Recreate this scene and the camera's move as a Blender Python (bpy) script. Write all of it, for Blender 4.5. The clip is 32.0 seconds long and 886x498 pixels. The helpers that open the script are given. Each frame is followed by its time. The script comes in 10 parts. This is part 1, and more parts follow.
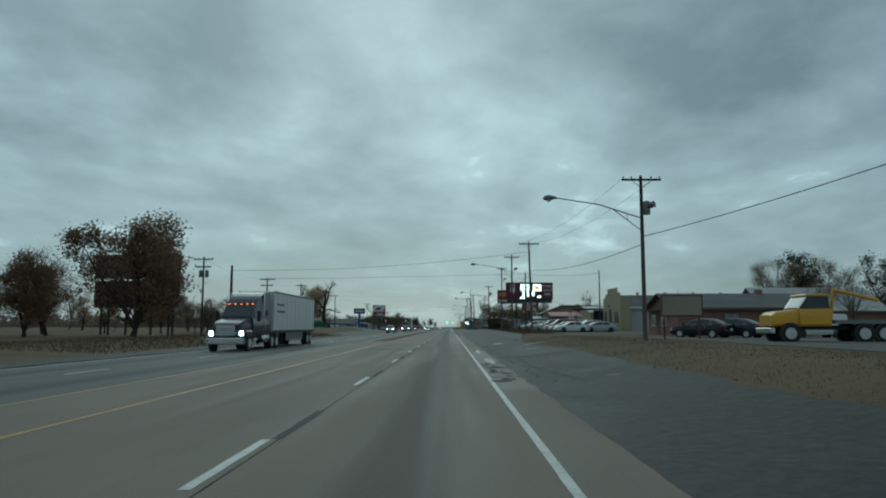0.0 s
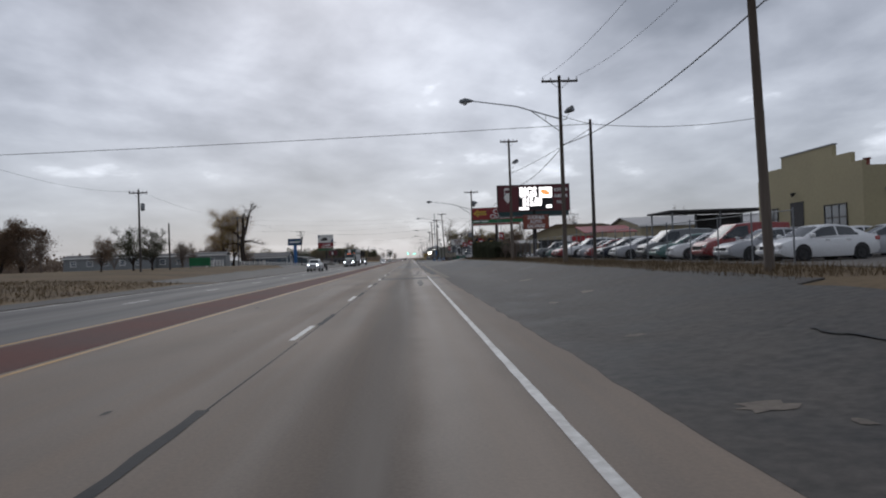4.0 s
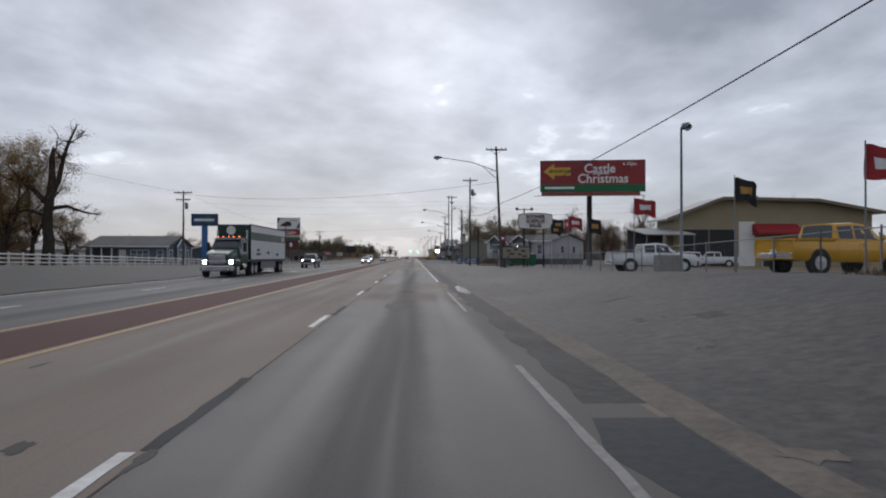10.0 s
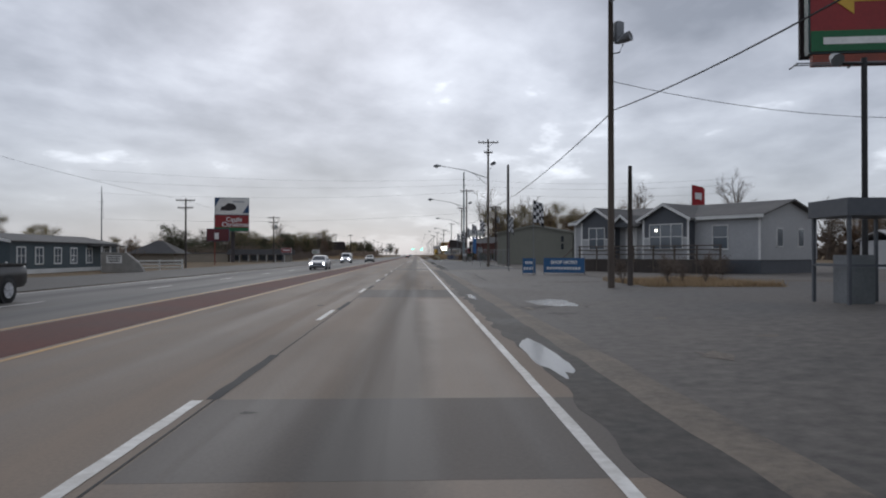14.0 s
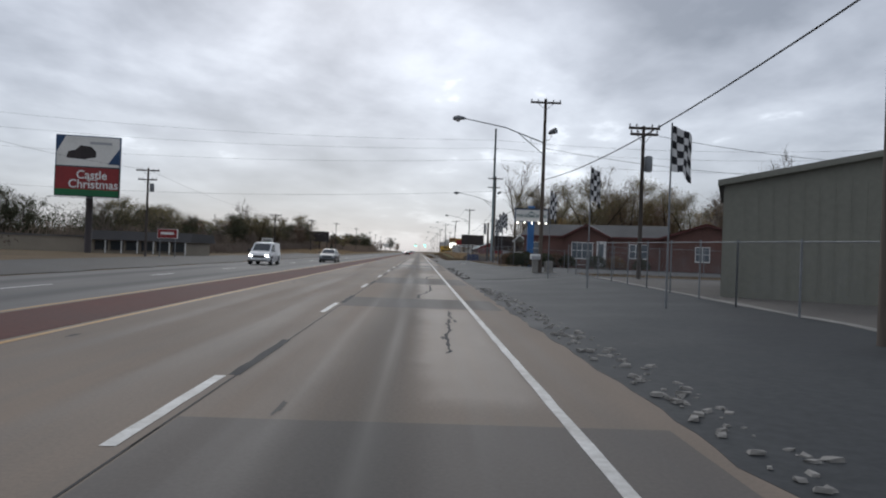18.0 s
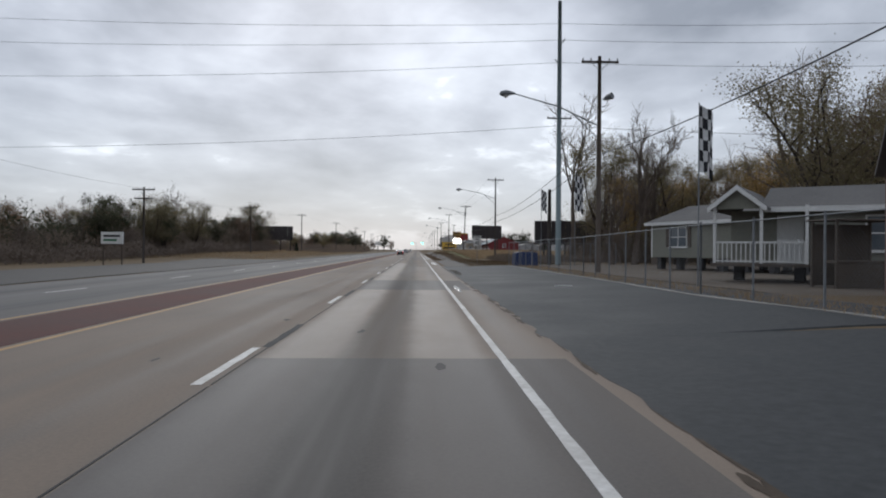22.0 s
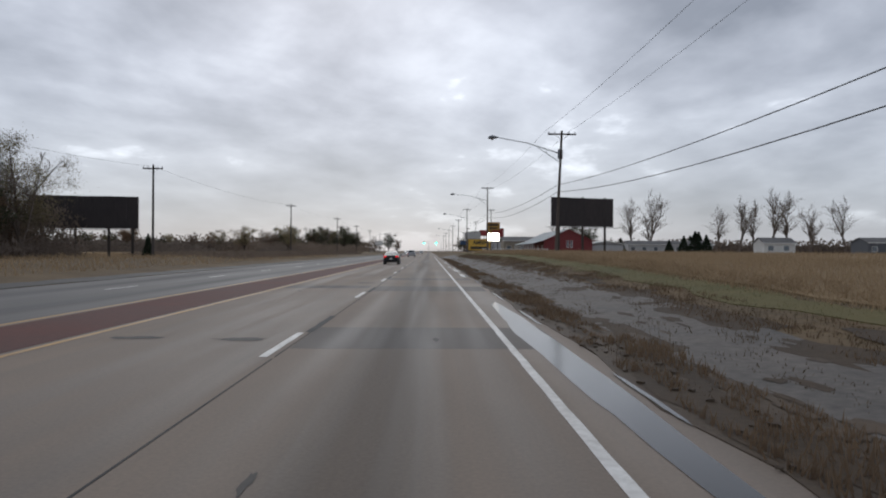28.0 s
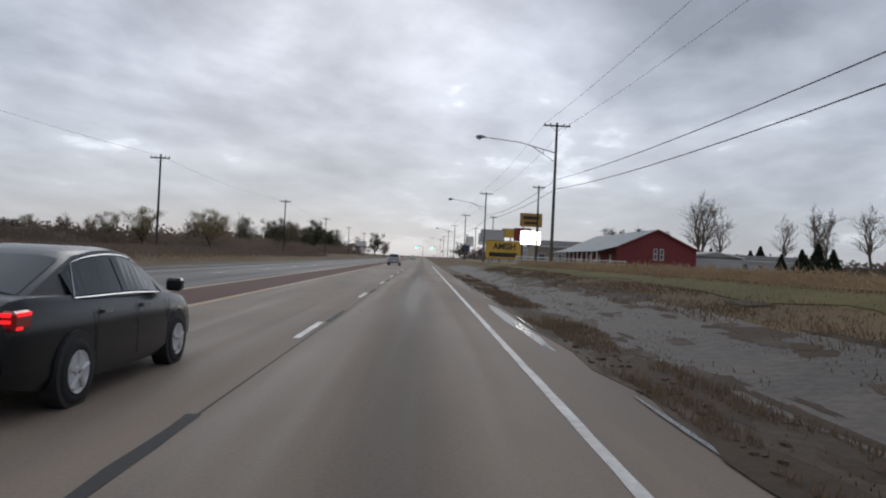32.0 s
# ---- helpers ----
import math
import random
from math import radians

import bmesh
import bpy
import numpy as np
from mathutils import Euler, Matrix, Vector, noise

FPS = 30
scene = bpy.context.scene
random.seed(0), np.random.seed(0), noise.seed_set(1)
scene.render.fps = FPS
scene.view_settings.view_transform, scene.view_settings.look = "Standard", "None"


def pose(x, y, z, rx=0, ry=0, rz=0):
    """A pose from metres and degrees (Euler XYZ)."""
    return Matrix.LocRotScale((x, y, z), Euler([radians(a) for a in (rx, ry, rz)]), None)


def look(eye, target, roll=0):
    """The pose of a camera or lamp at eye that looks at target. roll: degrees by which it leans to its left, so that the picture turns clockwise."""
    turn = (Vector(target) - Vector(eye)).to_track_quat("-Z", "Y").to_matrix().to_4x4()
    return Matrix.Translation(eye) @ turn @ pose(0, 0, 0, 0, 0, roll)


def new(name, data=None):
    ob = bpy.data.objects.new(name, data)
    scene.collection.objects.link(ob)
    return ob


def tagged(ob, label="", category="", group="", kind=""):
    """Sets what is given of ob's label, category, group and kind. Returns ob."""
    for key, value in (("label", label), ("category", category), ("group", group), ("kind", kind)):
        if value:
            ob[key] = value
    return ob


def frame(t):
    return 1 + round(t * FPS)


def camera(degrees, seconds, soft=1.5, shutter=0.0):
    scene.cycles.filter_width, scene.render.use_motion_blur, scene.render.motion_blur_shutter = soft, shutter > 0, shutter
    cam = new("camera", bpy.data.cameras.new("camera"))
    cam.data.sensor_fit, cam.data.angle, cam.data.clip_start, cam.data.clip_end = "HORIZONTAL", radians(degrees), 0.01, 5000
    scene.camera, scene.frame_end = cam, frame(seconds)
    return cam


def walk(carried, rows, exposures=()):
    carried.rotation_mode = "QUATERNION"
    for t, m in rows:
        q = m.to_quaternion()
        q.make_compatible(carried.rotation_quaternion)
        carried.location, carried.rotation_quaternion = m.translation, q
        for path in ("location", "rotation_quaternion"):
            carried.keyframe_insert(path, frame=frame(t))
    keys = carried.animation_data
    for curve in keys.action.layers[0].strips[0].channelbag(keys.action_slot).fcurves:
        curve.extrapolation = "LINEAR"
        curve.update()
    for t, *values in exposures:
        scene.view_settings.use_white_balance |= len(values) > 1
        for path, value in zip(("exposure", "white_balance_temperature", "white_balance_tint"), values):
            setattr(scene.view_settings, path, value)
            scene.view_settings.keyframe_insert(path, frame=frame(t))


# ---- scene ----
cam = camera(63.81, 32.0, soft=2.0)
PATH = [
    (0.0, pose(0.177, 0.00, 1.55, 96.25, -0.07, 0.55)),
    (0.5, pose(0.125, 8.09, 1.55, 96.55, 0.31, 1.28)),
    (1.0, pose(0.099, 16.26, 1.55, 96.16, -0.07, 1.13)),
    (1.5, pose(0.095, 24.53, 1.55, 92.33, 1.93, 1.92)),
    (2.0, pose(0.093, 32.87, 1.55, 91.92, 2.14, 2.35)),
    (2.5, pose(0.086, 41.33, 1.55, 91.73, 2.78, 2.57)),
    (4.5, pose(0.000, 78.14, 1.55, 90.50, 1.78, -3.44)),
    (5.0, pose(-0.071, 87.57, 1.55, 91.64, 1.03, 1.46)),
    (5.5, pose(-0.125, 96.97, 1.55, 91.69, 0.46, 2.98)),
    (6.0, pose(-0.148, 106.44, 1.55, 91.14, -0.22, 1.75)),
    (6.5, pose(-0.137, 115.98, 1.55, 90.95, -0.73, 0.39)),
    (7.0, pose(-0.122, 125.53, 1.55, 90.79, -0.69, -0.19)),
    (7.5, pose(-0.109, 135.08, 1.55, 90.59, -0.47, -0.37)),
    (8.0, pose(-0.113, 144.61, 1.55, 90.15, 1.81, -0.39)),
    (8.5, pose(-0.126, 154.19, 1.55, 91.15, -1.72, -1.17)),
    (9.0, pose(-0.137, 163.80, 1.55, 90.97, -0.40, -1.60)),
    (9.5, pose(-0.133, 173.39, 1.55, 90.94, -0.20, -2.01)),
    (10.0, pose(-0.109, 182.93, 1.55, 90.60, -0.07, -2.36)),
    (10.5, pose(-0.072, 192.44, 1.55, 90.73, 0.24, -2.51)),
    (11.0, pose(-0.036, 201.95, 1.55, 90.56, 0.15, -2.60)),
    (11.5, pose(-0.017, 211.50, 1.55, 90.78, 0.66, -2.68)),
    (12.0, pose(-0.006, 221.06, 1.55, 90.76, 0.37, -2.64)),
    (12.5, pose(-0.002, 230.50, 1.55, 90.73, 0.23, -2.60)),
    (13.0, pose(0.002, 239.91, 1.55, 90.82, 0.38, -2.50)),
    (13.5, pose(-0.009, 249.37, 1.55, 90.75, 0.17, -2.38)),
    (14.0, pose(-0.034, 258.90, 1.55, 90.46, 0.01, -2.13)),
    (14.5, pose(-0.067, 268.40, 1.55, 90.62, -0.14, -1.85)),
    (15.0, pose(-0.106, 277.85, 1.55, 90.81, -1.60, -1.80)),
    (15.5, pose(-0.134, 287.18, 1.55, 89.97, 0.24, -1.53)),
    (17.5, pose(-0.021, 322.01, 1.55, 90.33, -1.30, -1.73)),
    (18.0, pose(-0.070, 330.67, 1.55, 90.27, -2.12, -1.90)),
    (18.5, pose(-0.104, 339.34, 1.55, 90.34, -2.37, -1.92)),
    (19.0, pose(-0.094, 347.89, 1.55, 90.32, -2.25, -1.90)),
    (19.5, pose(-0.056, 356.39, 1.55, 90.18, -1.72, -1.84)),
    (20.0, pose(-0.042, 364.78, 1.55, 90.14, -1.28, -1.85)),
    (20.5, pose(-0.040, 373.28, 1.55, 90.37, -1.19, -1.80)),
    (21.0, pose(-0.020, 381.91, 1.55, 90.43, -0.50, -1.84)),
    (21.5, pose(0.038, 390.66, 1.55, 90.21, -0.36, -1.94)),
    (22.0, pose(0.129, 399.56, 1.55, 90.07, -0.45, -2.10)),
    (22.5, pose(0.250, 408.59, 1.55, 90.32, -0.33, -2.29)),
    (23.0, pose(0.354, 417.68, 1.55, 90.27, 0.15, -2.41)),
    (23.5, pose(0.380, 426.79, 1.55, 90.24, 0.60, -2.30)),
    (24.0, pose(0.367, 436.03, 1.55, 90.18, 0.02, -2.12)),
    (24.5, pose(0.354, 445.35, 1.55, 90.21, 0.42, -2.00)),
    (25.0, pose(0.357, 454.65, 1.55, 90.38, 0.42, -1.89)),
    (25.5, pose(0.365, 463.88, 1.55, 90.08, 0.31, -1.87)),
    (27.5, pose(0.131, 501.65, 1.55, 90.13, -0.14, -1.29)),
    (28.0, pose(0.044, 511.03, 1.55, 90.16, -0.31, -1.10)),
    (28.5, pose(-0.039, 520.38, 1.55, 90.19, -0.84, -1.13)),
    (29.0, pose(-0.098, 529.67, 1.55, 90.04, -0.80, -1.14)),
    (29.5, pose(-0.132, 538.97, 1.55, 90.34, -0.82, -1.20)),
    (30.0, pose(-0.153, 548.28, 1.55, 90.17, -1.03, -1.33)),
    (30.5, pose(-0.176, 557.62, 1.55, 90.46, -0.90, -1.38)),
    (31.0, pose(-0.193, 566.98, 1.55, 90.71, -1.23, -1.51)),
    (31.5, pose(-0.202, 576.34, 1.55, 90.91, -0.72, -1.43)),
    (32.0, pose(-0.192, 585.63, 1.55, 90.66, -2.69, -1.62)),
]
EXPOSURES = [(0.0, -0.54, 5550, -20), (1.0, -0.56, 5600, -17), (2.0, -0.42, 5920, -8), (2.5, -0.35, 6100, 1), (4.5, -0.1, 6300, 11), (7.5, -0.1, 6300, 11), (9.0, -0.02, 6300, 11), (15.5, 0.0, 6300, 10), (18.0, 0.1, 6300, 9), (25.0, 0.08, 6300, 9), (28.0, 0.0, 6300, 10), (32.0, -0.02, 6300, 10)]
walk(cam, PATH, EXPOSURES)

# world: overcast sky with layered cloud
SUN_ELEV, SUN_ROT = radians(30), radians(-7)
world = bpy.data.worlds.new("overcast_sky")
scene.world = world
world.use_nodes = True
wn, wl = world.node_tree.nodes, world.node_tree.links
wn.clear()


def wnode(kind, **values):
    n = wn.new(kind)
    for k, v in values.items():
        n.inputs[k].default_value = v
    return n


def wmath(op, a, b=None):
    n = wn.new("ShaderNodeMath")
    n.operation = op
    for i, v in enumerate((a, b)):
        if v is None:
            continue
        if isinstance(v, (int, float)):
            n.inputs[i].default_value = v
        else:
            wl.new(v, n.inputs[i])
    return n.outputs[0]


tc = wn.new("ShaderNodeTexCoord")
sep = wn.new("ShaderNodeSeparateXYZ")
wl.new(tc.outputs["Generated"], sep.inputs[0])
height = wmath("ADD", wmath("ABSOLUTE", sep.outputs[2]), 0.2)
comb = wn.new("ShaderNodeCombineXYZ")
wl.new(wmath("DIVIDE", sep.outputs[0], height), comb.inputs[0])
wl.new(wmath("DIVIDE", sep.outputs[1], height), comb.inputs[1])
cloud_big = wnode("ShaderNodeTexNoise", Scale=0.62, Detail=4.0, Roughness=0.5, Distortion=0.3)
cloud_fine = wnode("ShaderNodeTexNoise", Scale=2.3, Detail=5.0, Roughness=0.55, Distortion=0.12)
shift = wn.new("ShaderNodeMapping")
shift.inputs["Location"].default_value = (0.6, 1.9, 0.0)
shift.inputs["Rotation"].default_value = (0, 0, radians(-28))
shift.inputs["Scale"].default_value = (1.0, 0.8, 1.0)
wl.new(comb.outputs[0], shift.inputs[0])
wl.new(shift.outputs[0], cloud_big.inputs["Vector"])
wl.new(shift.outputs[0], cloud_fine.inputs["Vector"])
mixed = wmath("ADD", wmath("MULTIPLY", cloud_big.outputs[0], 0.62), wmath("MULTIPLY", cloud_fine.outputs[0], 0.38))
ramp = wn.new("ShaderNodeValToRGB")
el = ramp.color_ramp.elements
el[0].position, el[0].color = 0.37, (0.225, 0.242, 0.28, 1)
el[1].position, el[1].color = 0.61, (1.02, 1.06, 1.13, 1)
e = el.new(0.48)
e.color = (0.39, 0.41, 0.46, 1)
e = el.new(0.56)
e.color = (0.54, 0.565, 0.62, 1)
wl.new(mixed, ramp.inputs[0])
# pale band low over the horizon
band = wn.new("ShaderNodeMapRange")
band.inputs["From Min"].default_value, band.inputs["From Max"].default_value = 0.0, 0.2
band.inputs["To Min"].default_value, band.inputs["To Max"].default_value = 0.85, 0.0
wl.new(wmath("ABSOLUTE", sep.outputs[2]), band.inputs[0])
low = wn.new("ShaderNodeMix")
low.data_type = "RGBA"
wl.new(band.outputs[0], low.inputs["Factor"])
wl.new(ramp.outputs[0], low.inputs["A"])
low.inputs["B"].default_value = (0.35, 0.37, 0.41, 1)
bg_cloud = wn.new("ShaderNodeBackground")
# broad glow where the sun stands behind the cloud
glow = wn.new("ShaderNodeVectorMath")
glow.operation = "DOT_PRODUCT"
glow.inputs[1].default_value = (math.sin(SUN_ROT) * math.cos(SUN_ELEV), math.cos(SUN_ROT) * math.cos(SUN_ELEV), math.sin(SUN_ELEV))
wl.new(tc.outputs["Generated"], glow.inputs[0])
power = wmath("POWER", wmath("MAXIMUM", glow.outputs["Value"], 0.0), 14.0)
wl.new(wmath("ADD", wmath("MULTIPLY", power, 0.55), 1.06), bg_cloud.inputs["Strength"])
wl.new(low.outputs["Result"], bg_cloud.inputs["Color"])
sky = wn.new("ShaderNodeTexSky")
sky.sky_type, sky.sun_disc = "NISHITA", False
sky.sun_elevation, sky.sun_rotation = SUN_ELEV, SUN_ROT
bg_sky = wn.new("ShaderNodeBackground")
bg_sky.inputs["Strength"].default_value = 0.01
wl.new(sky.outputs[0], bg_sky.inputs["Color"])
both = wn.new("ShaderNodeAddShader")
wl.new(bg_cloud.outputs[0], both.inputs[0])
wl.new(bg_sky.outputs[0], both.inputs[1])
out = wn.new("ShaderNodeOutputWorld")
wl.new(both.outputs[0], out.inputs["Surface"])

sun_data = bpy.data.lights.new("sun", "SUN")
sun_data.energy, sun_data.angle, sun_data.color = 0.6, radians(35), (1.0, 0.97, 0.92)
sun = new("sun", sun_data)
sun.matrix_world = look((0, 0, 60), (-math.sin(SUN_ROT) * math.cos(SUN_ELEV), -math.cos(SUN_ROT) * math.cos(SUN_ELEV), 60 - math.sin(SUN_ELEV)))


# ---- materials ----
def principled(name):
    m = bpy.data.materials.new(name)
    m.use_nodes = True
    nt = m.node_tree
    return m, nt.nodes, nt.links, nt.nodes["Principled BSDF"]


def mat(name, a, b=None, rough=0.7, metal=0.0, big=0.25, fine=6.0, bump=0.15, stretch=(1, 1, 1), rough_var=0.1, island=0.0, spec=0.4):
    """A surface that wanders between colours a and b at two scales, with fine relief."""
    m, n, l, p = principled(name)
    b = b or tuple(c * 0.72 for c in a)
    geo = n.new("ShaderNodeNewGeometry")
    mp = n.new("ShaderNodeMapping")
    mp.inputs["Scale"].default_value = stretch
    l.new(geo.outputs["Position"], mp.inputs[0])
    n1, n2 = n.new("ShaderNodeTexNoise"), n.new("ShaderNodeTexNoise")
    n1.inputs["Scale"].default_value, n1.inputs["Detail"].default_value = big, 4
    n2.inputs["Scale"].default_value, n2.inputs["Detail"].default_value = fine, 5
    n2.inputs["Roughness"].default_value = 0.65
    l.new(mp.outputs[0], n1.inputs["Vector"])
    l.new(mp.outputs[0], n2.inputs["Vector"])
    add = n.new("ShaderNodeMath")
    add.operation = "MULTIPLY_ADD"
    add.inputs[1].default_value = 0.5
    l.new(n2.outputs[0], add.inputs[0])
    half = n.new("ShaderNodeMath")
    half.operation = "MULTIPLY"
    half.inputs[1].default_value = 0.5
    l.new(n1.outputs[0], half.inputs[0])
    l.new(half.outputs[0], add.inputs[2])
    value = add.outputs[0]
    if island:
        oi = n.new("ShaderNodeObjectInfo")
        k = n.new("ShaderNodeMath")
        k.operation = "MULTIPLY_ADD"
        k.inputs[1].default_value, k.inputs[2].default_value = island, -island / 2
        l.new(oi.outputs["Random"], k.inputs[0])
        s = n.new("ShaderNodeMath")
        l.new(value, s.inputs[0])
        l.new(k.outputs[0], s.inputs[1])
        value = s.outputs[0]
    r = n.new("ShaderNodeMapRange")
    r.inputs["From Min"].default_value, r.inputs["From Max"].default_value = 0.34, 0.66
    l.new(value, r.inputs[0])
    mix = n.new("ShaderNodeMix")
    mix.data_type = "RGBA"
    mix.inputs["A"].default_value, mix.inputs["B"].default_value = (*b, 1), (*a, 1)
    l.new(r.outputs[0], mix.inputs["Factor"])
    l.new(mix.outputs["Result"], p.inputs["Base Color"])
    rr = n.new("ShaderNodeMapRange")
    rr.inputs["To Min"].default_value, rr.inputs["To Max"].default_value = max(0.03, rough - rough_var), min(1, rough + rough_var)
    l.new(n1.outputs[0], rr.inputs[0])
    l.new(rr.outputs[0], p.inputs["Roughness"])
    p.inputs["Metallic"].default_value = metal
    p.inputs["Specular IOR Level"].default_value = spec
    if bump:
        bp = n.new("ShaderNodeBump")
        bp.inputs["Strength"].default_value, bp.inputs["Distance"].default_value = bump, 0.02
        l.new(n2.outputs[0], bp.inputs["Height"])
        l.new(bp.outputs[0], p.inputs["Normal"])
    return m


def lamp_mat(name, colour, strength):
    m, n, l, p = principled(name)
    p.inputs["Base Color"].default_value = (*colour, 1)
    p.inputs["Emission Color"].default_value = (*colour, 1)
    p.inputs["Emission Strength"].default_value = strength
    return m


def glass_mat(name, tint, rough=0.06):
    m, n, l, p = principled(name)
    p.inputs["Base Color"].default_value = (*tint, 1)
    p.inputs["Roughness"].default_value = rough
    p.inputs["Specular IOR Level"].default_value = 0.8
    p.inputs["Coat Weight"].default_value = 0.6
    p.inputs["Coat Roughness"].default_value = 0.03
    return m


def paint(name, colour, rough=0.32):
    dark = max(colour) < 0.1
    m = mat(name, colour, tuple(c * 0.86 for c in colour), rough, 0, 0.6, 9, 0.02, rough_var=0.06)
    pn = m.node_tree.nodes["Principled BSDF"]
    pn.inputs["Coat Weight"].default_value = 0.22 if dark else 0.3
    pn.inputs["Specular IOR Level"].default_value = 0.3 if dark else 0.4
    pn.inputs["Coat Roughness"].default_value = 0.12
    return m


def road_mat(name, light, dark, lanes, half_width, rough=0.5, worn=(), polish=0.56):
    """Worn concrete: a darker oily band along each lane's middle, stains and grain; worn stretches (x0, x1, y0, y1,
    strength) are ground smooth and wet, with part of their sheen painted in as paler colour.
    """
    m, n, l, p = principled(name)
    geo = n.new("ShaderNodeNewGeometry")
    sx = n.new("ShaderNodeSeparateXYZ")
    l.new(geo.outputs["Position"], sx.inputs[0])

    def math_node(op, a, b=None):
        q = n.new("ShaderNodeMath")
        q.operation = op
        for i, v in enumerate((a, b)):
            if v is None:
                continue
            if isinstance(v, (int, float)):
                q.inputs[i].default_value = v
            else:
                l.new(v, q.inputs[i])
        return q.outputs[0]

    def noise_node(scale, stretch, detail=4.0, rough_n=0.55):
        mp = n.new("ShaderNodeMapping")
        mp.inputs["Scale"].default_value = stretch
        l.new(geo.outputs["Position"], mp.inputs[0])
        q = n.new("ShaderNodeTexNoise")
        q.inputs["Scale"].default_value, q.inputs["Detail"].default_value, q.inputs["Roughness"].default_value = scale, detail, rough_n
        l.new(mp.outputs[0], q.inputs["Vector"])
        return q.outputs[0]

    long_streak = noise_node(0.9, (1.6, 0.035, 1))
    blotch = noise_node(0.32, (1, 0.35, 1))
    grain = noise_node(24.0, (1, 1, 1), 6.0, 0.7)
    wander = math_node("MULTIPLY", math_node("SUBTRACT", noise_node(0.06, (0.2, 1, 1)), 0.5), 0.9)
    band = None
    for centre in lanes:
        dist = math_node("ABSOLUTE", math_node("SUBTRACT", math_node("ADD", sx.outputs[0], wander), centre))
        r = n.new("ShaderNodeMapRange")
        r.interpolation_type = "SMOOTHSTEP"
        r.inputs["From Min"].default_value, r.inputs["From Max"].default_value = half_width, 0.1
        l.new(dist, r.inputs[0])
        band = r.outputs[0] if band is None else math_node("MAXIMUM", band, r.outputs[0])
    v = math_node("ADD", math_node("MULTIPLY", long_streak, 0.62), math_node("MULTIPLY", blotch, 0.38))
    v = math_node("SUBTRACT", v, math_node("MULTIPLY", math_node("MULTIPLY", band, blotch), 0.46))
    v = math_node("ADD", v, math_node("MULTIPLY", math_node("SUBTRACT", grain, 0.5), 0.34))
    r = n.new("ShaderNodeMapRange")
    r.inputs["From Min"].default_value, r.inputs["From Max"].default_value = 0.26, 0.62
    l.new(v, r.inputs[0])
    mix = n.new("ShaderNodeMix")
    mix.data_type = "RGBA"
    mix.inputs["A"].default_value, mix.inputs["B"].default_value = (*dark, 1), (*light, 1)
    l.new(r.outputs[0], mix.inputs["Factor"])
    rr = n.new("ShaderNodeMapRange")
    rr.inputs["From Min"].default_value, rr.inputs["From Max"].default_value = 0.35, 0.65
    rr.inputs["To Min"].default_value, rr.inputs["To Max"].default_value = rough - 0.12, rough + 0.12
    l.new(long_streak, rr.inputs[0])
    p.inputs["Specular IOR Level"].default_value = 0.22
    colour, roughness = mix.outputs["Result"], rr.outputs[0]

    def ease(value, at, soft, up):
        q = n.new("ShaderNodeMapRange")
        q.interpolation_type = "SMOOTHSTEP"
        q.inputs["From Min"].default_value, q.inputs["From Max"].default_value = at - soft, at + soft
        q.inputs["To Min"].default_value, q.inputs["To Max"].default_value = (0.0, 1.0) if up else (1.0, 0.0)
        l.new(value, q.inputs[0])
        return q.outputs[0]

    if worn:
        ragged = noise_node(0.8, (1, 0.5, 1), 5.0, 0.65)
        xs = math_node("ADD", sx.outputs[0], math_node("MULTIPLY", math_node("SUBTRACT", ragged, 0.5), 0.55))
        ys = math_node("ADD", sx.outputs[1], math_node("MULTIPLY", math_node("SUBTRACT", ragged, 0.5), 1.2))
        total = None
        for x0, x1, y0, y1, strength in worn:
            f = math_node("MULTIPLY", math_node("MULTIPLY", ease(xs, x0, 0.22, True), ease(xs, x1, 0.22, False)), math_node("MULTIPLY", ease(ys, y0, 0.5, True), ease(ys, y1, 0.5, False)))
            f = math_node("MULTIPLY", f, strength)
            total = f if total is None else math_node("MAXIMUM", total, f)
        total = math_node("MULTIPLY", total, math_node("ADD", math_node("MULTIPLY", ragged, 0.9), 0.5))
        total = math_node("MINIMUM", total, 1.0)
        # paler mix paints the sky's wet sheen into the worn concrete's colour
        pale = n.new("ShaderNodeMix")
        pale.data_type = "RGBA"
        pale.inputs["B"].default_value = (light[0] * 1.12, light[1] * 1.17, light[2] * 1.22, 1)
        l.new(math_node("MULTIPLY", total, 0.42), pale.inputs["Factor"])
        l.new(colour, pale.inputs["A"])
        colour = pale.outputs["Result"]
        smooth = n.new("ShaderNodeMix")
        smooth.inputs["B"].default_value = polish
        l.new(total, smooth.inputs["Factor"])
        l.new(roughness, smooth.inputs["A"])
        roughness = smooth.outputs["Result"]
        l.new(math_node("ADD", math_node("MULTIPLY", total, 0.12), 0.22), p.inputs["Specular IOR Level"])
    l.new(colour, p.inputs["Base Color"])
    l.new(roughness, p.inputs["Roughness"])
    bp = n.new("ShaderNodeBump")
    bp.inputs["Strength"].default_value, bp.inputs["Distance"].default_value = 0.12, 0.01
    l.new(grain, bp.inputs["Height"])
    l.new(bp.outputs[0], p.inputs["Normal"])
    return m


M = {}
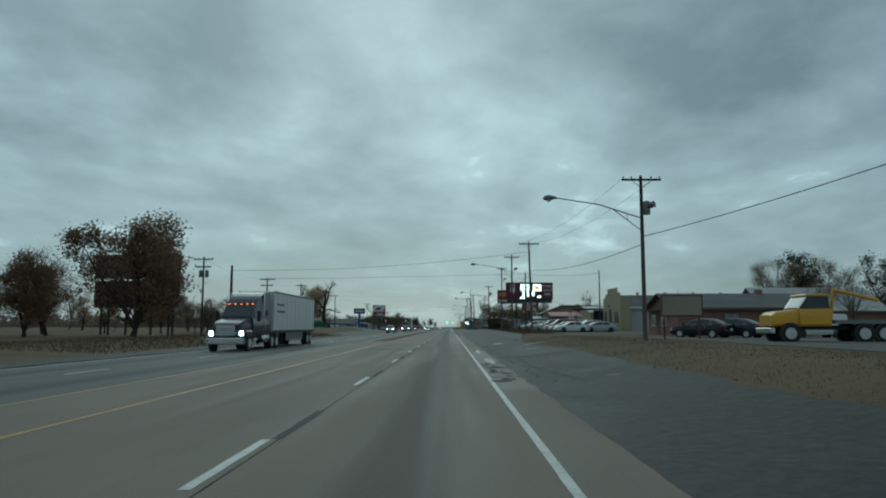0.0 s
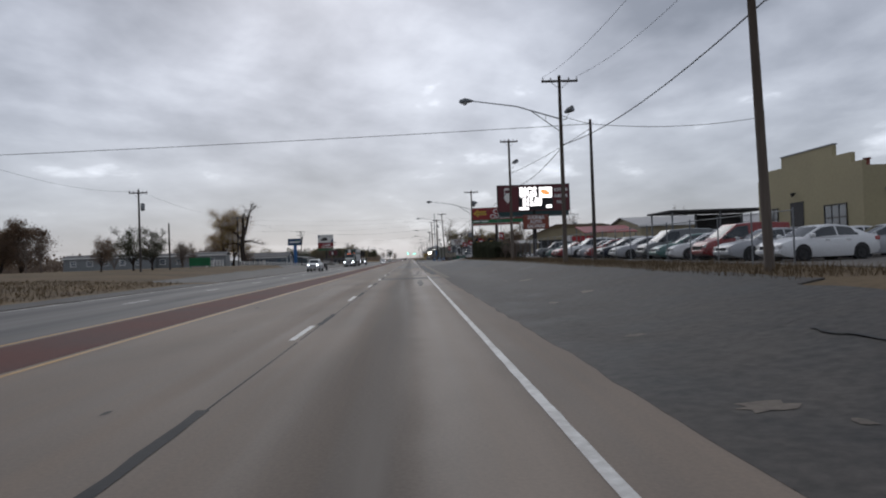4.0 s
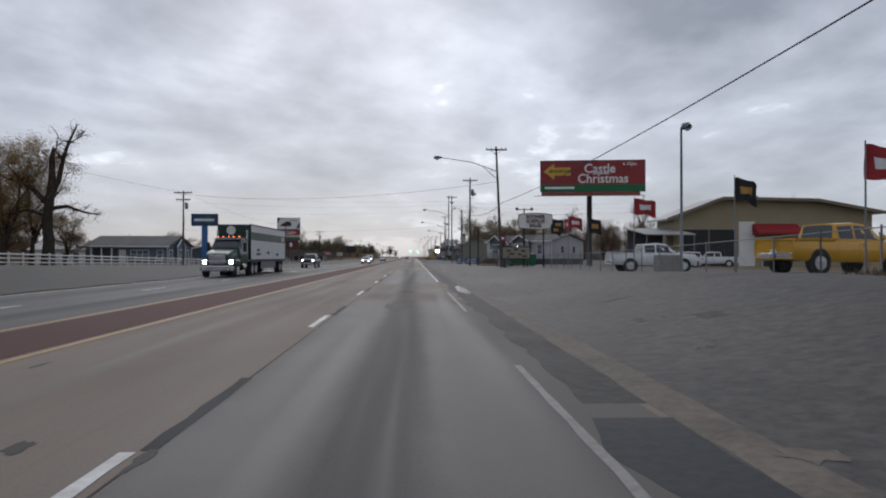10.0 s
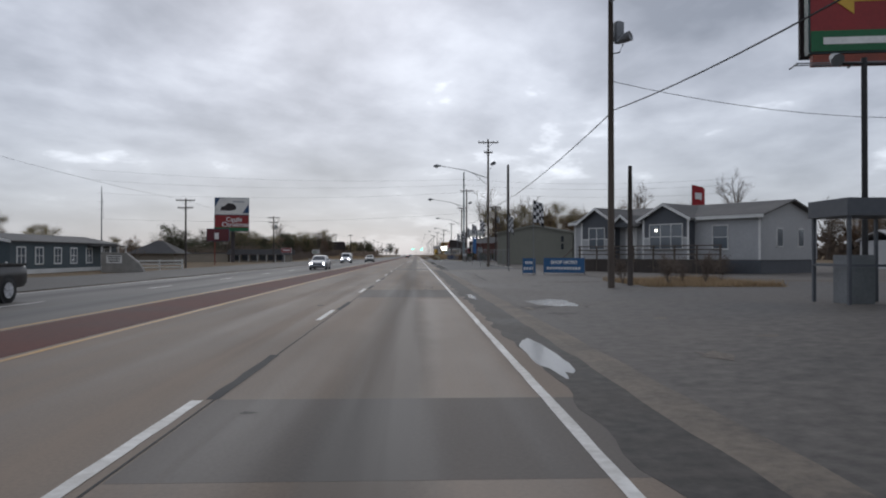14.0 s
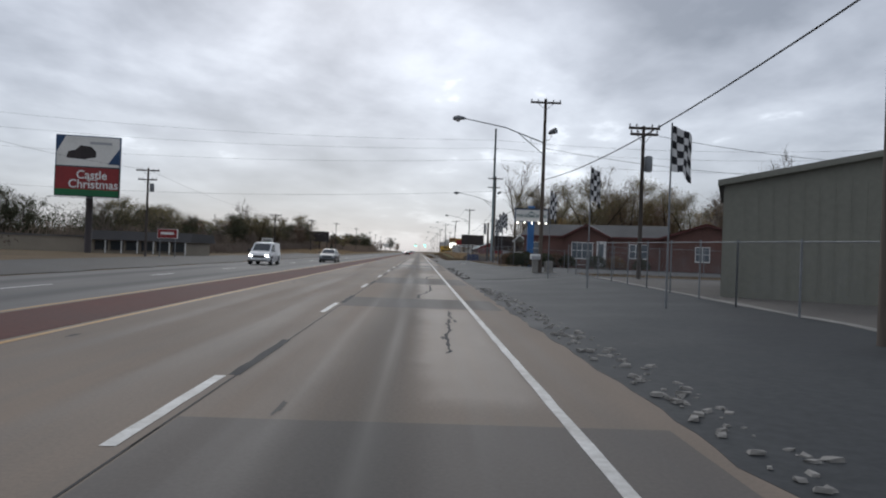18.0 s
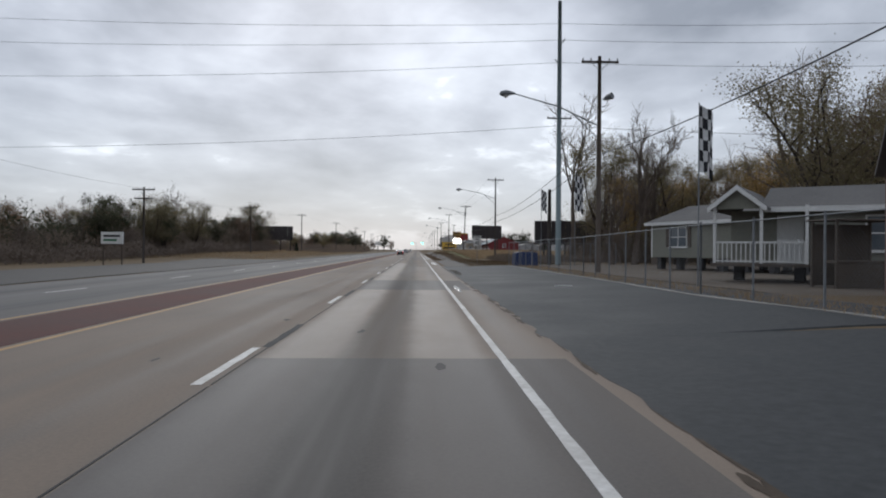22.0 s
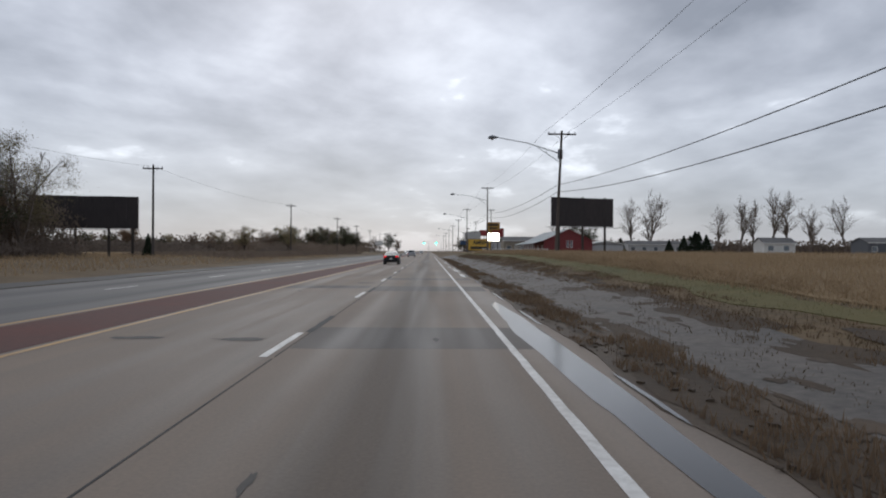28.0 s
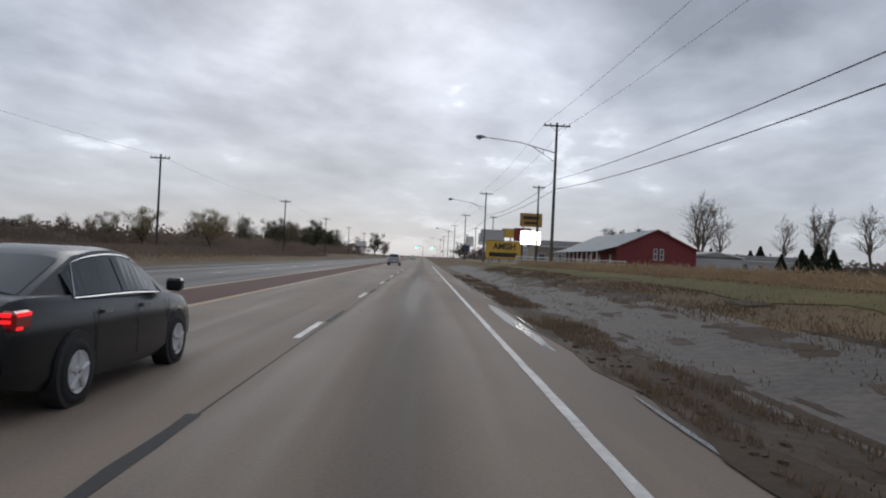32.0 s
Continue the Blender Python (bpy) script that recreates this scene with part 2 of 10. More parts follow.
# stretches of the near lane ground smooth and wet, their sheen partly painted paler
WORN_SHEEN = ((0.1, 1.2, 66, 112, 0.5), (0.2, 1.3, 108, 134, 0.8), (0.15, 1.55, 132, 150, 1.0), (0.0, 1.35, 150, 168, 0.6), (0.1, 1.25, 262, 284, 0.5), (0.0, 1.3, 326, 332, 0.7), (0.0, 1.3, 338, 350, 0.75),
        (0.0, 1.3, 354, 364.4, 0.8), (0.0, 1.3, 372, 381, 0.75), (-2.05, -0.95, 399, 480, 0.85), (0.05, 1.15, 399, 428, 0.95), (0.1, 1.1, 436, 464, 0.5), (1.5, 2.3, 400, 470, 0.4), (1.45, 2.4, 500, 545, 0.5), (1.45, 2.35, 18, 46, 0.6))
M["concrete"] = road_mat("worn_concrete", (0.235, 0.188, 0.148), (0.105, 0.086, 0.070), (-0.5,), 0.95, 0.74, WORN_SHEEN)
# wheel tracks on the dark slabs get the same painted paler sheen
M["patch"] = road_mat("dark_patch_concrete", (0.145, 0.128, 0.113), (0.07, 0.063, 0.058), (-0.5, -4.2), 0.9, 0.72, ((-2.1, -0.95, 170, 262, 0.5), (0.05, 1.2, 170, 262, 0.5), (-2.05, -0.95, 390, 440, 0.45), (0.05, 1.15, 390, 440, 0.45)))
M["left_road"] = road_mat("wet_left_concrete", (0.145, 0.136, 0.127), (0.072, 0.069, 0.066), (-10.4, -14.0), 0.95, 0.7)
M["red_median"] = mat("red_brick_median", (0.115, 0.042, 0.033), (0.062, 0.028, 0.024), 0.8, 0, 0.3, 7, 0.2, spec=0.2)
M["asphalt"] = mat("cracked_asphalt", (0.092, 0.082, 0.073), (0.016, 0.0155, 0.015), 0.72, 0, 0.55, 5, 0.3, rough_var=0.25, spec=0.25)
M["lot_asphalt"] = mat("weathered_lot_asphalt", (0.138, 0.124, 0.111), (0.034, 0.031, 0.028), 0.68, 0, 0.16, 4, 0.3, rough_var=0.25, spec=0.25)
M["new_asphalt"] = mat("dark_sealed_asphalt", (0.055, 0.058, 0.060), (0.020, 0.022, 0.024), 0.7, 0, 0.35, 7, 0.3, rough_var=0.25, spec=0.25)
M["gutter"] = mat("stained_gutter_concrete", (0.205, 0.172, 0.138), (0.09, 0.078, 0.066), 0.75, 0, 0.8, 9, 0.2, spec=0.2)
M["tar"] = mat("tar_seal", (0.028, 0.028, 0.029), (0.017, 0.017, 0.017), 0.8, 0, 1, 12, 0.2)
M["white_line"] = mat("worn_white_paint", (0.68, 0.67, 0.64), (0.36, 0.34, 0.31), 0.55, 0, 1.2, 8, 0.1)
M["yellow_line"] = mat("worn_yellow_paint", (0.50, 0.27, 0.055), (0.29, 0.18, 0.07), 0.55, 0, 0.5, 8, 0.1)
M["grass"] = mat("dry_verge_grass", (0.185, 0.132, 0.078), (0.08, 0.061, 0.039), 0.9, 0, 0.16, 5, 0.5, spec=0.1)
M["straw"] = mat("dry_straw_blades", (0.40, 0.30, 0.19), (0.25, 0.18, 0.11), 0.9, 0, 0.3, 4, 0, spec=0.1)
M["dead_turf"] = mat("dead_brown_turf_blades", (0.22, 0.155, 0.10), (0.12, 0.085, 0.058), 0.9, 0, 0.4, 4, 0, spec=0.1)
M["green_grass"] = mat("green_verge_grass", (0.155, 0.128, 0.062), (0.085, 0.083, 0.034), 0.9, 0, 0.3, 5, 0.5, spec=0.1)
M["field"] = mat("dry_field_grass", (0.27, 0.195, 0.11), (0.165, 0.115, 0.064), 0.95, 0, 0.09, 3.5, 0.6, spec=0.1)
M["dirt"] = mat("wet_dirt", (0.10, 0.072, 0.048), (0.042, 0.031, 0.022), 0.75, 0, 0.4, 6, 0.5, spec=0.2)
M["gravel"] = mat("grey_gravel", (0.17, 0.155, 0.138), (0.09, 0.082, 0.074), 0.85, 0, 0.3, 14, 0.5, spec=0.2)
M["water"] = glass_mat("puddle_water", (0.06, 0.057, 0.053), 0.16)
M["old_wood"] = mat("weathered_pole_wood", (0.115, 0.092, 0.075), (0.055, 0.045, 0.038), 0.85, 0, 0.6, 12, 0.4, (1, 1, 0.08), spec=0.2)
M["dark_wood"] = mat("dark_creosote_wood", (0.075, 0.063, 0.056), (0.042, 0.036, 0.033), 0.85, 0, 0.6, 12, 0.4, (1, 1, 0.08), spec=0.2)
M["galv"] = mat("galvanised_steel", (0.24, 0.25, 0.26), (0.15, 0.16, 0.17), 0.6, 0.4, 0.8, 10, 0.05)
M["steel_blue"] = mat("weathered_steel_pole", (0.22, 0.27, 0.28), (0.15, 0.19, 0.20), 0.6, 0.4, 0.5, 9, 0.05)
M["black_metal"] = mat("black_painted_steel", (0.028, 0.028, 0.03), (0.018, 0.018, 0.018), 0.55, 0.2, 0.8, 10, 0.05)
M["wire"] = mat("black_cable", (0.02, 0.02, 0.021), None, 0.7, 0, 1, 5, 0)
M["porcelain"] = mat("glazed_insulator", (0.30, 0.31, 0.33), None, 0.3, 0, 1, 5, 0)
M["board_dark"] = mat("blank_dark_billboard", (0.045, 0.036, 0.036), (0.026, 0.022, 0.023), 0.75, 0, 0.35, 2.5, 0.1, (1, 1, 0.3))
M["maroon"] = mat("maroon_sign_face", (0.115, 0.022, 0.026), (0.08, 0.016, 0.02), 0.5, 0, 0.4, 6, 0.02)
M["red_sign"] = mat("red_sign_face", (0.27, 0.028, 0.028), (0.19, 0.02, 0.022), 0.5, 0, 0.3, 5, 0.02)
M["green_sign"] = mat("green_sign_face", (0.012, 0.14, 0.05), (0.01, 0.10, 0.038), 0.5, 0, 0.4, 5, 0.02)
M["teal_trim"] = mat("dark_teal_steel", (0.018, 0.05, 0.05), (0.012, 0.035, 0.035), 0.5, 0, 0.4, 5, 0.02)
M["yellow_sign"] = mat("yellow_sign_face", (0.60, 0.38, 0.05), (0.50, 0.31, 0.04), 0.5, 0, 0.4, 5, 0.02)
M["white_sign"] = mat("white_sign_face", (0.74, 0.73, 0.70), (0.58, 0.57, 0.54), 0.5, 0, 0.4, 5, 0.02)
M["rust_sign"] = mat("faded_red_brown_sign", (0.26, 0.065, 0.04), (0.17, 0.05, 0.035), 0.6, 0, 0.6, 6, 0.05)
M["blue_sign"] = mat("blue_sign_face", (0.022, 0.062, 0.145), (0.016, 0.045, 0.11), 0.45, 0, 0.4, 5, 0.02)
M["blue_post"] = mat("bright_blue_post", (0.045, 0.15, 0.36), (0.03, 0.11, 0.27), 0.5, 0, 0.4, 5, 0.02)
M["banner_blue"] = mat("blue_vinyl_banner", (0.035, 0.12, 0.27), (0.025, 0.09, 0.2), 0.5, 0, 0.8, 5, 0.05)
M["black_text"] = mat("black_lettering", (0.02, 0.02, 0.022), None, 0.5, 0, 1, 5, 0)
M["white_text"] = mat("white_lettering", (0.80, 0.80, 0.78), None, 0.5, 0, 1, 5, 0)
M["lit_white"] = lamp_mat("lit_white_led", (1.0, 0.96, 0.93), 2.6)
M["lit_orange"] = lamp_mat("lit_orange_led", (1.0, 0.30, 0.10), 1.3)
M["lit_yellow"] = lamp_mat("lit_sign_lamp", (1.0, 0.93, 0.80), 6.0)
M["headlamp"] = lamp_mat("lit_headlamp", (0.95, 0.96, 1.0), 14.0)
M["tail_on"] = lamp_mat("lit_tail_lamp", (1.0, 0.012, 0.016), 1.1)
M["amber_on"] = lamp_mat("lit_marker_lamp", (1.0, 0.18, 0.05), 4.0)
M["green_on"] = lamp_mat("lit_green_signal", (0.05, 1.0, 0.55), 9.0)
M["glass"] = glass_mat("dark_window_glass", (0.03, 0.036, 0.042), 0.1)
M["house_glass"] = glass_mat("house_window_glass", (0.10, 0.12, 0.14), 0.1)
M["rubber"] = mat("black_rubber", (0.02, 0.02, 0.02), None, 0.8, 0, 1, 20, 0.1)
M["chrome"] = mat("chrome", (0.6, 0.6, 0.62), (0.5, 0.5, 0.52), 0.22, 1.0, 1, 5, 0)
M["rim"] = mat("alloy_rim", (0.62, 0.62, 0.63), (0.5, 0.5, 0.51), 0.4, 0.1, 1, 8, 0)
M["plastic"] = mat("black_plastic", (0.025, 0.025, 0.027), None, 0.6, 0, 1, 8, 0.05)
M["lamp_glass"] = glass_mat("clear_lamp_cover", (0.5, 0.5, 0.5), 0.1)
M["red_lens"] = glass_mat("red_lens", (0.30, 0.015, 0.015), 0.1)
M["shingle"] = mat("grey_shingles", (0.15, 0.145, 0.14), (0.085, 0.083, 0.082), 0.9, 0, 0.4, 9, 0.4)
M["dark_shingle"] = mat("dark_shingles", (0.075, 0.072, 0.072), (0.045, 0.044, 0.045), 0.9, 0, 0.4, 9, 0.4)
M["grey_siding"] = mat("light_grey_siding", (0.44, 0.445, 0.45), (0.35, 0.355, 0.36), 0.6, 0, 0.4, 5, 0.05)
M["dark_siding"] = mat("slate_grey_siding", (0.105, 0.113, 0.126), (0.078, 0.085, 0.096), 0.6, 0, 0.4, 5, 0.05)
M["blue_siding"] = mat("blue_grey_siding", (0.10, 0.135, 0.175), (0.07, 0.10, 0.13), 0.6, 0, 0.4, 5, 0.05)
M["green_blue"] = mat("dark_blue_green_siding", (0.075, 0.10, 0.11), (0.055, 0.074, 0.084), 0.6, 0, 0.4, 5, 0.05)
M["green_siding"] = mat("sage_green_siding", (0.235, 0.232, 0.19), (0.185, 0.184, 0.152), 0.6, 0, 0.3, 5, 0.05)
M["green_metal"] = mat("dull_green_metal_wall", (0.215, 0.214, 0.178), (0.165, 0.166, 0.138), 0.6, 0.0, 0.25, 5, 0.05)
M["tan_metal"] = mat("tan_metal_wall", (0.34, 0.29, 0.185), (0.26, 0.22, 0.14), 0.6, 0.1, 0.3, 5, 0.05)
M["pale_metal"] = mat("weathered_pale_metal_wall", (0.40, 0.405, 0.41), (0.29, 0.295, 0.30), 0.6, 0.1, 0.5, 5, 0.08, (1, 1, 0.3))
M["yellow_metal"] = mat("pale_yellow_block", (0.36, 0.315, 0.19), (0.28, 0.245, 0.15), 0.7, 0, 0.3, 5, 0.05)
M["pink_brick"] = mat("salmon_brick_wall", (0.25, 0.145, 0.115), (0.18, 0.105, 0.085), 0.85, 0, 0.6, 8, 0.2)
M["red_brick"] = mat("dark_red_brick", (0.165, 0.085, 0.07), (0.10, 0.055, 0.046), 0.85, 0, 0.5, 9, 0.3)
M["barn_red"] = mat("barn_red_metal", (0.19, 0.028, 0.03), (0.14, 0.022, 0.025), 0.55, 0, 0.3, 5, 0.05, (8, 8, 0.3))
M["blue_metal_roof"] = mat("blue_grey_metal_roof", (0.10, 0.135, 0.155), (0.075, 0.10, 0.118), 0.6, 0.1, 0.3, 5, 0.05)
M["pale_roof"] = mat("pale_metal_roof", (0.42, 0.41, 0.40), (0.32, 0.31, 0.30), 0.5, 0.2, 0.3, 5, 0.05)
M["white_trim"] = mat("white_painted_trim", (0.74, 0.74, 0.72), (0.6, 0.6, 0.58), 0.5, 0, 0.5, 6, 0.05)
M["white_wood"] = mat("white_painted_boards", (0.68, 0.68, 0.66), (0.5, 0.5, 0.48), 0.6, 0, 0.5, 6, 0.1)
M["beige"] = mat("beige_render", (0.30, 0.265, 0.21), (0.23, 0.2, 0.16), 0.8, 0, 0.4, 6, 0.1)
M["deck_wood"] = mat("grey_deck_wood", (0.13, 0.105, 0.085), (0.07, 0.058, 0.048), 0.8, 0, 0.6, 10, 0.2)
M["red_cloth"] = mat("red_cloth", (0.33, 0.025, 0.03), (0.24, 0.02, 0.025), 0.8, 0, 1.5, 8, 0.1)
M["black_cloth"] = mat("black_cloth", (0.02, 0.02, 0.025), None, 0.8, 0, 1.5, 8, 0.1)
M["white_cloth"] = mat("white_cloth", (0.72, 0.72, 0.72), None, 0.8, 0, 1.5, 8, 0.1)
M["gold_cloth"] = mat("gold_cloth", (0.42, 0.25, 0.06), None, 0.8, 0, 1.5, 8, 0.1)
M["bark"] = mat("dark_bark", (0.062, 0.049, 0.042), (0.032, 0.026, 0.023), 0.9, 0, 1, 9, 0.4, spec=0.1)
M["twig"] = mat("grey_brown_twigs", (0.213, 0.173, 0.144), (0.125, 0.103, 0.088), 0.9, 0, 0.5, 5, 0, spec=0.1)
M["leaf_dark"] = mat("dark_green_leaves", (0.088, 0.092, 0.056), (0.042, 0.046, 0.03), 0.8, 0, 0.4, 4, 0, spec=0.1, island=0.3)
M["leaf_rust"] = mat("rusty_autumn_leaves", (0.25, 0.165, 0.105), (0.14, 0.098, 0.07), 0.85, 0, 0.4, 4, 0, spec=0.1, island=0.3)
M["leaf_gold"] = mat("dull_gold_leaves", (0.40, 0.26, 0.10), (0.24, 0.165, 0.078), 0.85, 0, 0.4, 4, 0, spec=0.1, island=0.3)
M["leaf_brown"] = mat("brown_thicket", (0.213, 0.168, 0.132), (0.129, 0.104, 0.085), 0.9, 0, 0.3, 4, 0, spec=0.1, island=0.3)
M["cedar"] = mat("dark_cedar_green", (0.045, 0.060, 0.038), (0.026, 0.036, 0.024), 0.85, 0, 0.5, 4, 0, spec=0.1)
M["car_white"] = paint("white_car_paint", (0.66, 0.67, 0.68))
M["car_silver"] = paint("silver_car_paint", (0.36, 0.37, 0.39))
M["car_grey"] = paint("grey_car_paint", (0.13, 0.14, 0.145))
M["car_black"] = paint("black_car_paint", (0.012, 0.014, 0.016), 0.25)
M["car_red"] = paint("faded_red_car_paint", (0.24, 0.03, 0.03))
M["car_blue"] = paint("dark_blue_car_paint", (0.011, 0.016, 0.03))
M["car_green"] = paint("dark_green_car_paint", (0.008, 0.036, 0.027))
M["car_teal"] = paint("faded_teal_car_paint", (0.08, 0.16, 0.15))
M["car_yellow"] = paint("school_yellow_paint", (0.62, 0.33, 0.015))
M["trailer_white"] = mat("white_trailer_panel", (0.66, 0.67, 0.68), (0.55, 0.56, 0.57), 0.4, 0.1, 0.5, 5, 0.03)

M["brown_leaf_litter"] = mat("wet_brown_litter", (0.088, 0.064, 0.043), (0.045, 0.034, 0.025), 0.85, 0, 0.7, 9, 0.5, spec=0.15)
M["tarp_blue"] = mat("blue_tarpaulin", (0.022, 0.04, 0.13), (0.016, 0.03, 0.09), 0.6, 0, 0.8, 6, 0.2)
M["stone"] = mat("pale_rough_stone", (0.30, 0.285, 0.26), (0.19, 0.18, 0.165), 0.85, 0, 1.2, 7, 0.4)
M["dumpster_green"] = mat("green_dumpster_paint", (0.020, 0.120, 0.076), (0.013, 0.080, 0.052), 0.6, 0, 0.8, 6, 0.1)
M["tan_trim"] = mat("brown_tan_trim", (0.20, 0.165, 0.115), (0.15, 0.12, 0.085), 0.6, 0, 0.4, 5, 0.05)
M["leaf_olive"] = mat("thin_olive_leaves", (0.27, 0.225, 0.12), (0.155, 0.132, 0.078), 0.85, 0, 0.4, 4, 0, spec=0.1, island=0.3)
M["red_trim"] = mat("dark_red_trim", (0.12, 0.04, 0.035), (0.085, 0.03, 0.027), 0.6, 0, 0.5, 6, 0.05)
M["faded_line"] = mat("faded_white_paint", (0.30, 0.285, 0.262), (0.15, 0.138, 0.125), 0.6, 0, 1.6, 9, 0.1)
M["dirt_gravel"] = mat("brown_gravel", (0.15, 0.125, 0.10), (0.085, 0.068, 0.052), 0.85, 0, 0.3, 12, 0.5, spec=0.15)
for key in ("water", "glass"):
    pw = M[key].node_tree.nodes["Principled BSDF"]
    pw.inputs["Coat Weight"].default_value = 0.0
    pw.inputs["Specular IOR Level"].default_value = 0.5
M["oil_stain"] = mat("oily_road_stain", (0.075, 0.068, 0.062), (0.045, 0.042, 0.04), 0.7, 0, 1.2, 9, 0.1, spec=0.2)
M["car_dark"] = paint("dark_brown_car_paint", (0.03, 0.027, 0.026))
M["trailer_grey"] = mat("weathered_grey_siding", (0.21, 0.225, 0.23), (0.15, 0.16, 0.165), 0.65, 0, 0.4, 5, 0.05)
M["old_asphalt"] = mat("weathered_old_asphalt", (0.170, 0.150, 0.133), (0.072, 0.065, 0.058), 0.75, 0, 0.6, 6, 0.35, rough_var=0.25, spec=0.16)

for key in ("leaf_dark", "leaf_rust", "leaf_gold", "leaf_brown", "leaf_olive", "cedar", "twig", "straw", "dead_turf"):
    nt = M[key].node_tree
    pn, outn = nt.nodes["Principled BSDF"], nt.nodes["Material Output"]
    colour_link = pn.inputs["Base Color"].links[0].from_socket
    thin = nt.nodes.new("ShaderNodeBsdfTranslucent")
    nt.links.new(colour_link, thin.inputs["Color"])
    blend = nt.nodes.new("ShaderNodeMixShader")
    blend.inputs[0].default_value = 0.2 if key == "twig" else 0.45
    nt.links.new(pn.outputs[0], blend.inputs[1])
    nt.links.new(thin.outputs[0], blend.inputs[2])
    nt.links.new(blend.outputs[0], outn.inputs["Surface"])


# ---- building helpers ----
def thing(name, m, label, category, group="", kind=""):
    """An Empty at the base of a thing, which holds its parts."""
    ob = new(name)
    ob.empty_display_size = 0.3
    ob.matrix_world = m
    return tagged(ob, label, category, group, kind)


def mesh_of(name, bm, material):
    me = bpy.data.meshes.new(name)
    bm.to_mesh(me)
    bm.free()
    if material is not None:
        me.materials.append(material)
    return me


def part(name, bm, material, parent, label="", smooth=False):
    me = mesh_of(name, bm, material)
    if smooth:
        me.polygons.foreach_set("use_smooth", [True] * len(me.polygons))
    ob = new(name, me)
    ob.parent = parent
    return tagged(ob, label) if label else ob


def solo(name, bm, material, label, category, group="", kind="", m=None, smooth=False):
    """A thing that is one mesh."""
    me = mesh_of(name, bm, material)
    if smooth:
        me.polygons.foreach_set("use_smooth", [True] * len(me.polygons))
    ob = new(name, me)
    if m is not None:
        ob.matrix_world = m
    return tagged(ob, label, category, group, kind)


def box(bm, x0, x1, y0, y1, z0, z1, bevel=0.0):
    v = [bm.verts.new((x, y, z)) for z in (z0, z1) for y in (y0, y1) for x in (x0, x1)]
    f = [bm.faces.new([v[i] for i in q]) for q in ((0, 2, 3, 1), (4, 5, 7, 6), (0, 1, 5, 4), (2, 6, 7, 3), (0, 4, 6, 2), (1, 3, 7, 5))]
    if bevel:
        edges = list({e for q in f for e in q.edges})
        bmesh.ops.bevel(bm, geom=edges, offset=bevel, segments=1, affect="EDGES")
    return bm


def boxes(*items, bevel=0.0):
    bm = bmesh.new()
    for b in items:
        box(bm, *b, bevel=bevel)
    return bm


def tube(bm, points, radii, sides=8, caps=True):
    """A tapered round bar along points."""
    if not hasattr(radii, "__len__"):
        radii = [radii] * len(points)
    pts = [Vector(p) for p in points]
    rings = []
    for i, p in enumerate(pts):
        d = (pts[min(i + 1, len(pts) - 1)] - pts[max(i - 1, 0)]).normalized()
        ref = Vector((0, 0, 1)) if abs(d.z) < 0.9 else Vector((1, 0, 0))
        u = d.cross(ref).normalized()
        w = d.cross(u)
        rings.append([bm.verts.new(p + (u * math.cos(a) + w * math.sin(a)) * radii[i]) for a in (2 * math.pi * k / sides for k in range(sides))])
    for a, b in zip(rings, rings[1:]):
        for k in range(sides):
            bm.faces.new((a[k], a[(k + 1) % sides], b[(k + 1) % sides], b[k]))
    if caps:
        bm.faces.new(rings[0])
        bm.faces.new(list(reversed(rings[-1])))
    return bm


def bars(*items, sides=8):
    bm = bmesh.new()
    for pts, r in items:
        tube(bm, pts, r, sides)
    return bm


def prism(bm, outline, y0, y1):
    """An outline of (x, z) carried from y0 to y1."""
    a = [bm.verts.new((x, y0, z)) for x, z in outline]
    b = [bm.verts.new((x, y1, z)) for x, z in outline]
    n = len(outline)
    bm.faces.new(a)
    bm.faces.new(list(reversed(b)))
    for i in range(n):
        bm.faces.new((a[i], b[i], b[(i + 1) % n], a[(i + 1) % n]))
    bmesh.ops.recalc_face_normals(bm, faces=bm.faces)
    return bm


def prism_x(bm, outline, x0, x1):
    """An outline of (y, z) carried from x0 to x1."""
    a = [bm.verts.new((x0, y, z)) for y, z in outline]
    b = [bm.verts.new((x1, y, z)) for y, z in outline]
    n = len(outline)
    bm.faces.new(a)
    bm.faces.new(list(reversed(b)))
    for i in range(n):
        bm.faces.new((a[i], b[i], b[(i + 1) % n], a[(i + 1) % n]))
    bmesh.ops.recalc_face_normals(bm, faces=bm.faces)
    return bm


def words(name, text, size, material, parent, m, bold=0.0, squeeze=1.0, depth=0.015, label=""):
    """Raised lettering from the built-in font, centred on m, its face towards -y of m."""
    cu = bpy.data.curves.new(name, "FONT")
    cu.body, cu.size, cu.align_x, cu.align_y = text, size, "CENTER", "CENTER"
    cu.extrude, cu.offset = depth, bold
    cu.resolution_u = 3
    tmp = bpy.data.objects.new(name, cu)
    scene.collection.objects.link(tmp)
    me = bpy.data.meshes.new_from_object(tmp.evaluated_get(bpy.context.evaluated_depsgraph_get()))
    bpy.data.objects.remove(tmp)
    me.materials.clear()
    me.materials.append(material)
    me.transform(m @ pose(0, 0, 0, 90, 0, 0) @ Matrix.Diagonal((squeeze, 1, 1, 1)))
    ob = new(name, me)
    ob.parent = parent
    return tagged(ob, label) if label else ob


def smooth_step(v):
    v = max(0.0, min(1.0, v))
    return v * v * (3 - 2 * v)


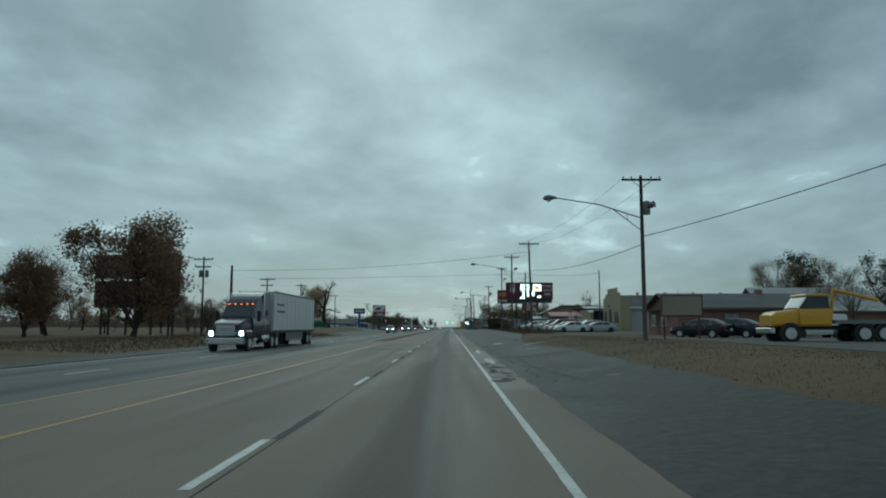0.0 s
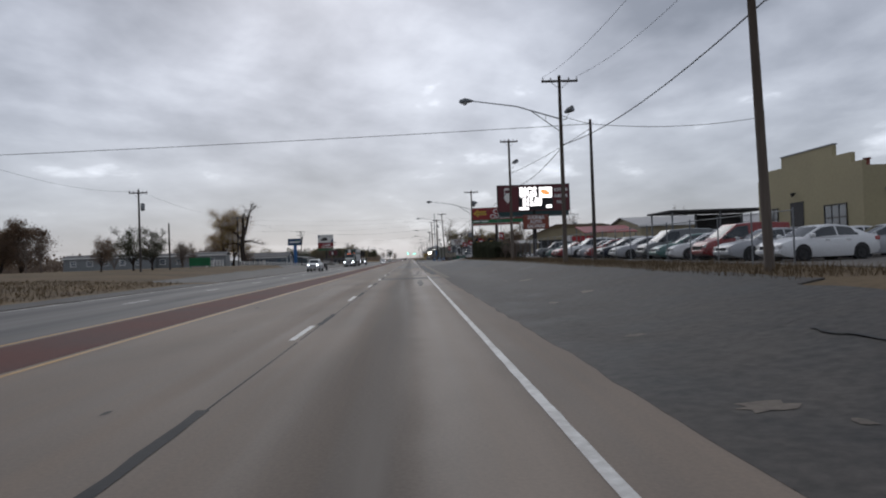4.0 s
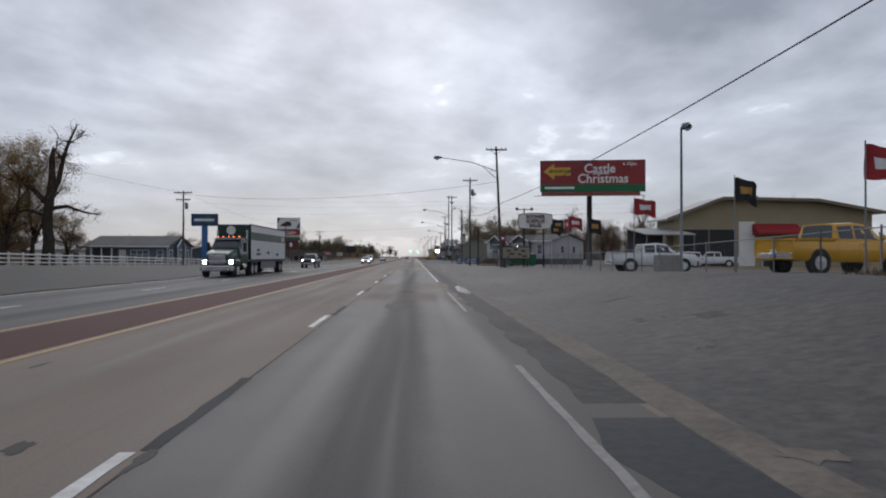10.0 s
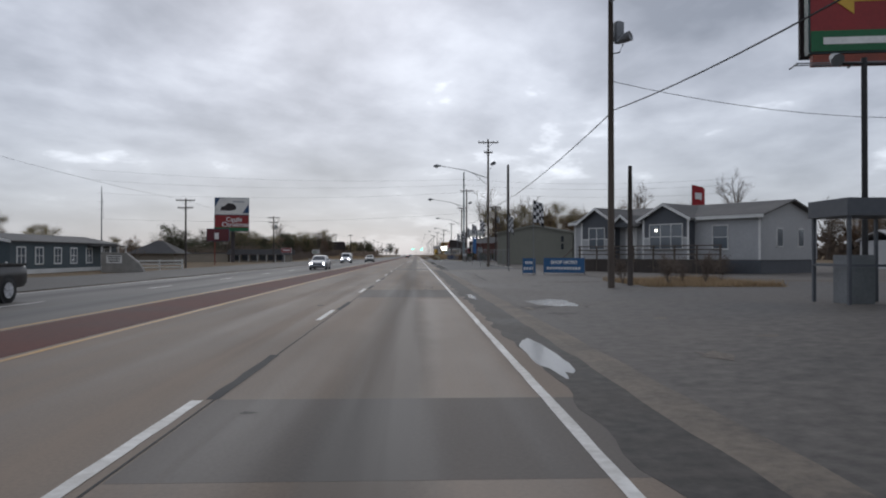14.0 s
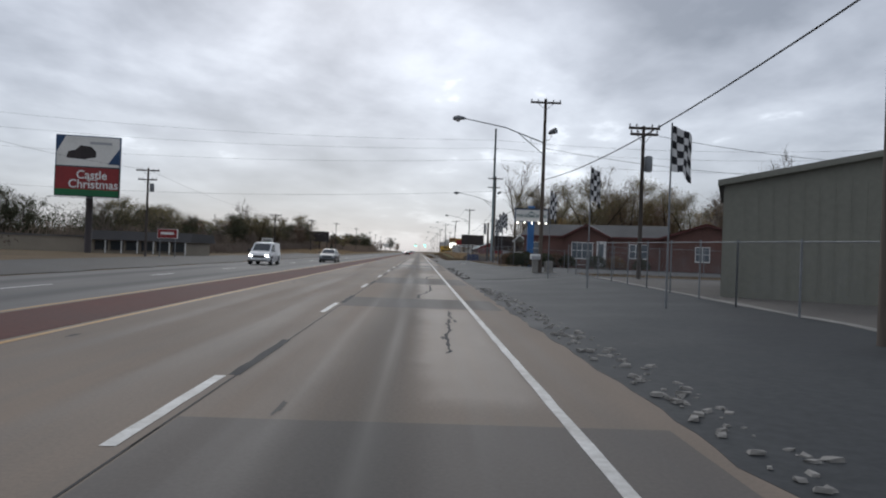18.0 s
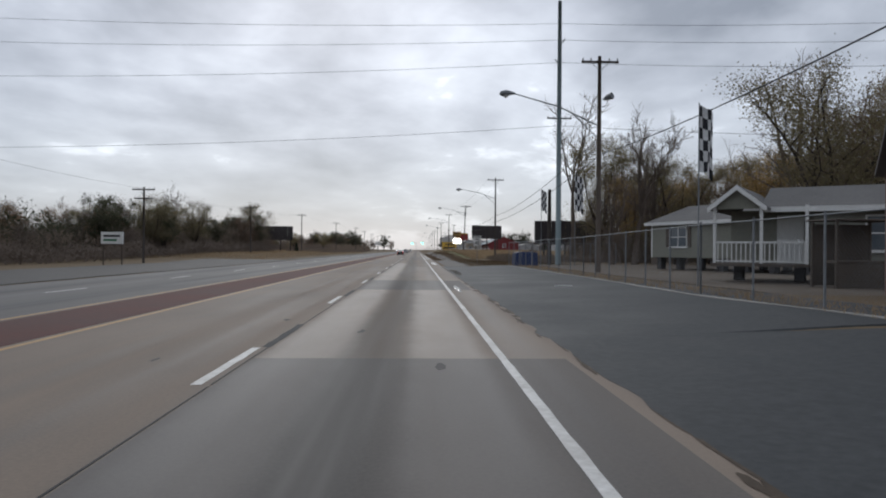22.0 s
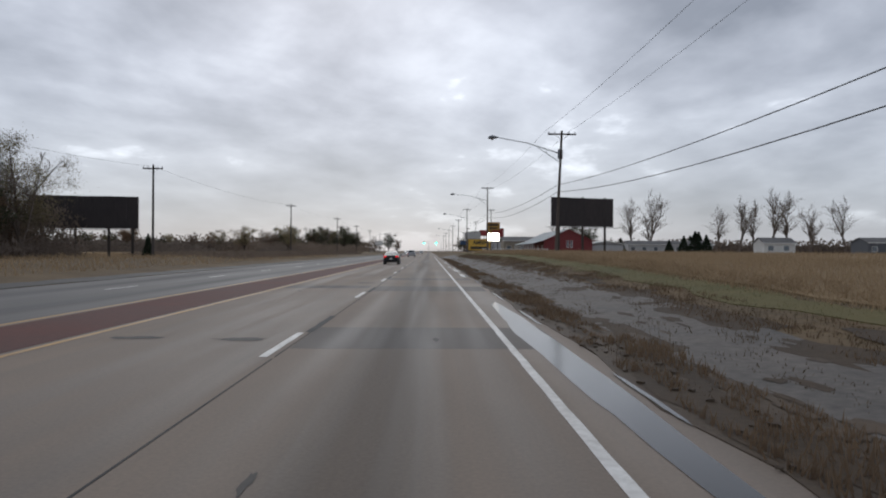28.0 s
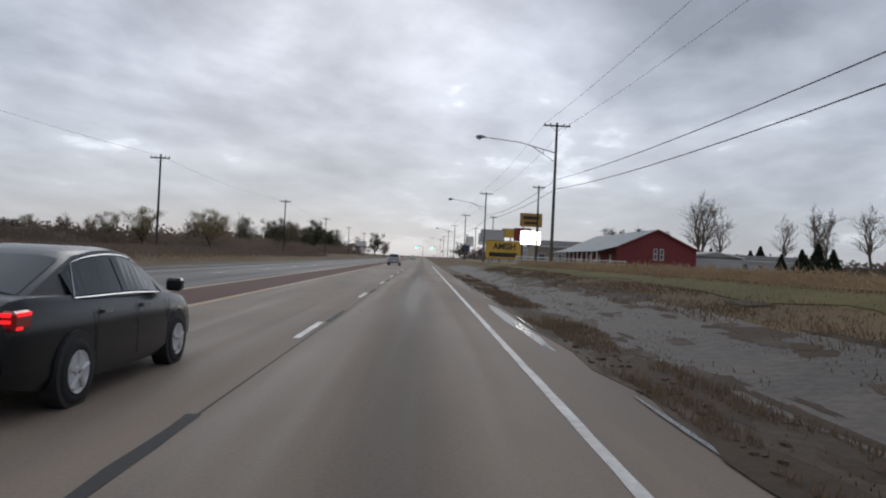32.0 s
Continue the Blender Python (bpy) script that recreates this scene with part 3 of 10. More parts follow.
# ---- ground ----
RIGHT_Y = [-200, 30, 90, 130, 200, 230, 262, 290, 345, 370, 400, 440, 465, 510, 545, 580, 620, 660, 720, 1200]
RIGHT_H = [0.5, 0.7, 0.8, 1.0, 1.1, 0.55, 0.38, 0.12, 0.12, 0.4, 0.35, 0.15, 0.15, 0.05, 0.8, 1.25, 1.2, 1.1, 1.0, 1.0]
LEFT_Y = [-200, 80, 120, 155, 210, 240, 286, 320, 410, 480, 534, 590, 666, 1200]
LEFT_H = [0.2, 0.3, 0.5, 1.0, 1.25, 0.8, 0.2, -0.3, -0.1, -0.2, 0.6, 0.7, 0.7, 0.7]
ROAD_L, ROAD_R = -16.2, 2.55


def gz(x, y):
    """The ground's height."""
    if x > ROAD_R:
        return float(np.interp(y, RIGHT_Y, RIGHT_H)) * smooth_step((x - 2.8) / 7.2) + 0.012 * noise.noise((x * 0.2, y * 0.2, 0)) * smooth_step((x - 3) / 4)
    if x < ROAD_L:
        return float(np.interp(y, LEFT_Y, LEFT_H)) * smooth_step((-x - 16.5) / 14) + 0.015 * noise.noise((x * 0.2, y * 0.2, 3)) * smooth_step((-x - 17) / 4)
    return 0.0


def on(x, y, turn=0.0, lift=0.0):
    return pose(x, y, gz(x, y) + lift, 0, 0, turn)


def sheet(xs, ys, zfun):
    verts = [(x, y, zfun(x, y)) for y in ys for x in xs]
    w = len(xs)
    faces = [(j * w + i, j * w + i + 1, (j + 1) * w + i + 1, (j + 1) * w + i) for j in range(len(ys) - 1) for i in range(w - 1)]
    return verts, faces


def raw(name, verts, faces, material):
    me = bpy.data.meshes.new(name)
    me.from_pydata(verts, [], faces)
    me.materials.append(material)
    return me


gx = [-2600, -1200, -600, -300, -160, -100, -70] + [-55 + 2.5 * i for i in range(15)] + [-17, -16.2, -16.1, 2.5, 2.6, 3.2, 4] + [5 + 1.5 * i for i in range(20)] + [36, 42, 55, 75, 110, 200, 400, 800, 1600, 2600]
gy = [-400, -150, -60] + [-30 + 4.0 * i for i in range(205)] + [800, 850, 950, 1100, 1400, 2000, 3000, 4600]
v, f = sheet(gx, gy, lambda x, y: gz(x, y) - (0.12 if -16.15 < x < 2.55 else 0.0))
ground = new("ground", raw("ground", v, f, M["grass"]))
tagged(ground, "dry winter grass verge and fields beside the road", "ground", kind="structure")


def drape(name, x_a, x_b, y_a, y_b, material, label, category, lift=0.03, step=2.0, cols=8, ragged=0.25, parent=None, kind="structure", seed=0.0, ragged_a=None, inner=None):
    """A surface laid over the ground between two edges, either of them a number or a function of y."""
    rows = max(2, int((y_b - y_a) / step))
    verts, faces = [], []
    for j in range(rows + 1):
        y = y_a + (y_b - y_a) * j / rows
        a = x_a(y) if callable(x_a) else x_a
        b = x_b(y) if callable(x_b) else x_b
        if ragged_a is None:
            a += ragged * noise.noise((seed + 1.7, y * 0.35, 0))
        else:
            a += ragged_a * (noise.noise((seed + 1.7, y * 0.9, 0)) + 0.5 * noise.noise((seed + 3.7, y * 0.07, 0)))
        b += ragged * (noise.noise((seed + 5.1, y * 0.35, 0)) + 0.6 * noise.noise((seed + 9.1, y * 1.1, 0)))
        end = j in (0, rows)
        for i in range(-1, cols + 2):
            x = a + (b - a) * max(0, min(cols, i)) / cols
            up = inner if inner is not None and i == 0 else lift
            verts.append((x, y, gz(x, y) + (-0.04 if i in (-1, cols + 1) or end else up)))
    w = cols + 3
    faces = [(j * w + i, j * w + i + 1, (j + 1) * w + i + 1, (j + 1) * w + i) for j in range(rows) for i in range(cols + 2)]
    ob = new(name, raw(name, verts, faces, material))
    if parent:
        ob.parent = parent
        return tagged(ob, label) if label else ob
    return tagged(ob, label, category, kind=kind)


# ---- road ----
EDGE, DASH, YEL_A, YEL_B, LEFT_DASH = 1.37, -2.36, -6.08, -8.62, -12.35
road = solo("road", boxes((YEL_B, ROAD_R, -60, 1400, -0.3, 0.0)), M["concrete"], "worn brown-grey damp concrete highway, stains, wheel tracks with painted wet sheen", "road", kind="structure")
left_road = solo("road_oncoming", boxes((ROAD_L, YEL_B - 0.01, -60, 1400, -0.3, 0.0)), M["left_road"], "damp grey concrete oncoming lanes of the highway", "road", kind="structure")


def strip(bm, x0, x1, y0, y1, z=0.005, jag=0.0):
    """A thin raised strip of paint or tar, with slightly worn ends."""
    n = max(1, int((y1 - y0) / 6)) if jag == 0 else max(2, int((y1 - y0) / 0.5))
    prev = None
    for i in range(n + 1):
        y = y0 + (y1 - y0) * i / n
        o = jag * noise.noise((x0 * 3, y * 1.3, 2)) if jag else 0
        q = jag * noise.noise((x1 * 3 + 7, y * 1.7, 5)) if jag else 0
        cur = [bm.verts.new((x0 + o, y, z)), bm.verts.new((x1 + q, y, z))]
        if prev:
            bm.faces.new((prev[0], prev[1], cur[1], cur[0]))
        prev = cur
    return bm


bm = bmesh.new()
strip(bm, EDGE - 0.06, EDGE + 0.06, -60, 126, jag=0.012)
strip(bm, EDGE - 0.06, EDGE + 0.06, 226, 700, jag=0.015)
part("edge_line", bm, M["white_line"], road, "worn white painted edge line")
bm = bmesh.new()
for ya, yb in ((126, 131), (133.5, 139), (166, 193), (203, 214)):
    strip(bm, EDGE - 0.05, EDGE + 0.05, ya, yb, jag=0.02)
part("edge_line", bm, M["faded_line"], road, "nearly worn away white edge line")
bm = strip(bmesh.new(), YEL_A - 0.06, YEL_A + 0.06, -60, 900, jag=0.012)
part("yellow_line", bm, M["yellow_line"], road, "worn yellow painted line")
bm = strip(bmesh.new(), YEL_B - 0.06, YEL_B + 0.06, -60, 900, jag=0.012)
part("yellow_line", bm, M["yellow_line"], road, "worn yellow painted line")
part("median_strip", boxes((YEL_B + 0.22, YEL_A - 0.2, 78, 1400, -0.02, 0.006)), M["red_median"], road, "red stamped median strip")
bm = strip(bmesh.new(), ROAD_L + 0.35, ROAD_L + 0.46, -60, 330, jag=0.012)
part("edge_line", bm, M["white_line"], left_road, "worn white painted edge line")

D_N = [0, 3, 7, 9, 10, 13, 19, 20, 22, 26, 29, 31, 32, 34, 35, 41, 42, 44, 45, 47, 67]
D_Y = [6.96, 43.97, 95.86, 120.8, 133.9, 172.6, 250.6, 263.5, 288.2, 336.1, 371.7, 395.0, 407.7, 432.2, 444.7, 521.4, 534.5, 559.9, 573.2, 598.3, 848.0]
dash_me = mesh_of("lane_dash", strip(bmesh.new(), -0.065, 0.065, 0, 3.05, jag=0.012), M["white_line"])
tar_me = mesh_of("tar_seam", strip(bmesh.new(), -0.05, 0.09, 0, 3.4, z=0.0042, jag=0.04), M["tar"])
thin_me = mesh_of("joint", boxes((-0.012, 0.012, 0, 12.6, -0.004, 0.0038)), M["tar"])
for k in range(-3, 60):
    y = float(np.interp(k, D_N, D_Y)) if k >= 0 else D_Y[0] + 12.3 * k
    for me, x, yy in ((dash_me, DASH, y), (tar_me, DASH + 0.12, y + 3.1), (thin_me, DASH + 0.17, y)):
        ob = new(me.name, me)
        ob.location = (x, yy, 0)
        ob.parent = road
    ob = new("lane_dash", dash_me)
    ob.location = (LEFT_DASH, y + 4, 0)
    ob.parent = left_road


def panel(y0, y1, material, x0=DASH + 0.2, x1=EDGE + 0.9, name="patch_panel", label="", lift=0.001):
    bm = boxes((x0, x1, y0, y1, -0.02, lift))
    part(name, bm, material, road, label)


# replaced slabs: darker, and a few paler
for y0, y1 in ((120.4, 124.7), (159.5, 161.7), (177.2, 193), (193, 208), (213.4, 215.2), (223.4, 262), (263.8, 266.6), (284.9, 290.3), (332.1, 337.1),
               (350.2, 353.9), (364.6, 369.4), (369.6, 371.4), (391.2, 394.0), (396.8, 399.5), (402, 409.7), (427.1, 435.4), (505, 507), (522.3, 525.4), (538.5, 542.0), (549, 551)):
    panel(y0, y1, M["patch"], label="darker replaced concrete slab")
for y0, y1 in ((49, 50.7), (540.4, 542.4)):
    panel(y0, y1, M["patch"], x0=YEL_A + 0.15, x1=DASH - 0.1, label="darker replaced concrete slab")


def crack(points, width, parent, seed):
    """A jagged open crack, sealed with tar here and there."""
    rnd = random.Random(seed)
    fine = []
    for a, b in zip(points, points[1:]):
        n = max(2, int(math.dist(a, b) / 0.25))
        for i in range(n):
            t = i / n
            fine.append((a[0] + (b[0] - a[0]) * t + rnd.gauss(0, 0.03), a[1] + (b[1] - a[1]) * t))
    bm, prev = bmesh.new(), None
    for x, y in fine:
        w = width * rnd.uniform(0.35, 1.3)
        cur = [bm.verts.new((x - w / 2, y, 0.0056)), bm.verts.new((x + w / 2, y, 0.0056))]
        if prev:
            bm.faces.new((prev[0], prev[1], cur[1], cur[0]))
        prev = cur
    part("crack", bm, M["tar"], parent, "dark jagged crack")


crack([(0.1, 149.8), (0.22, 150.4), (0.52, 152.5), (0.82, 154.9), (1.06, 158.7)], 0.07, road, 1)
crack([(-0.07, 354.1), (-0.02, 355.9), (0.21, 357.1), (0.44, 359.3), (0.48, 363.7)], 0.08, road, 2)
crack([(0.34, 371.4), (0.43, 373.6), (0.92, 376.3), (1.3, 376.8)], 0.08, road, 3)
crack([(0.27, 327.6), (0.41, 329.5), (0.36, 331.9)], 0.06, road, 4)
crack([(0.57, 108), (0.57, 111.9), (0.64, 114.2), (0.6, 117.2)], 0.16, road, 5)
crack([(0.15, 169), (0.18, 171.4), (0.23, 174.8)], 0.06, road, 6)
crack([(0.53, 233.1), (0.94, 237.3), (0.82, 244.8)], 0.05, road, 7)
crack([(0.4, 341.6), (0.79, 349.7)], 0.06, road, 8)
crack([(0.5, 134), (0.9, 137), (0.4, 140), (1.1, 143), (0.7, 147)], 0.06, road, 9)
crack([(-2.0, 141), (0.3, 141.6), (1.5, 140.9)], 0.05, road, 10)
rnd = random.Random(14)
for k in range(22):
    y = 136.5 + k * 0.62
    xa = 0.35 + 0.5 * noise.noise((k * 0.5, 3, 1))
    xb = xa + rnd.uniform(0.35, 1.1) * (1 if k % 3 else -0.8)
    crack([(xa, y), ((xa + xb) / 2, y + rnd.uniform(0.05, 0.5)), (xb, y + rnd.uniform(-0.4, 0.7))], rnd.uniform(0.03, 0.11), road, 30 + k)
crack([(0.35, 136), (0.7, 139), (0.55, 142), (0.85, 145), (0.95, 148), (1.25, 150.5)], 0.14, road, 60)
crack([(1.45, 137), (1.5, 141), (1.6, 146), (1.55, 152)], 0.1, road, 61)
crack([(-1.3, 393.4), (-0.9, 396)], 0.05, road, 12)
crack([(0.5, 285.0), (0.75, 284.3), (0.97, 283.6)], 0.03, road, 13)
crack([(0.35, 293.5), (0.75, 292.7), (0.6, 291.6), (0.3, 290.4), (0.7, 289.5), (1.05, 289.9)], 0.05, road, 15)


def blot(x, y, rx, ry, material, name, label, parent=None, z=0.0062, seed=0, sides=44, category="", kind="structure", rag=1.0):
    """A flat puddle or stain with an uneven rim."""
    bm = bmesh.new()
    vs = []
    for k in range(sides):
        a = 2 * math.pi * k / sides
        r = 1 + rag * (0.55 * noise.noise((math.cos(a) * 1.3 + seed, math.sin(a) * 1.3, seed * 0.7)) + 0.4 * noise.noise((math.cos(a) * 3 + seed, math.sin(a) * 3, 1)) + 0.2 * noise.noise((math.cos(a) * 8 + seed, math.sin(a) * 8, 1)))
        px, py = x + rx * r * math.cos(a), y + ry * r * math.sin(a)
        vs.append(bm.verts.new((px, py, (gz(px, py) if px > ROAD_R else 0) + z)))
    bm.faces.new(vs)
    if parent:
        return part(name, bm, material, parent, label)
    return solo(name, bm, material, label, category or name, kind=kind)


blot(0.35, 131.4, 0.55, 1.2, M["patch"], "patch", "ragged dark patch", road, seed=2)
blot(0.75, 136.5, 0.35, 1.6, M["patch"], "patch", "ragged dark patch", road, seed=5)
blot(0.55, 112.5, 0.18, 3.2, M["patch"], "patch", "ragged dark patch", road, seed=7)
rnd = random.Random(8)
for k in range(34):
    blot(1.85 + rnd.gauss(0, 0.22), rnd.uniform(20, 31), rnd.uniform(0.05, 0.22), rnd.uniform(0.12, 0.55), M["tar"], "patch", "black broken patch", road, seed=k * 1.9, z=0.0062 + k * 0.0002)

# long puddles in the gutter
for i, (x, y, rx, ry) in enumerate(((2.0, 523, 0.28, 8.5), (2.05, 480, 0.3, 8), (1.75, 428, 0.1, 2.4), (1.95, 578.5, 0.1, 2.6), (2.15, 556, 0.16, 3.6), (2.15, 568, 0.14, 5), (2.15, 604, 0.16, 6), (1.9, 270, 0.22, 2.0), (2.0, 285, 0.14, 1.6), (1.95, 45, 0.14, 2.6), (2.0, 33, 0.2, 3.0), (2.15, 216, 0.25, 4))):
    blot(x, y, rx, ry, M["water"], "puddle", "shallow rain puddle along the gutter", seed=i * 1.3, category="puddle", rag=0.45)
for i, (x, y, rx, ry) in enumerate(((6.1, 180.2, 1.3, 0.9), (5.2, 44, 0.4, 0.5), (5.0, 49, 0.35, 0.6), (6.2, 52, 0.6, 0.5), (4.4, 62, 0.4, 1.0), (4.1, 281, 0.7, 1.5), (3.4, 262, 0.3, 1.2), (7.2, 187, 1.2, 0.5), (5.0, 236, 1.1, 0.6))):
    blot(x, y, rx, ry, M["water"], "puddle", "rain puddle on broken asphalt", z=0.034, seed=i * 2.1 + 3, category="puddle", rag=0.7)

# gutter pan and asphalt lots on the near side
GUT = 2.55
gutter = drape("gutter", 2.36, GUT + 0.3, 120, 331, M["gutter"], "stained concrete gutter edge beside the road", "gutter", lift=0.033, ragged=0.07, cols=3, step=0.5, inner=0.003, ragged_a=0.06)
drape("margin_strip", EDGE + 0.3, 2.42, 190, 330, M["asphalt"], "dark worn margin beside the edge line", "", lift=0.0032, step=0.4, cols=3, ragged=0.06, ragged_a=0.2, parent=road, seed=4)
drape("margin_strip", lambda y: float(np.interp(y, [132, 140, 150, 190], [2.05, 1.75, 1.62, 1.6])), 2.42, 132, 190, M["new_asphalt"], "black crumbled margin beside the edge line", "", lift=0.0034, step=0.3, cols=3, ragged=0.06, ragged_a=0.3, parent=road, seed=8)
lots = (
    ("shoulder", GUT - 0.14, lambda y: 6.4, -60, 36, "asphalt", "broken grey asphalt shoulder"),
    ("asphalt_lot", GUT - 0.14, lambda y: 7.2 + 1.2 * math.sin(y * 0.09) if y < 84 else 9.0 - 0.2 * math.sin(y * 0.13) if y < 150 else float(np.interp(y, [150, 174, 182, 186], [8.8, 8.3, 6.4, 7.0])), 36, 186, "asphalt", "cracked wet asphalt lot"),
    ("asphalt_lot", GUT - 0.14, lambda y: float(np.interp(y, [186, 195, 203, 207, 295.6, 296], [7.0, 9.6, 13.5, 26, 26, 11.5])), 186, 329, "lot_asphalt", "wide worn asphalt sales lot"),
    ("sealed_lot", GUT - 0.08, lambda y: 10.2 if y < 372 else float(np.interp(y, [372, 411.6, 412, 440, 466], [34, 34, 11.4, 10.6, 9.2])), 329, 466, "new_asphalt", "dark sealed asphalt lot"),
    ("shoulder", GUT + 0.3, lambda y: 5.6 + 0.8 * math.sin(y * 0.4), 466, 500, "old_asphalt", "broken asphalt shoulder"),
    )
for i, (nm, a, b, y0, y1, mt, lb) in enumerate(lots):
    drape(nm, a, b, y0, y1, M[mt], lb, "pavement", lift=0.03, ragged=0.35 if "asphalt" in mt and mt != "new_asphalt" else 0.2, cols=12, seed=i * 3.1, step=0.5, ragged_a=0.16 if mt == "new_asphalt" else 0.08, inner=0.004)
drape("shoulder", lambda y: 3.6, lambda y: 6.2, 500, 700, M["old_asphalt"], "broken old asphalt strip in the verge", "pavement", lift=0.016, ragged=0.4, cols=12, seed=31)
drape("verge_dirt", GUT - 0.1, 4.2, 500, 700, M["dirt"], "muddy strip between the road and broken asphalt", "verge", lift=0.011, ragged=0.3, cols=3)
drape("verge_green", lambda y: 7.7, lambda y: 9.3, 515, 700, M["green_grass"], "strip of green grass along the field", "verge", lift=0.02, ragged=0.9, step=1.0)
drape("field", lambda y: 9.7, lambda y: 240, 512, 1000, M["field"], "wide field of tall dry grass", "field", lift=0.05, ragged=0.6, cols=24, step=4)
drape("field", lambda y: -300, lambda y: -37, 545, 1000, M["field"], "wide field of tall dry grass", "field", lift=0.05, ragged=0.8, cols=24, step=4)
drape("gravel_yard", lambda y: 13.2, lambda y: 75, 80, 186, M["gravel"], "gravel salvage yard", "yard", lift=0.04, cols=16)
drape("gravel_yard", lambda y: 15, lambda y: 60, -10, 60, M["gravel"], "gravel truck yard", "yard", lift=0.04, cols=16)
drape("gravel_yard", lambda y: 11.0 if y < 330 else 10.0, lambda y: 60, 296, 374, M["gravel"], "gravel home sales yard", "yard", lift=0.04, cols=16)
drape("gravel_yard", lambda y: 11.3, lambda y: 50, 420, 475, M["dirt_gravel"], "brown gravel yard behind the fence", "yard", lift=0.04, cols=16)
drape("side_lot", lambda y: float(np.interp(y, [130, 200, 228, 500], [-22.5, -23.5, -30, -29])), lambda y: -16.4, 130, 500, M["asphalt"], "wide worn asphalt frontage beside the oncoming lanes", "pavement", lift=0.03, cols=10, ragged=0.7)
drape("side_lot", lambda y: -18.5, lambda y: -16.3, -60, 130, M["asphalt"], "asphalt shoulder of the oncoming lanes", "pavement", lift=0.025, cols=5, ragged=0.3)
drape("side_lot", lambda y: -18.2, lambda y: -16.3, 500, 900, M["asphalt"], "asphalt shoulder of the oncoming lanes", "pavement", lift=0.025, cols=5, ragged=0.3)

# litter and turf creeping over the broken strip, and dark stains across the lanes
rnd = random.Random(23)
def scatter_blots(count, pick, material, label, seed, lift):
    """Many small ragged patches of turf, mud or stain as one mesh."""
    rnd = random.Random(seed)
    bm = bmesh.new()
    for k in range(count):
        x, y, rx, ry = pick(rnd)
        vs = []
        for i in range(14):
            a = 2 * math.pi * i / 14
            r = rnd.uniform(0.55, 1.15)
            px, py = x + rx * r * math.cos(a), y + ry * r * math.sin(a)
            vs.append(bm.verts.new((px, py, gz(px, py) + lift + 0.00001 * k)))
        bm.faces.new(vs)
    solo("turf_patches", bm, M[material], label, "turf", kind="stuff")


def strip_edge(rnd):
    side = rnd.random()
    x = 3.55 + rnd.gauss(0, 0.3) if side < 0.45 else (5.95 - abs(rnd.gauss(0, 0.25)) if side < 0.75 else rnd.uniform(3.5, 6.3))
    return x, rnd.uniform(500, 660), rnd.uniform(0.05, 0.26), rnd.uniform(0.1, 0.8)


scatter_blots(330, lambda r: ((3.25 + r.gauss(0, 0.3)) if r.random() < 0.5 else (6.25 + r.gauss(0, 0.45)), r.uniform(500, 660), r.uniform(0.12, 0.5), r.uniform(0.4, 2.2)), "brown_leaf_litter", "dead turf creeping over the broken asphalt", 21, 0.0172)
scatter_blots(320, lambda r: (5.5 + abs(r.gauss(0, 0.7)), r.uniform(467, 512), r.uniform(0.08, 0.4), r.uniform(0.15, 0.8)), "grass", "dead tan turf creeping over the shoulder", 22, 0.03)
scatter_blots(160, strip_edge, "brown_leaf_litter", "brown litter over the broken asphalt", 1, 0.019)
scatter_blots(120, strip_edge, "dirt", "dead turf over the broken asphalt", 2, 0.0222)
scatter_blots(60, lambda r: (r.uniform(3.6, 6.0), r.uniform(500, 660), r.uniform(0.04, 0.22), r.uniform(0.1, 0.6)), "brown_leaf_litter", "dark damp hollows in the broken asphalt", 3, 0.0248)
scatter_blots(320, lambda r: (2.95 + r.gauss(0, 0.2), r.uniform(500, 660), r.uniform(0.05, 0.2), r.uniform(0.1, 0.8)), "brown_leaf_litter", "dead turf beside the gutter", 4, 0.015)
scatter_blots(110, lambda r: (r.uniform(2.9, 6.2), r.uniform(20, 330), r.uniform(0.1, 0.6), r.uniform(0.15, 0.9)), "asphalt", "dark damp spots on the worn asphalt", 5, 0.0322)
scatter_blots(150, lambda r: (r.uniform(4.6, 8.4), r.uniform(134, 184), r.uniform(0.3, 1.1), r.uniform(0.5, 2.6)), "new_asphalt", "black damp patches on the worn asphalt", 6, 0.0342)
scatter_blots(60, lambda r: (r.uniform(2.8, 6.2), r.uniform(20, 330), r.uniform(0.05, 0.35), r.uniform(0.1, 0.7)), "gutter", "pale worn spots on the asphalt", 6, 0.0366)
scatter_blots(110, lambda r: (r.uniform(-5.6, 1.2), r.uniform(20, 640), r.uniform(0.03, 0.1), r.uniform(0.06, 0.4)), "oil_stain", "small dark stains on the concrete lanes", 7, 0.0036)
for k in range(15):
    y = 500 + k * 9.3 + rnd.uniform(-2, 2)
    blot(2.42 + rnd.uniform(-0.05, 0.05), y, 0.035, rnd.uniform(1.0, 2.6), M["water"], "puddle", "narrow wet streak along the gutter", z=0.018, seed=k * 3.3, category="puddle", rag=0.4)
for k, (x, y, rx, ry) in enumerate(((-3.15, 523.4, 0.42, 0.2), (-5.1, 523.6, 0.42, 0.2), (-4.95, 250.7, 0.42, 0.14), (-2.75, 250.3, 0.32, 0.12), (-0.5, 241, 0.3, 1.6), (-0.6, 205, 0.35, 1.9), (-3.0, 545, 0.5, 0.25), (0.65, 442.8, 0.06, 0.08))):
    blot(x, y, rx, ry, M["oil_stain"], "stain", "dark oily stain on concrete", road, seed=k * 4.1)
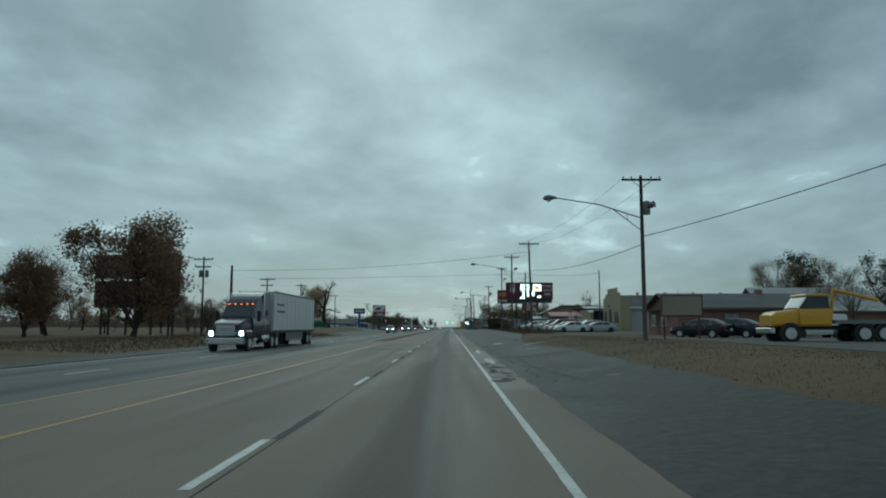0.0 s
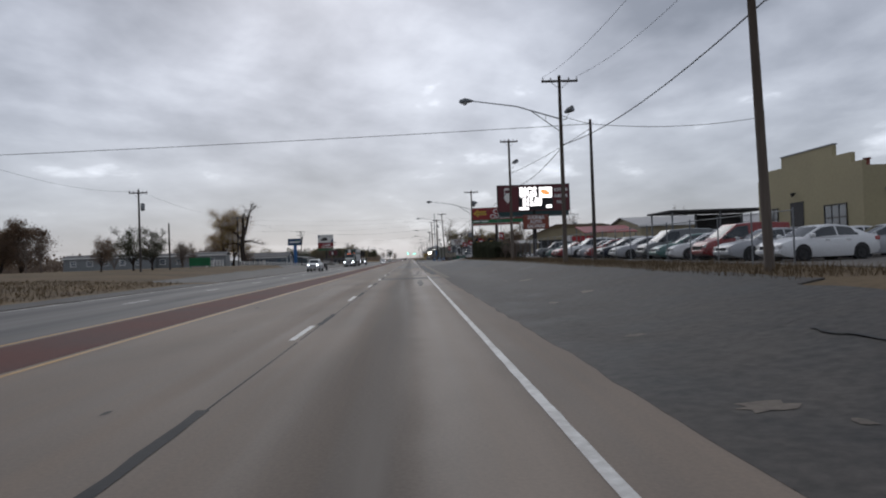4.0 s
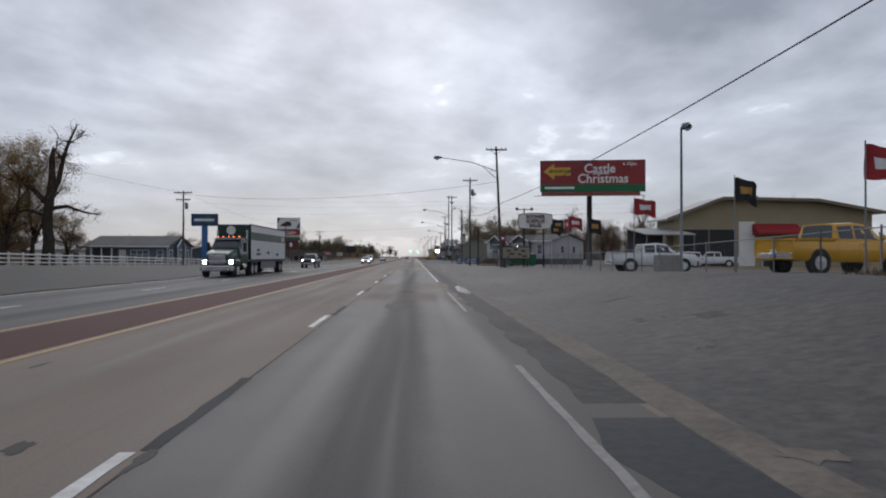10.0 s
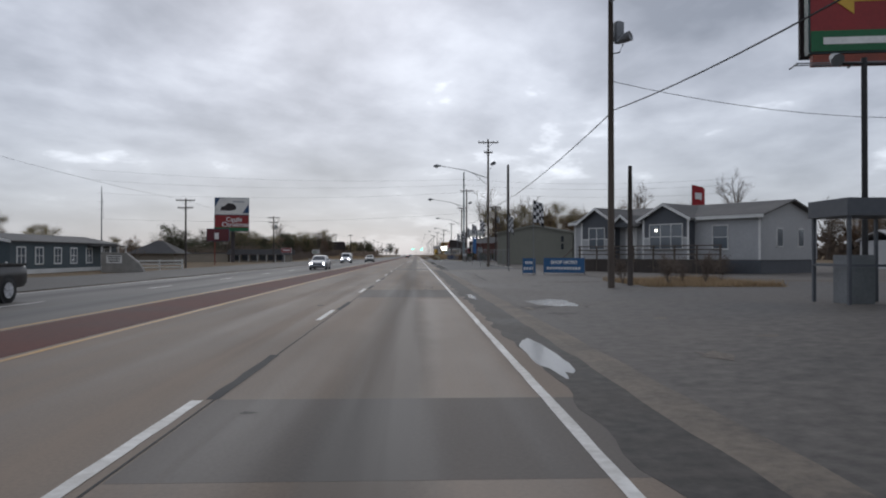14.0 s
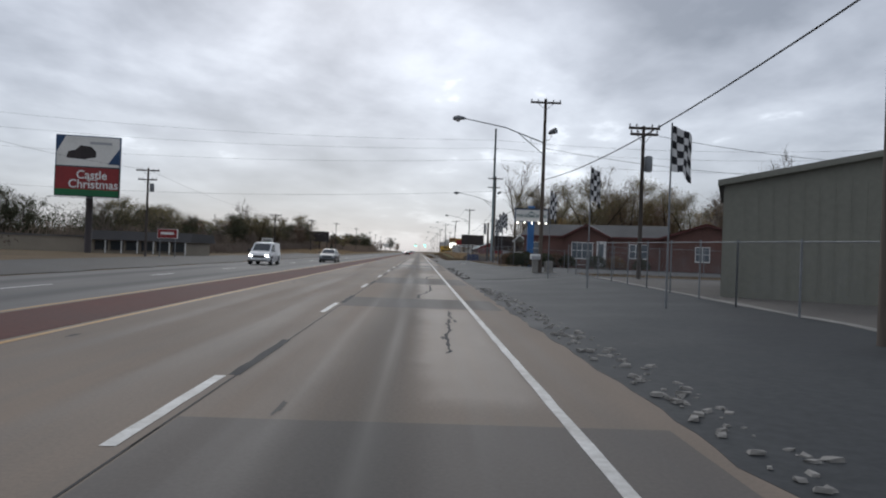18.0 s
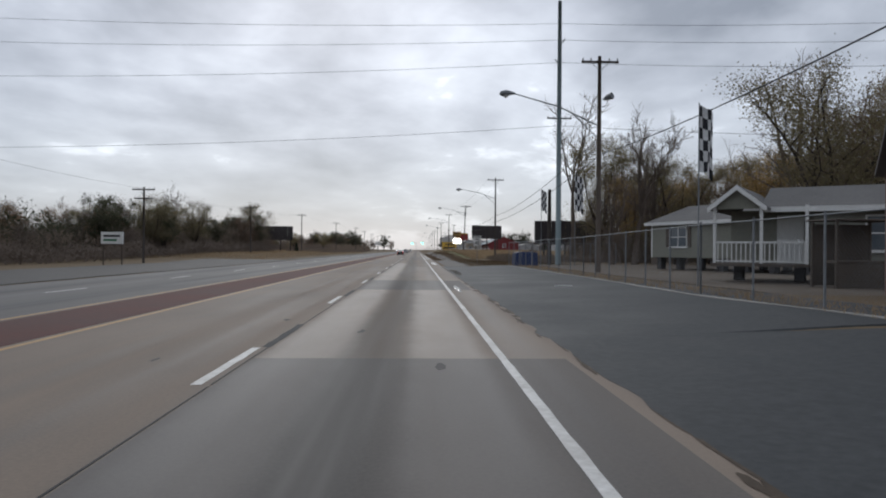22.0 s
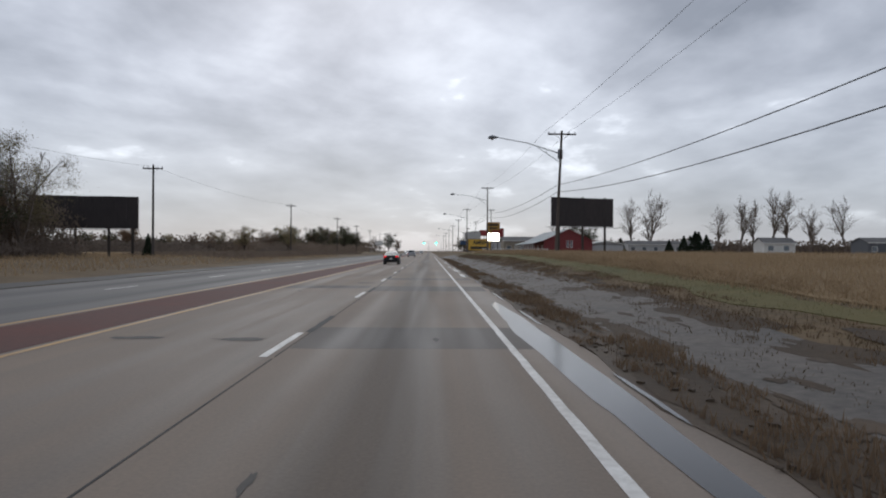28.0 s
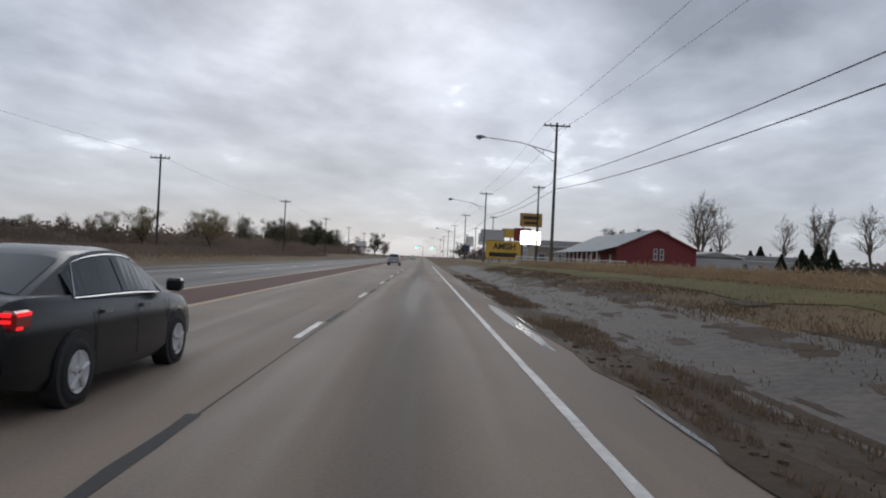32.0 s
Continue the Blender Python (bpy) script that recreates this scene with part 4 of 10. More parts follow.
# cracks in the lots beside the road
for k, (pts, w) in enumerate((([(4.2, 262.5), (6.0, 263.4), (7.6, 263.1), (8.9, 263.6), (10.5, 263.0)], 0.12), ([(3.2, 210), (5.5, 210.6), (8, 210.2)], 0.08), ([(3.4, 236), (4.4, 244), (4.0, 252)], 0.07), ([(3.9, 20), (3.3, 28), (3.6, 36)], 0.05), ([(5.8, 60), (6.3, 68), (5.8, 79)], 0.07), ([(4.0, 300), (4.3, 312), (3.9, 325)], 0.08))):
    rnd = random.Random(k + 50)
    bm, prev = bmesh.new(), None
    for a, b in zip(pts, pts[1:]):
        n = max(2, int(math.dist(a, b) / 0.22))
        for i in range(n):
            f = i / n
            x, y = a[0] + (b[0] - a[0]) * f + rnd.gauss(0, 0.03), a[1] + (b[1] - a[1]) * f + rnd.gauss(0, 0.04)
            d = Vector((b[0] - a[0], b[1] - a[1], 0)).normalized()
            q = Vector((-d.y, d.x, 0)) * w * rnd.uniform(0.3, 0.9)
            cur = [bm.verts.new((x + s * q.x, y + s * q.y, gz(x, y) + 0.0435)) for s in (1, -1)]
            if prev:
                bm.faces.new((prev[0], prev[1], cur[1], cur[0]))
            prev = cur
    solo("crack", bm, M["tar"], "dark jagged crack across the asphalt lot", "crack", kind="structure")
# worn parking lines on the sealed lot
for x0, x1, y in ((5.4, 8.8, 375.2), (11.2, 12.3, 399.0), (15.3, 16.8, 399.4), (8.6, 9.5, 392.0), (7.4, 8.6, 383.5)):
    drape("parking_line", x0, x1, y, y + 0.11, M["faded_line"], "worn white parking line", "line", lift=0.036, step=0.05, cols=3, ragged=0.0)
drape("rubble_edge", 9.95, 10.35, 334, 372, M["stone"], "pale crumbled concrete edge at the fence foot", "edge", lift=0.045, step=0.5, cols=2, ragged=0.14)
drape("rubble_edge", lambda y: float(np.interp(y, [406, 421, 438, 466], [9.55, 8.4, 8.85, 8.4])), lambda y: float(np.interp(y, [406, 421, 438, 466], [9.75, 8.62, 9.05, 8.6])), 406, 466, M["stone"], "pale crumbled concrete edge at the fence foot", "edge", lift=0.045, step=0.6, cols=2, ragged=0.12)
scatter_blots(150, lambda r: (2.44 + r.gauss(0, 0.05), r.uniform(402, 505), r.uniform(0.02, 0.09), r.uniform(0.1, 0.8)), "dirt", "mud and grit along the road edge", 8, 0.004)
drape("grass_island", lambda y: 10.9, lambda y: 32, 374.5, 380.6, M["grass"], "strip of dry grass before the wire fence", "verge", lift=0.05, step=0.6, cols=14, ragged=0.3)


# ---- poles, lamps and lines ----
def utility_pole(x, y, top, label, lean=0.0, arms=(), lamp=None, flood=False, cans=0, mat_pole="old_wood", r=0.15, group="utility poles", wires_at=0.0, cat="utility pole", name="utility_pole"):
    """A wooden pole with cross-arms, insulators, a street-lamp bracket, a floodlight or transformer cans. top is the height over the road."""
    z0 = gz(x, y)
    h = top - z0
    t = thing(name, pose(x, y, z0), label, cat, group)
    part("pole", bars(([(0, 0, -0.3), (lean * 0.5, 0, h * 0.5), (lean, 0, h)], [r, r * 0.86, r * 0.66]), sides=10), M[mat_pole], t, smooth=True)
    for drop, half in arms:
        z = h - drop
        ox = lean * z / h
        part("crossarm", boxes((ox - half, ox + half, -0.19, -0.08, z - 0.07, z + 0.07), bevel=0.01), M["dark_wood"], t)
        part("brace", bars(([(ox - half * 0.55, -0.13, z), (ox, -0.14, z - 0.55)], 0.018), ([(ox + half * 0.55, -0.13, z), (ox, -0.14, z - 0.55)], 0.018), sides=4), M["galv"], t)
        for k in (-0.93, -0.5, 0.5, 0.93):
            px = ox + half * k
            part("insulator", bars(([(px, -0.135, z + 0.07), (px, -0.135, z + 0.16), (px, -0.135, z + 0.24)], [0.03, 0.06, 0.035]), sides=6), M["porcelain"], t)
    if lamp:
        lx, ly, lz = lamp[0] - x, lamp[1] - y, lamp[2] - z0
        bx = lean * (lz - 1.6) / h
        b1, mid, end = (bx - 0.1, 0, lz - 1.3), (lx * 0.5, ly * 0.5, lz - 0.42), (lx, ly, lz)
        part("lamp_arm", bars(([b1, mid, end], [0.045, 0.04, 0.035]), ([(bx - 0.1, 0, lz - 2.1), (lx * 0.34, ly * 0.34, lz - 0.72)], 0.03), ([(lx * 0.17, ly * 0.17, lz - 1.42), (lx * 0.17, ly * 0.17, lz - 1.02)], 0.02), sides=6), M["galv"], t)
        s = -1 if lx < 0 else 1
        bm = bmesh.new()
        tube(bm, [(lx - s * 0.1, ly, lz), (lx + s * 0.15, ly, lz + 0.02), (lx + s * 0.45, ly, lz + 0.02), (lx + s * 0.75, ly, lz - 0.02), (lx + s * 0.85, ly, lz - 0.06)], [0.05, 0.12, 0.19, 0.15, 0.04], 10)
        head = part("lamp_head", bm, M["galv"], t, smooth=True)
        bm = bmesh.new()
        tube(bm, [(lx + s * 0.48, ly, lz - 0.05), (lx + s * 0.48, ly, lz - 0.2), (lx + s * 0.48, ly, lz - 0.27)], [0.16, 0.14, 0.03], 10)
        part("lamp_glass", bm, M["lamp_glass"], head, smooth=True)
    if flood:
        fz = h * 0.8
        fx = lean * 0.8
        br = part("flood_bracket", bars(([(fx, 0, fz - 0.5), (fx + 0.35, -0.1, fz - 0.45), (fx + 0.5, -0.15, fz - 0.1)], 0.03), sides=6), M["galv"], t)
        bm = bmesh.new()
        tube(bm, [(fx + 0.35, 0.1, fz + 0.05), (fx + 0.5, -0.1, fz + 0.12), (fx + 0.75, -0.35, fz + 0.2)], [0.1, 0.18, 0.22], 12)
        part("floodlight", bm, M["galv"], t, smooth=True)
    for k in range(cans):
        a = k * 2.4 + 0.4
        cx, cy = 0.42 * math.cos(a), 0.42 * math.sin(a)
        part("transformer", bars(([(cx, cy, h - 2.6), (cx, cy, h - 2.5), (cx, cy, h - 1.75), (cx, cy, h - 1.68)], [0.2, 0.24, 0.24, 0.12]), sides=12), M["galv"], t, smooth=True)
    return t


GREY = "weathered grey wooden utility pole"
RP = {
    "a": (12.9, 46.8, 11.6), "b": (10.4, 88.8, 12.2), "c": (10.2, 115, 13.2), "d": (10.45, 141, 13.3), "e": (10.25, 184.6, 12.2), "g": (9.2, 258, 13.2), "h": (8.3, 289.1, 13.3),
    "i": (8.5, 343.4, 15.3), "k": (8.6, 381.5, 12.84), "l": (11.8, 445, 14.1), "p": (12.2, 509.2, 12.75), "r": (11.7, 576.4, 12.7), "s": (11.3, 649.2, 14.1), "t": (10.8, 715, 13.8), "u": (11, 780, 13.6), "v": (11, 845, 13.6), "w": (11, 910, 13.6), "x": (11, 985, 13.6), "y": (11, 1060, 13.6)}
utility_pole(*RP["a"], GREY + " with crossarm and long street lamp arm", arms=((0.3, 1.3),), lamp=(7.2, 46.6, 10.06), flood=True, cans=1)
utility_pole(*RP["b"], GREY + " with crossarm beside salvage yard", arms=((0.3, 1.25),), lean=-0.35)
utility_pole(*RP["c"], GREY + " with crossarm, lamp arm and floodlight", arms=((0.4, 1.2),), lamp=(4.4, 115, 11.66), flood=True)
utility_pole(12.5, 116.3, 10.5, "plain dark wooden service pole beside fence", mat_pole="dark_wood", r=0.13)
utility_pole(24.6, 116.5, 10.8, "plain dark wooden service pole in yard", mat_pole="dark_wood", r=0.12)
utility_pole(*RP["d"], GREY + " with crossarm and round floodlight", arms=((0.25, 0.9),), flood=True)
t = utility_pole(*RP["e"], GREY + " with street lamp arm, floodlight and transformer", arms=((0.3, 1.1),), lamp=(3.7, 182.6, 10.4), flood=True, cans=1)
cbox = part("control_box", boxes((-0.72, -0.14, -0.2, 0.16, 3.55, 4.25), bevel=0.02), M["galv"], t, "grey metal control box")
part("box_door", boxes((-0.68, -0.18, -0.215, -0.2, 3.6, 4.2), bevel=0.005), M["galv"], cbox)
part("conduit", bars(([(0.12, -0.17, -0.2), (0.12, -0.16, 3.0), (0.08, -0.15, 6.2)], 0.045), sides=8), M["galv"], t, "pale steel conduit")
utility_pole(*RP["g"], GREY + ", leaning, with crossarm and lamp arm", lean=-0.6, arms=((0.35, 1.1),), lamp=(2.8, 257.3, 11.9), cans=0)
utility_pole(*RP["h"], GREY + " with crossarm and square floodlight", arms=((0.4, 1.1),), flood=True, cans=1)
utility_pole(9.7, 291, 5.6, "short dark wooden post beside a lot", mat_pole="dark_wood", r=0.13)
utility_pole(*RP["i"], GREY + " with crossarm and two lamps", arms=((0.4, 1.2), (1.6, 0.5)), lamp=(2.8, 342.6, 12.0), flood=True)
utility_pole(*RP["k"], GREY + " with crossarm, lamp arm and floodlight", arms=((0.3, 1.1),), lamp=(2.77, 380.5, 11.0), flood=True)
utility_pole(12.5, 371, 9.2, "dark wooden pole with double crossarm and transformer", arms=((0.15, 0.9), (0.5, 0.8)), cans=1, mat_pole="dark_wood", r=0.13)
utility_pole(10.6, 341.2, 12.0, "thick dark wooden pole beside green shed", mat_pole="dark_wood", r=0.19)
utility_pole(*RP["l"], "pale grey wooden utility pole with crossarm and lamp arm", arms=((0.4, 1.2),), lamp=(5.85, 442, 10.95), flood=True, r=0.17)
utility_pole(*RP["p"], "dark wooden utility pole with crossarm and lamp arm", arms=((0.35, 1.25),), lamp=(6.94, 508.9, 10.85), mat_pole="dark_wood")
utility_pole(*RP["r"], GREY + " with transformer and lamp arm", arms=((0.35, 1.3),), lamp=(6.18, 575.6, 11.9), cans=1, lean=0.5)
utility_pole(*RP["s"], GREY + " with crossarm and lamp arm beside field", arms=((0.3, 1.2),), lamp=(4.96, 650.5, 12.7))
for k, key in enumerate("tuvwxy"):
    x, y, h = RP[key]
    utility_pole(x, y, h, GREY + " far along the highway", arms=((0.35, 1.2),), lamp=(x - 6, y, h - 1.6) if k % 2 == 0 else None)
for k, y in enumerate((678, 748, 815, 880)):
    utility_pole(14.5 + k, y, 11.5, "plain service pole far along the highway", mat_pole="dark_wood", r=0.13, arms=((0.3, 0.8),))
# tall steel pole of the line that crosses the road
t = utility_pole(13.95, 468.8, 26.0, "tall grey steel transmission pole by the fence", mat_pole="steel_blue", r=0.27, arms=((11.5, 1.2),), group="", name="steel_pole", cat="pole")
part("line_arm", bars(([(0, 0, 21.5), (0.5, -0.3, 22.1)], 0.05), ([(0, 0, 19.5), (-0.5, -0.3, 20.1)], 0.05), sides=6), M["galv"], t)
utility_pole(13.2, 469.5, 7.6, "thick dark wooden stub pole by the fence", mat_pole="dark_wood", r=0.24)

LP = ((-31.4, 90.7, 10.45), (-30.3, 118.4, 9.7), (-32.6, 156.3, 11.0), (-33.6, 209.6, 11.0), (-33.0, 286, 10.9), (-30.8, 355, 9.1), (-30.0, 409.5, 9.6), (-30.3, 480, 8.3), (-31.0, 534, 9.6), (-30.6, 590.5, 10.95), (-30.0, 666, 11.6), (-28, 728, 11.6), (-29, 795, 11.6), (-29, 860, 11.6), (-29, 930, 11.6))
for k, (x, y, h) in enumerate(LP):
    double = k in (0, 1, 4, 5, 6, 7)
    utility_pole(x, y, h, "dark wooden utility pole with " + ("two crossarms" if double else "one crossarm") + " by the highway", arms=((0.3, 1.25), (1.3, 1.0)) if double else ((0.45, 1.1),), cans=2 if k == 0 else (1 if k in (2, 4, 6) else 0), mat_pole="dark_wood", r=0.14, group="poles across the highway")
utility_pole(-26.5, 86.6, 9.0, "vine-covered dark wooden stub pole", mat_pole="dark_wood", r=0.2, group="poles across the highway")
utility_pole(-33, 168, 7.5, "short plain dark wooden post", mat_pole="dark_wood", r=0.13, group="poles across the highway")


def cable(a, b, sag, r=0.018, label="black overhead power cable", group="overhead cables"):
    a, b = Vector(a), Vector(b)
    n = 14
    pts = [a.lerp(b, i / n) - Vector((0, 0, sag * 4 * (i / n) * (1 - i / n))) for i in range(n + 1)]
    return solo("overhead_cable", bars((pts, r), sides=5), M["wire"], label, "cable", group)


order = ["a", "b", "c", "d", "e", "g", "h", "i", "k", "l", "p", "r", "s", "t", "u", "v", "w"]
TEL = {"a": 7.07, "b": 8.64, "c": 8.66, "d": 8.4, "e": 7.8, "g": 7.3, "h": 7.77, "i": 7.07, "k": 7.06, "l": 7.8, "p": 6.0, "r": 7.07, "s": 8.14}
TEL2 = {"l": 9.0, "p": 6.9, "r": 7.7, "s": 9.0, "t": 9.6}
for p, q in zip(order, order[1:]):
    A, B = RP[p], RP[q]
    if p in "ab" or p in "prstuv":
        for dx in (-1.1, 1.1):
            cable((A[0] + dx, A[1], A[2] - 0.1), (B[0] + dx, B[1], B[2] - 0.1), 0.7, 0.010)
    cable((A[0] + 0.15, A[1], TEL.get(p, A[2] - 4.8)), (B[0] + 0.15, B[1], TEL.get(q, B[2] - 4.8)), {"k": 0.9, "p": 1.0, "r": 0.9}.get(p, 0.6), 0.024, "thick black overhead telephone cable")
    if p in TEL2 and q in TEL2:
        cable((A[0] + 0.15, A[1], TEL2[p]), (B[0] + 0.15, B[1], TEL2[q]), 0.75, 0.022)
cable((12.9, 46.8, 7.5), (26, 10, 11.0), 0.6, 0.026, "thick black overhead telephone cable")
cable((10.4, 88.8, 11.0), (-26.5, 86.6, 8.4), 0.7)
cable((12.5, 116.3, 10.2), (-30.3, 118.4, 9.5), 0.1, 0.02)
cable((12.5, 116.3, 10.2), (24.6, 116.5, 10.4), 0.4, 0.02)
cable((12.5, 116.3, 9.9), (10.45, 141, 9.8), 0.2, 0.02)
cable((10.2, 115, 10.6), (12.5, 116.3, 10.2), 0.05, 0.02)
cable((8.3, 289.1, 9.0), (30, 293, 8.6), 0.8, 0.014)
cable((8.9, 258, 9.5), (-33.0, 286, 10.4), 1.2, 0.014)
cable((12.5, 371, 8.8), (40, 372, 8.6), 1.0, 0.014)
cable((8.6, 381.5, 9.3), (40, 384, 8.8), 0.9, 0.014)
for z, y2, dz in ((23.4, 470, 3.0), (21.8, 470, 1.6), (19.6, 474, 0.4), (13.4, 476, -1.0)):
    cable((13.95, 468.8, z + 0.4), (-95, y2, z + dz), 1.6, 0.018, "high transmission cable across the road")
    cable((13.95, 468.8, z + 0.4), (90, 446, z - 1), 1.6, 0.018, "high transmission cable across the road")
for A, B in zip(LP, LP[1:]):
    cable((A[0], A[1], A[2] - 0.2), (B[0], B[1], B[2] - 0.2), 0.8, 0.010, "thin overhead cable across the highway")


# ---- billboards and signs ----
def board(parent, x0, x1, z0, z1, y, material, trim, name="panel", depth=0.25, rim=0.12, label=""):
    """A framed sign face towards -y, with its rim."""
    p = part(name, boxes((x0, x1, y, y + depth, z0, z1), bevel=0.01), M[material], parent, label)
    if rim:
        part("rim", boxes((x0 - rim, x1 + rim, y + 0.03, y + depth + 0.03, z1, z1 + rim), (x0 - rim, x1 + rim, y + 0.03, y + depth + 0.03, z0 - rim, z0), (x0 - rim, x0, y + 0.03, y + depth + 0.03, z0, z1), (x1, x1 + rim, y + 0.03, y + depth + 0.03, z0, z1)), M[trim], parent)
    return p


def bar(parent, x0, x1, z0, z1, y, material, name="lettering", label=""):
    return part(name, boxes((x0, x1, y - 0.02, y, z0, z1)), M[material], parent, label)


def catwalk(parent, x0, x1, y, z):
    items = [(x0, x1, y - 0.9, y - 0.84, z, z + 0.05), (x0, x1, y - 0.5, y - 0.44, z, z + 0.05)]
    n = int((x1 - x0) / 2.4)
    for i in range(n + 1):
        xx = x0 + (x1 - x0) * i / n
        items.append((xx - 0.03, xx + 0.03, y - 1.0, y, z - 0.06, z))
    part("catwalk", boxes(*items), M["galv"], parent, "steel catwalk")


def arrow(parent, x0, x1, zc, half, y, material):
    bm = bmesh.new()
    head = (x1 - x0) * 0.4
    prism(bm, [(x0, zc), (x0 + head, zc + half), (x0 + head, zc + half * 0.5), (x1, zc + half * 0.5), (x1, zc - half * 0.5), (x0 + head, zc - half * 0.5), (x0 + head, zc - half)], y - 0.03, y)
    return part("arrow", bm, M[material], parent, "arrow pointing left")


# electronic billboard of the salvage yard
t = thing("electronic_billboard", on(21.2, 188.4), "maroon billboard with lit electronic message screen on a post", "billboard")
z = -gz(21.2, 188.4)
part("post", bars(([(0, 0.3, -0.3), (0, 0.3, 9)], 0.36), sides=16), M["board_dark"], t, smooth=True)
board(t, -6.1, 6.05, 8.75 + z, 13.15 + z, 0, "maroon", "black_metal", label="maroon face", depth=0.5)
part("apron", boxes((-6.0, 5.9, 0.02, 0.5, 7.85 + z, 8.72 + z)), M["teal_trim"], t, "dark teal skirt under the face")
catwalk(t, -6.2, 7.3, 0.1, 7.9 + z)
scr = part("screen", boxes((-2.6, 3.25, -0.06, 0, 8.95 + z, 12.9 + z)), M["plastic"], t, "black electronic screen")
words("lettering", "BIGS", 2.2, M["lit_white"], t, pose(-0.95, -0.08, 11.9 + z), 0.08, 0.66, 0.02, "lit white letters")
words("lettering", "$15.00", 1.9, M["lit_white"], t, pose(-0.3, -0.08, 10.25 + z), 0.08, 0.62, 0.02, "lit white price")
bar(t, -2.5, -0.9, 9.0 + z, 9.4 + z, -0.06, "lit_white")
bar(t, 2.1, 3.0, 9.25 + z, 9.75 + z, -0.06, "lit_white")
bar(t, 0.95, 3.1, 11.0 + z, 12.75 + z, -0.06, "lit_white", "picture")
bm = bmesh.new()
bmesh.ops.create_uvsphere(bm, u_segments=14, v_segments=8, radius=1, matrix=Matrix.LocRotScale((1.95, -0.09, 11.9 + z), Euler((0, 0.35, 0)), (0.85, 0.04, 0.42)))
part("picture", bm, M["lit_orange"], t, "lit orange picture")
for i, wtxt in enumerate(("SOONER", "SURPLUS", "SALES")):
    words("lettering", wtxt, 0.72, M["white_text"], t, pose(4.65, -0.03, 12.25 + z - i * 1.05), 0.02, 0.8)
bar(t, -5.0, -3.9, 11.2 + z, 12.75 + z, 0, "white_sign", "emblem")
bm = prism(bmesh.new(), [(-5.2, 11.2 + z), (-3.7, 11.2 + z), (-4.45, 10.1 + z)], -0.02, 0)
part("emblem", bm, M["white_sign"], t, "white arrow pointing down")
bar(t, -4.85, -4.05, 11.9 + z, 12.4 + z, -0.02, "maroon", "emblem")
# lower sign on the same post
t2 = thing("yard_sign", on(21.35, 187.9), "faded red-brown AUTO SALVAGE sign with cream letters", "sign")
z = -gz(21.35, 187.9)
board(t2, -2.15, 2.15, 5.75 + z, 8.1 + z, 0, "rust_sign", "black_metal", rim=0.07)
for i, wtxt in enumerate(("SOONER", "AUTO", "SALVAGE")):
    words("lettering", wtxt, 0.82, M["white_text"], t2, pose(0, -0.02, 7.65 + z - i * 0.74), 0.025, 0.88)
part("strut", boxes((-0.15, -0.05, 0.25, 0.7, 7.0 + z, 7.1 + z), (0.05, 0.15, 0.25, 0.7, 6.2 + z, 6.3 + z)), M["black_metal"], t2)
t = thing("service_mast", on(14.7, 186.5), "thin double steel service mast with looped wires", "mast")
part("mast", bars(([(0, 0, 0), (0, 0, 7.2)], 0.05), ([(0.5, 0, 0), (0.5, 0, 7.0)], 0.05), sides=6), M["galv"], t)
part("loop", bars(([(0, 0, 7.2), (-0.4, 0, 6.9), (-0.35, 0, 6.0), (0, 0, 5.6)], 0.02), ([(0.5, 0, 7.0), (0.9, 0, 6.7), (0.8, 0, 5.9), (0.5, 0, 5.6)], 0.02), sides=5), M["wire"], t)


def castle_board(t, x0, x1, z0, z1, y, mirrored=False):
    """Red holiday advert with a green foot, a yellow arrow and white blackletter-like words."""
    w, h = x1 - x0, z1 - z0
    board(t, x0, x1, z0, z1, y, "red_sign", "teal_trim", label="red printed face", depth=0.5, rim=0.1)
    bar(t, x0, x1, z0, z0 + h * 0.22, y, "green_sign", "foot", "green printed foot")
    words("lettering", "Castle", h * 0.42, M["white_text"], t, pose(x0 + w * 0.57, y - 0.03, z0 + h * 0.73), 0.03 * h / 5, 0.95)
    words("lettering", "Christmas", h * 0.42, M["white_text"], t, pose(x0 + w * 0.6, y - 0.03, z0 + h * 0.40), 0.03 * h / 5, 0.95)
    bar(t, x0 + w * 0.5, x0 + w * 0.66, z0 + h * 0.555, z0 + h * 0.585, y, "white_text")


t = thing("highway_billboard", pose(27.4, 293, gz(27.4, 293), 0, 0, -8), "large red holiday billboard with yellow arrow on a steel post", "billboard")
z = -gz(27.4, 293)
part("post", bars(([(0, 0.9, -0.3), (0, 0.9, 12)], 0.42), sides=16), M["board_dark"], t, smooth=True)
castle_board(t, -7.6, 8.4, 11.8 + z, 16.55 + z, 0)
arrow(t, -7.2, -3.0, 14.9 + z, 1.25, -0.0, "yellow_sign")
words("lettering", "GET IN LEFT LANE", 0.56, M["black_text"], t, pose(-4.65, -0.05, 14.9 + z), 0.015, 0.72)
words("lettering", "6-10pm", 0.75, M["white_text"], t, pose(6.1, -0.03, 16.0 + z), 0.01, 0.9)
bar(t, -7.0, -2.4, 12.15 + z, 12.5 + z, -0.02, "white_text")
part("skirt", boxes((-7.5, 7.7, 0.02, 0.4, 11.1 + z, 11.65 + z)), M["rust_sign"], t, "brown lattice skirt")
catwalk(t, -8.6, 8.2, 0.1, 11.0 + z)
part("back_face", boxes((-7.6, 8.4, 1.4, 1.6, 11.8 + z, 16.55 + z)), M["board_dark"], t)
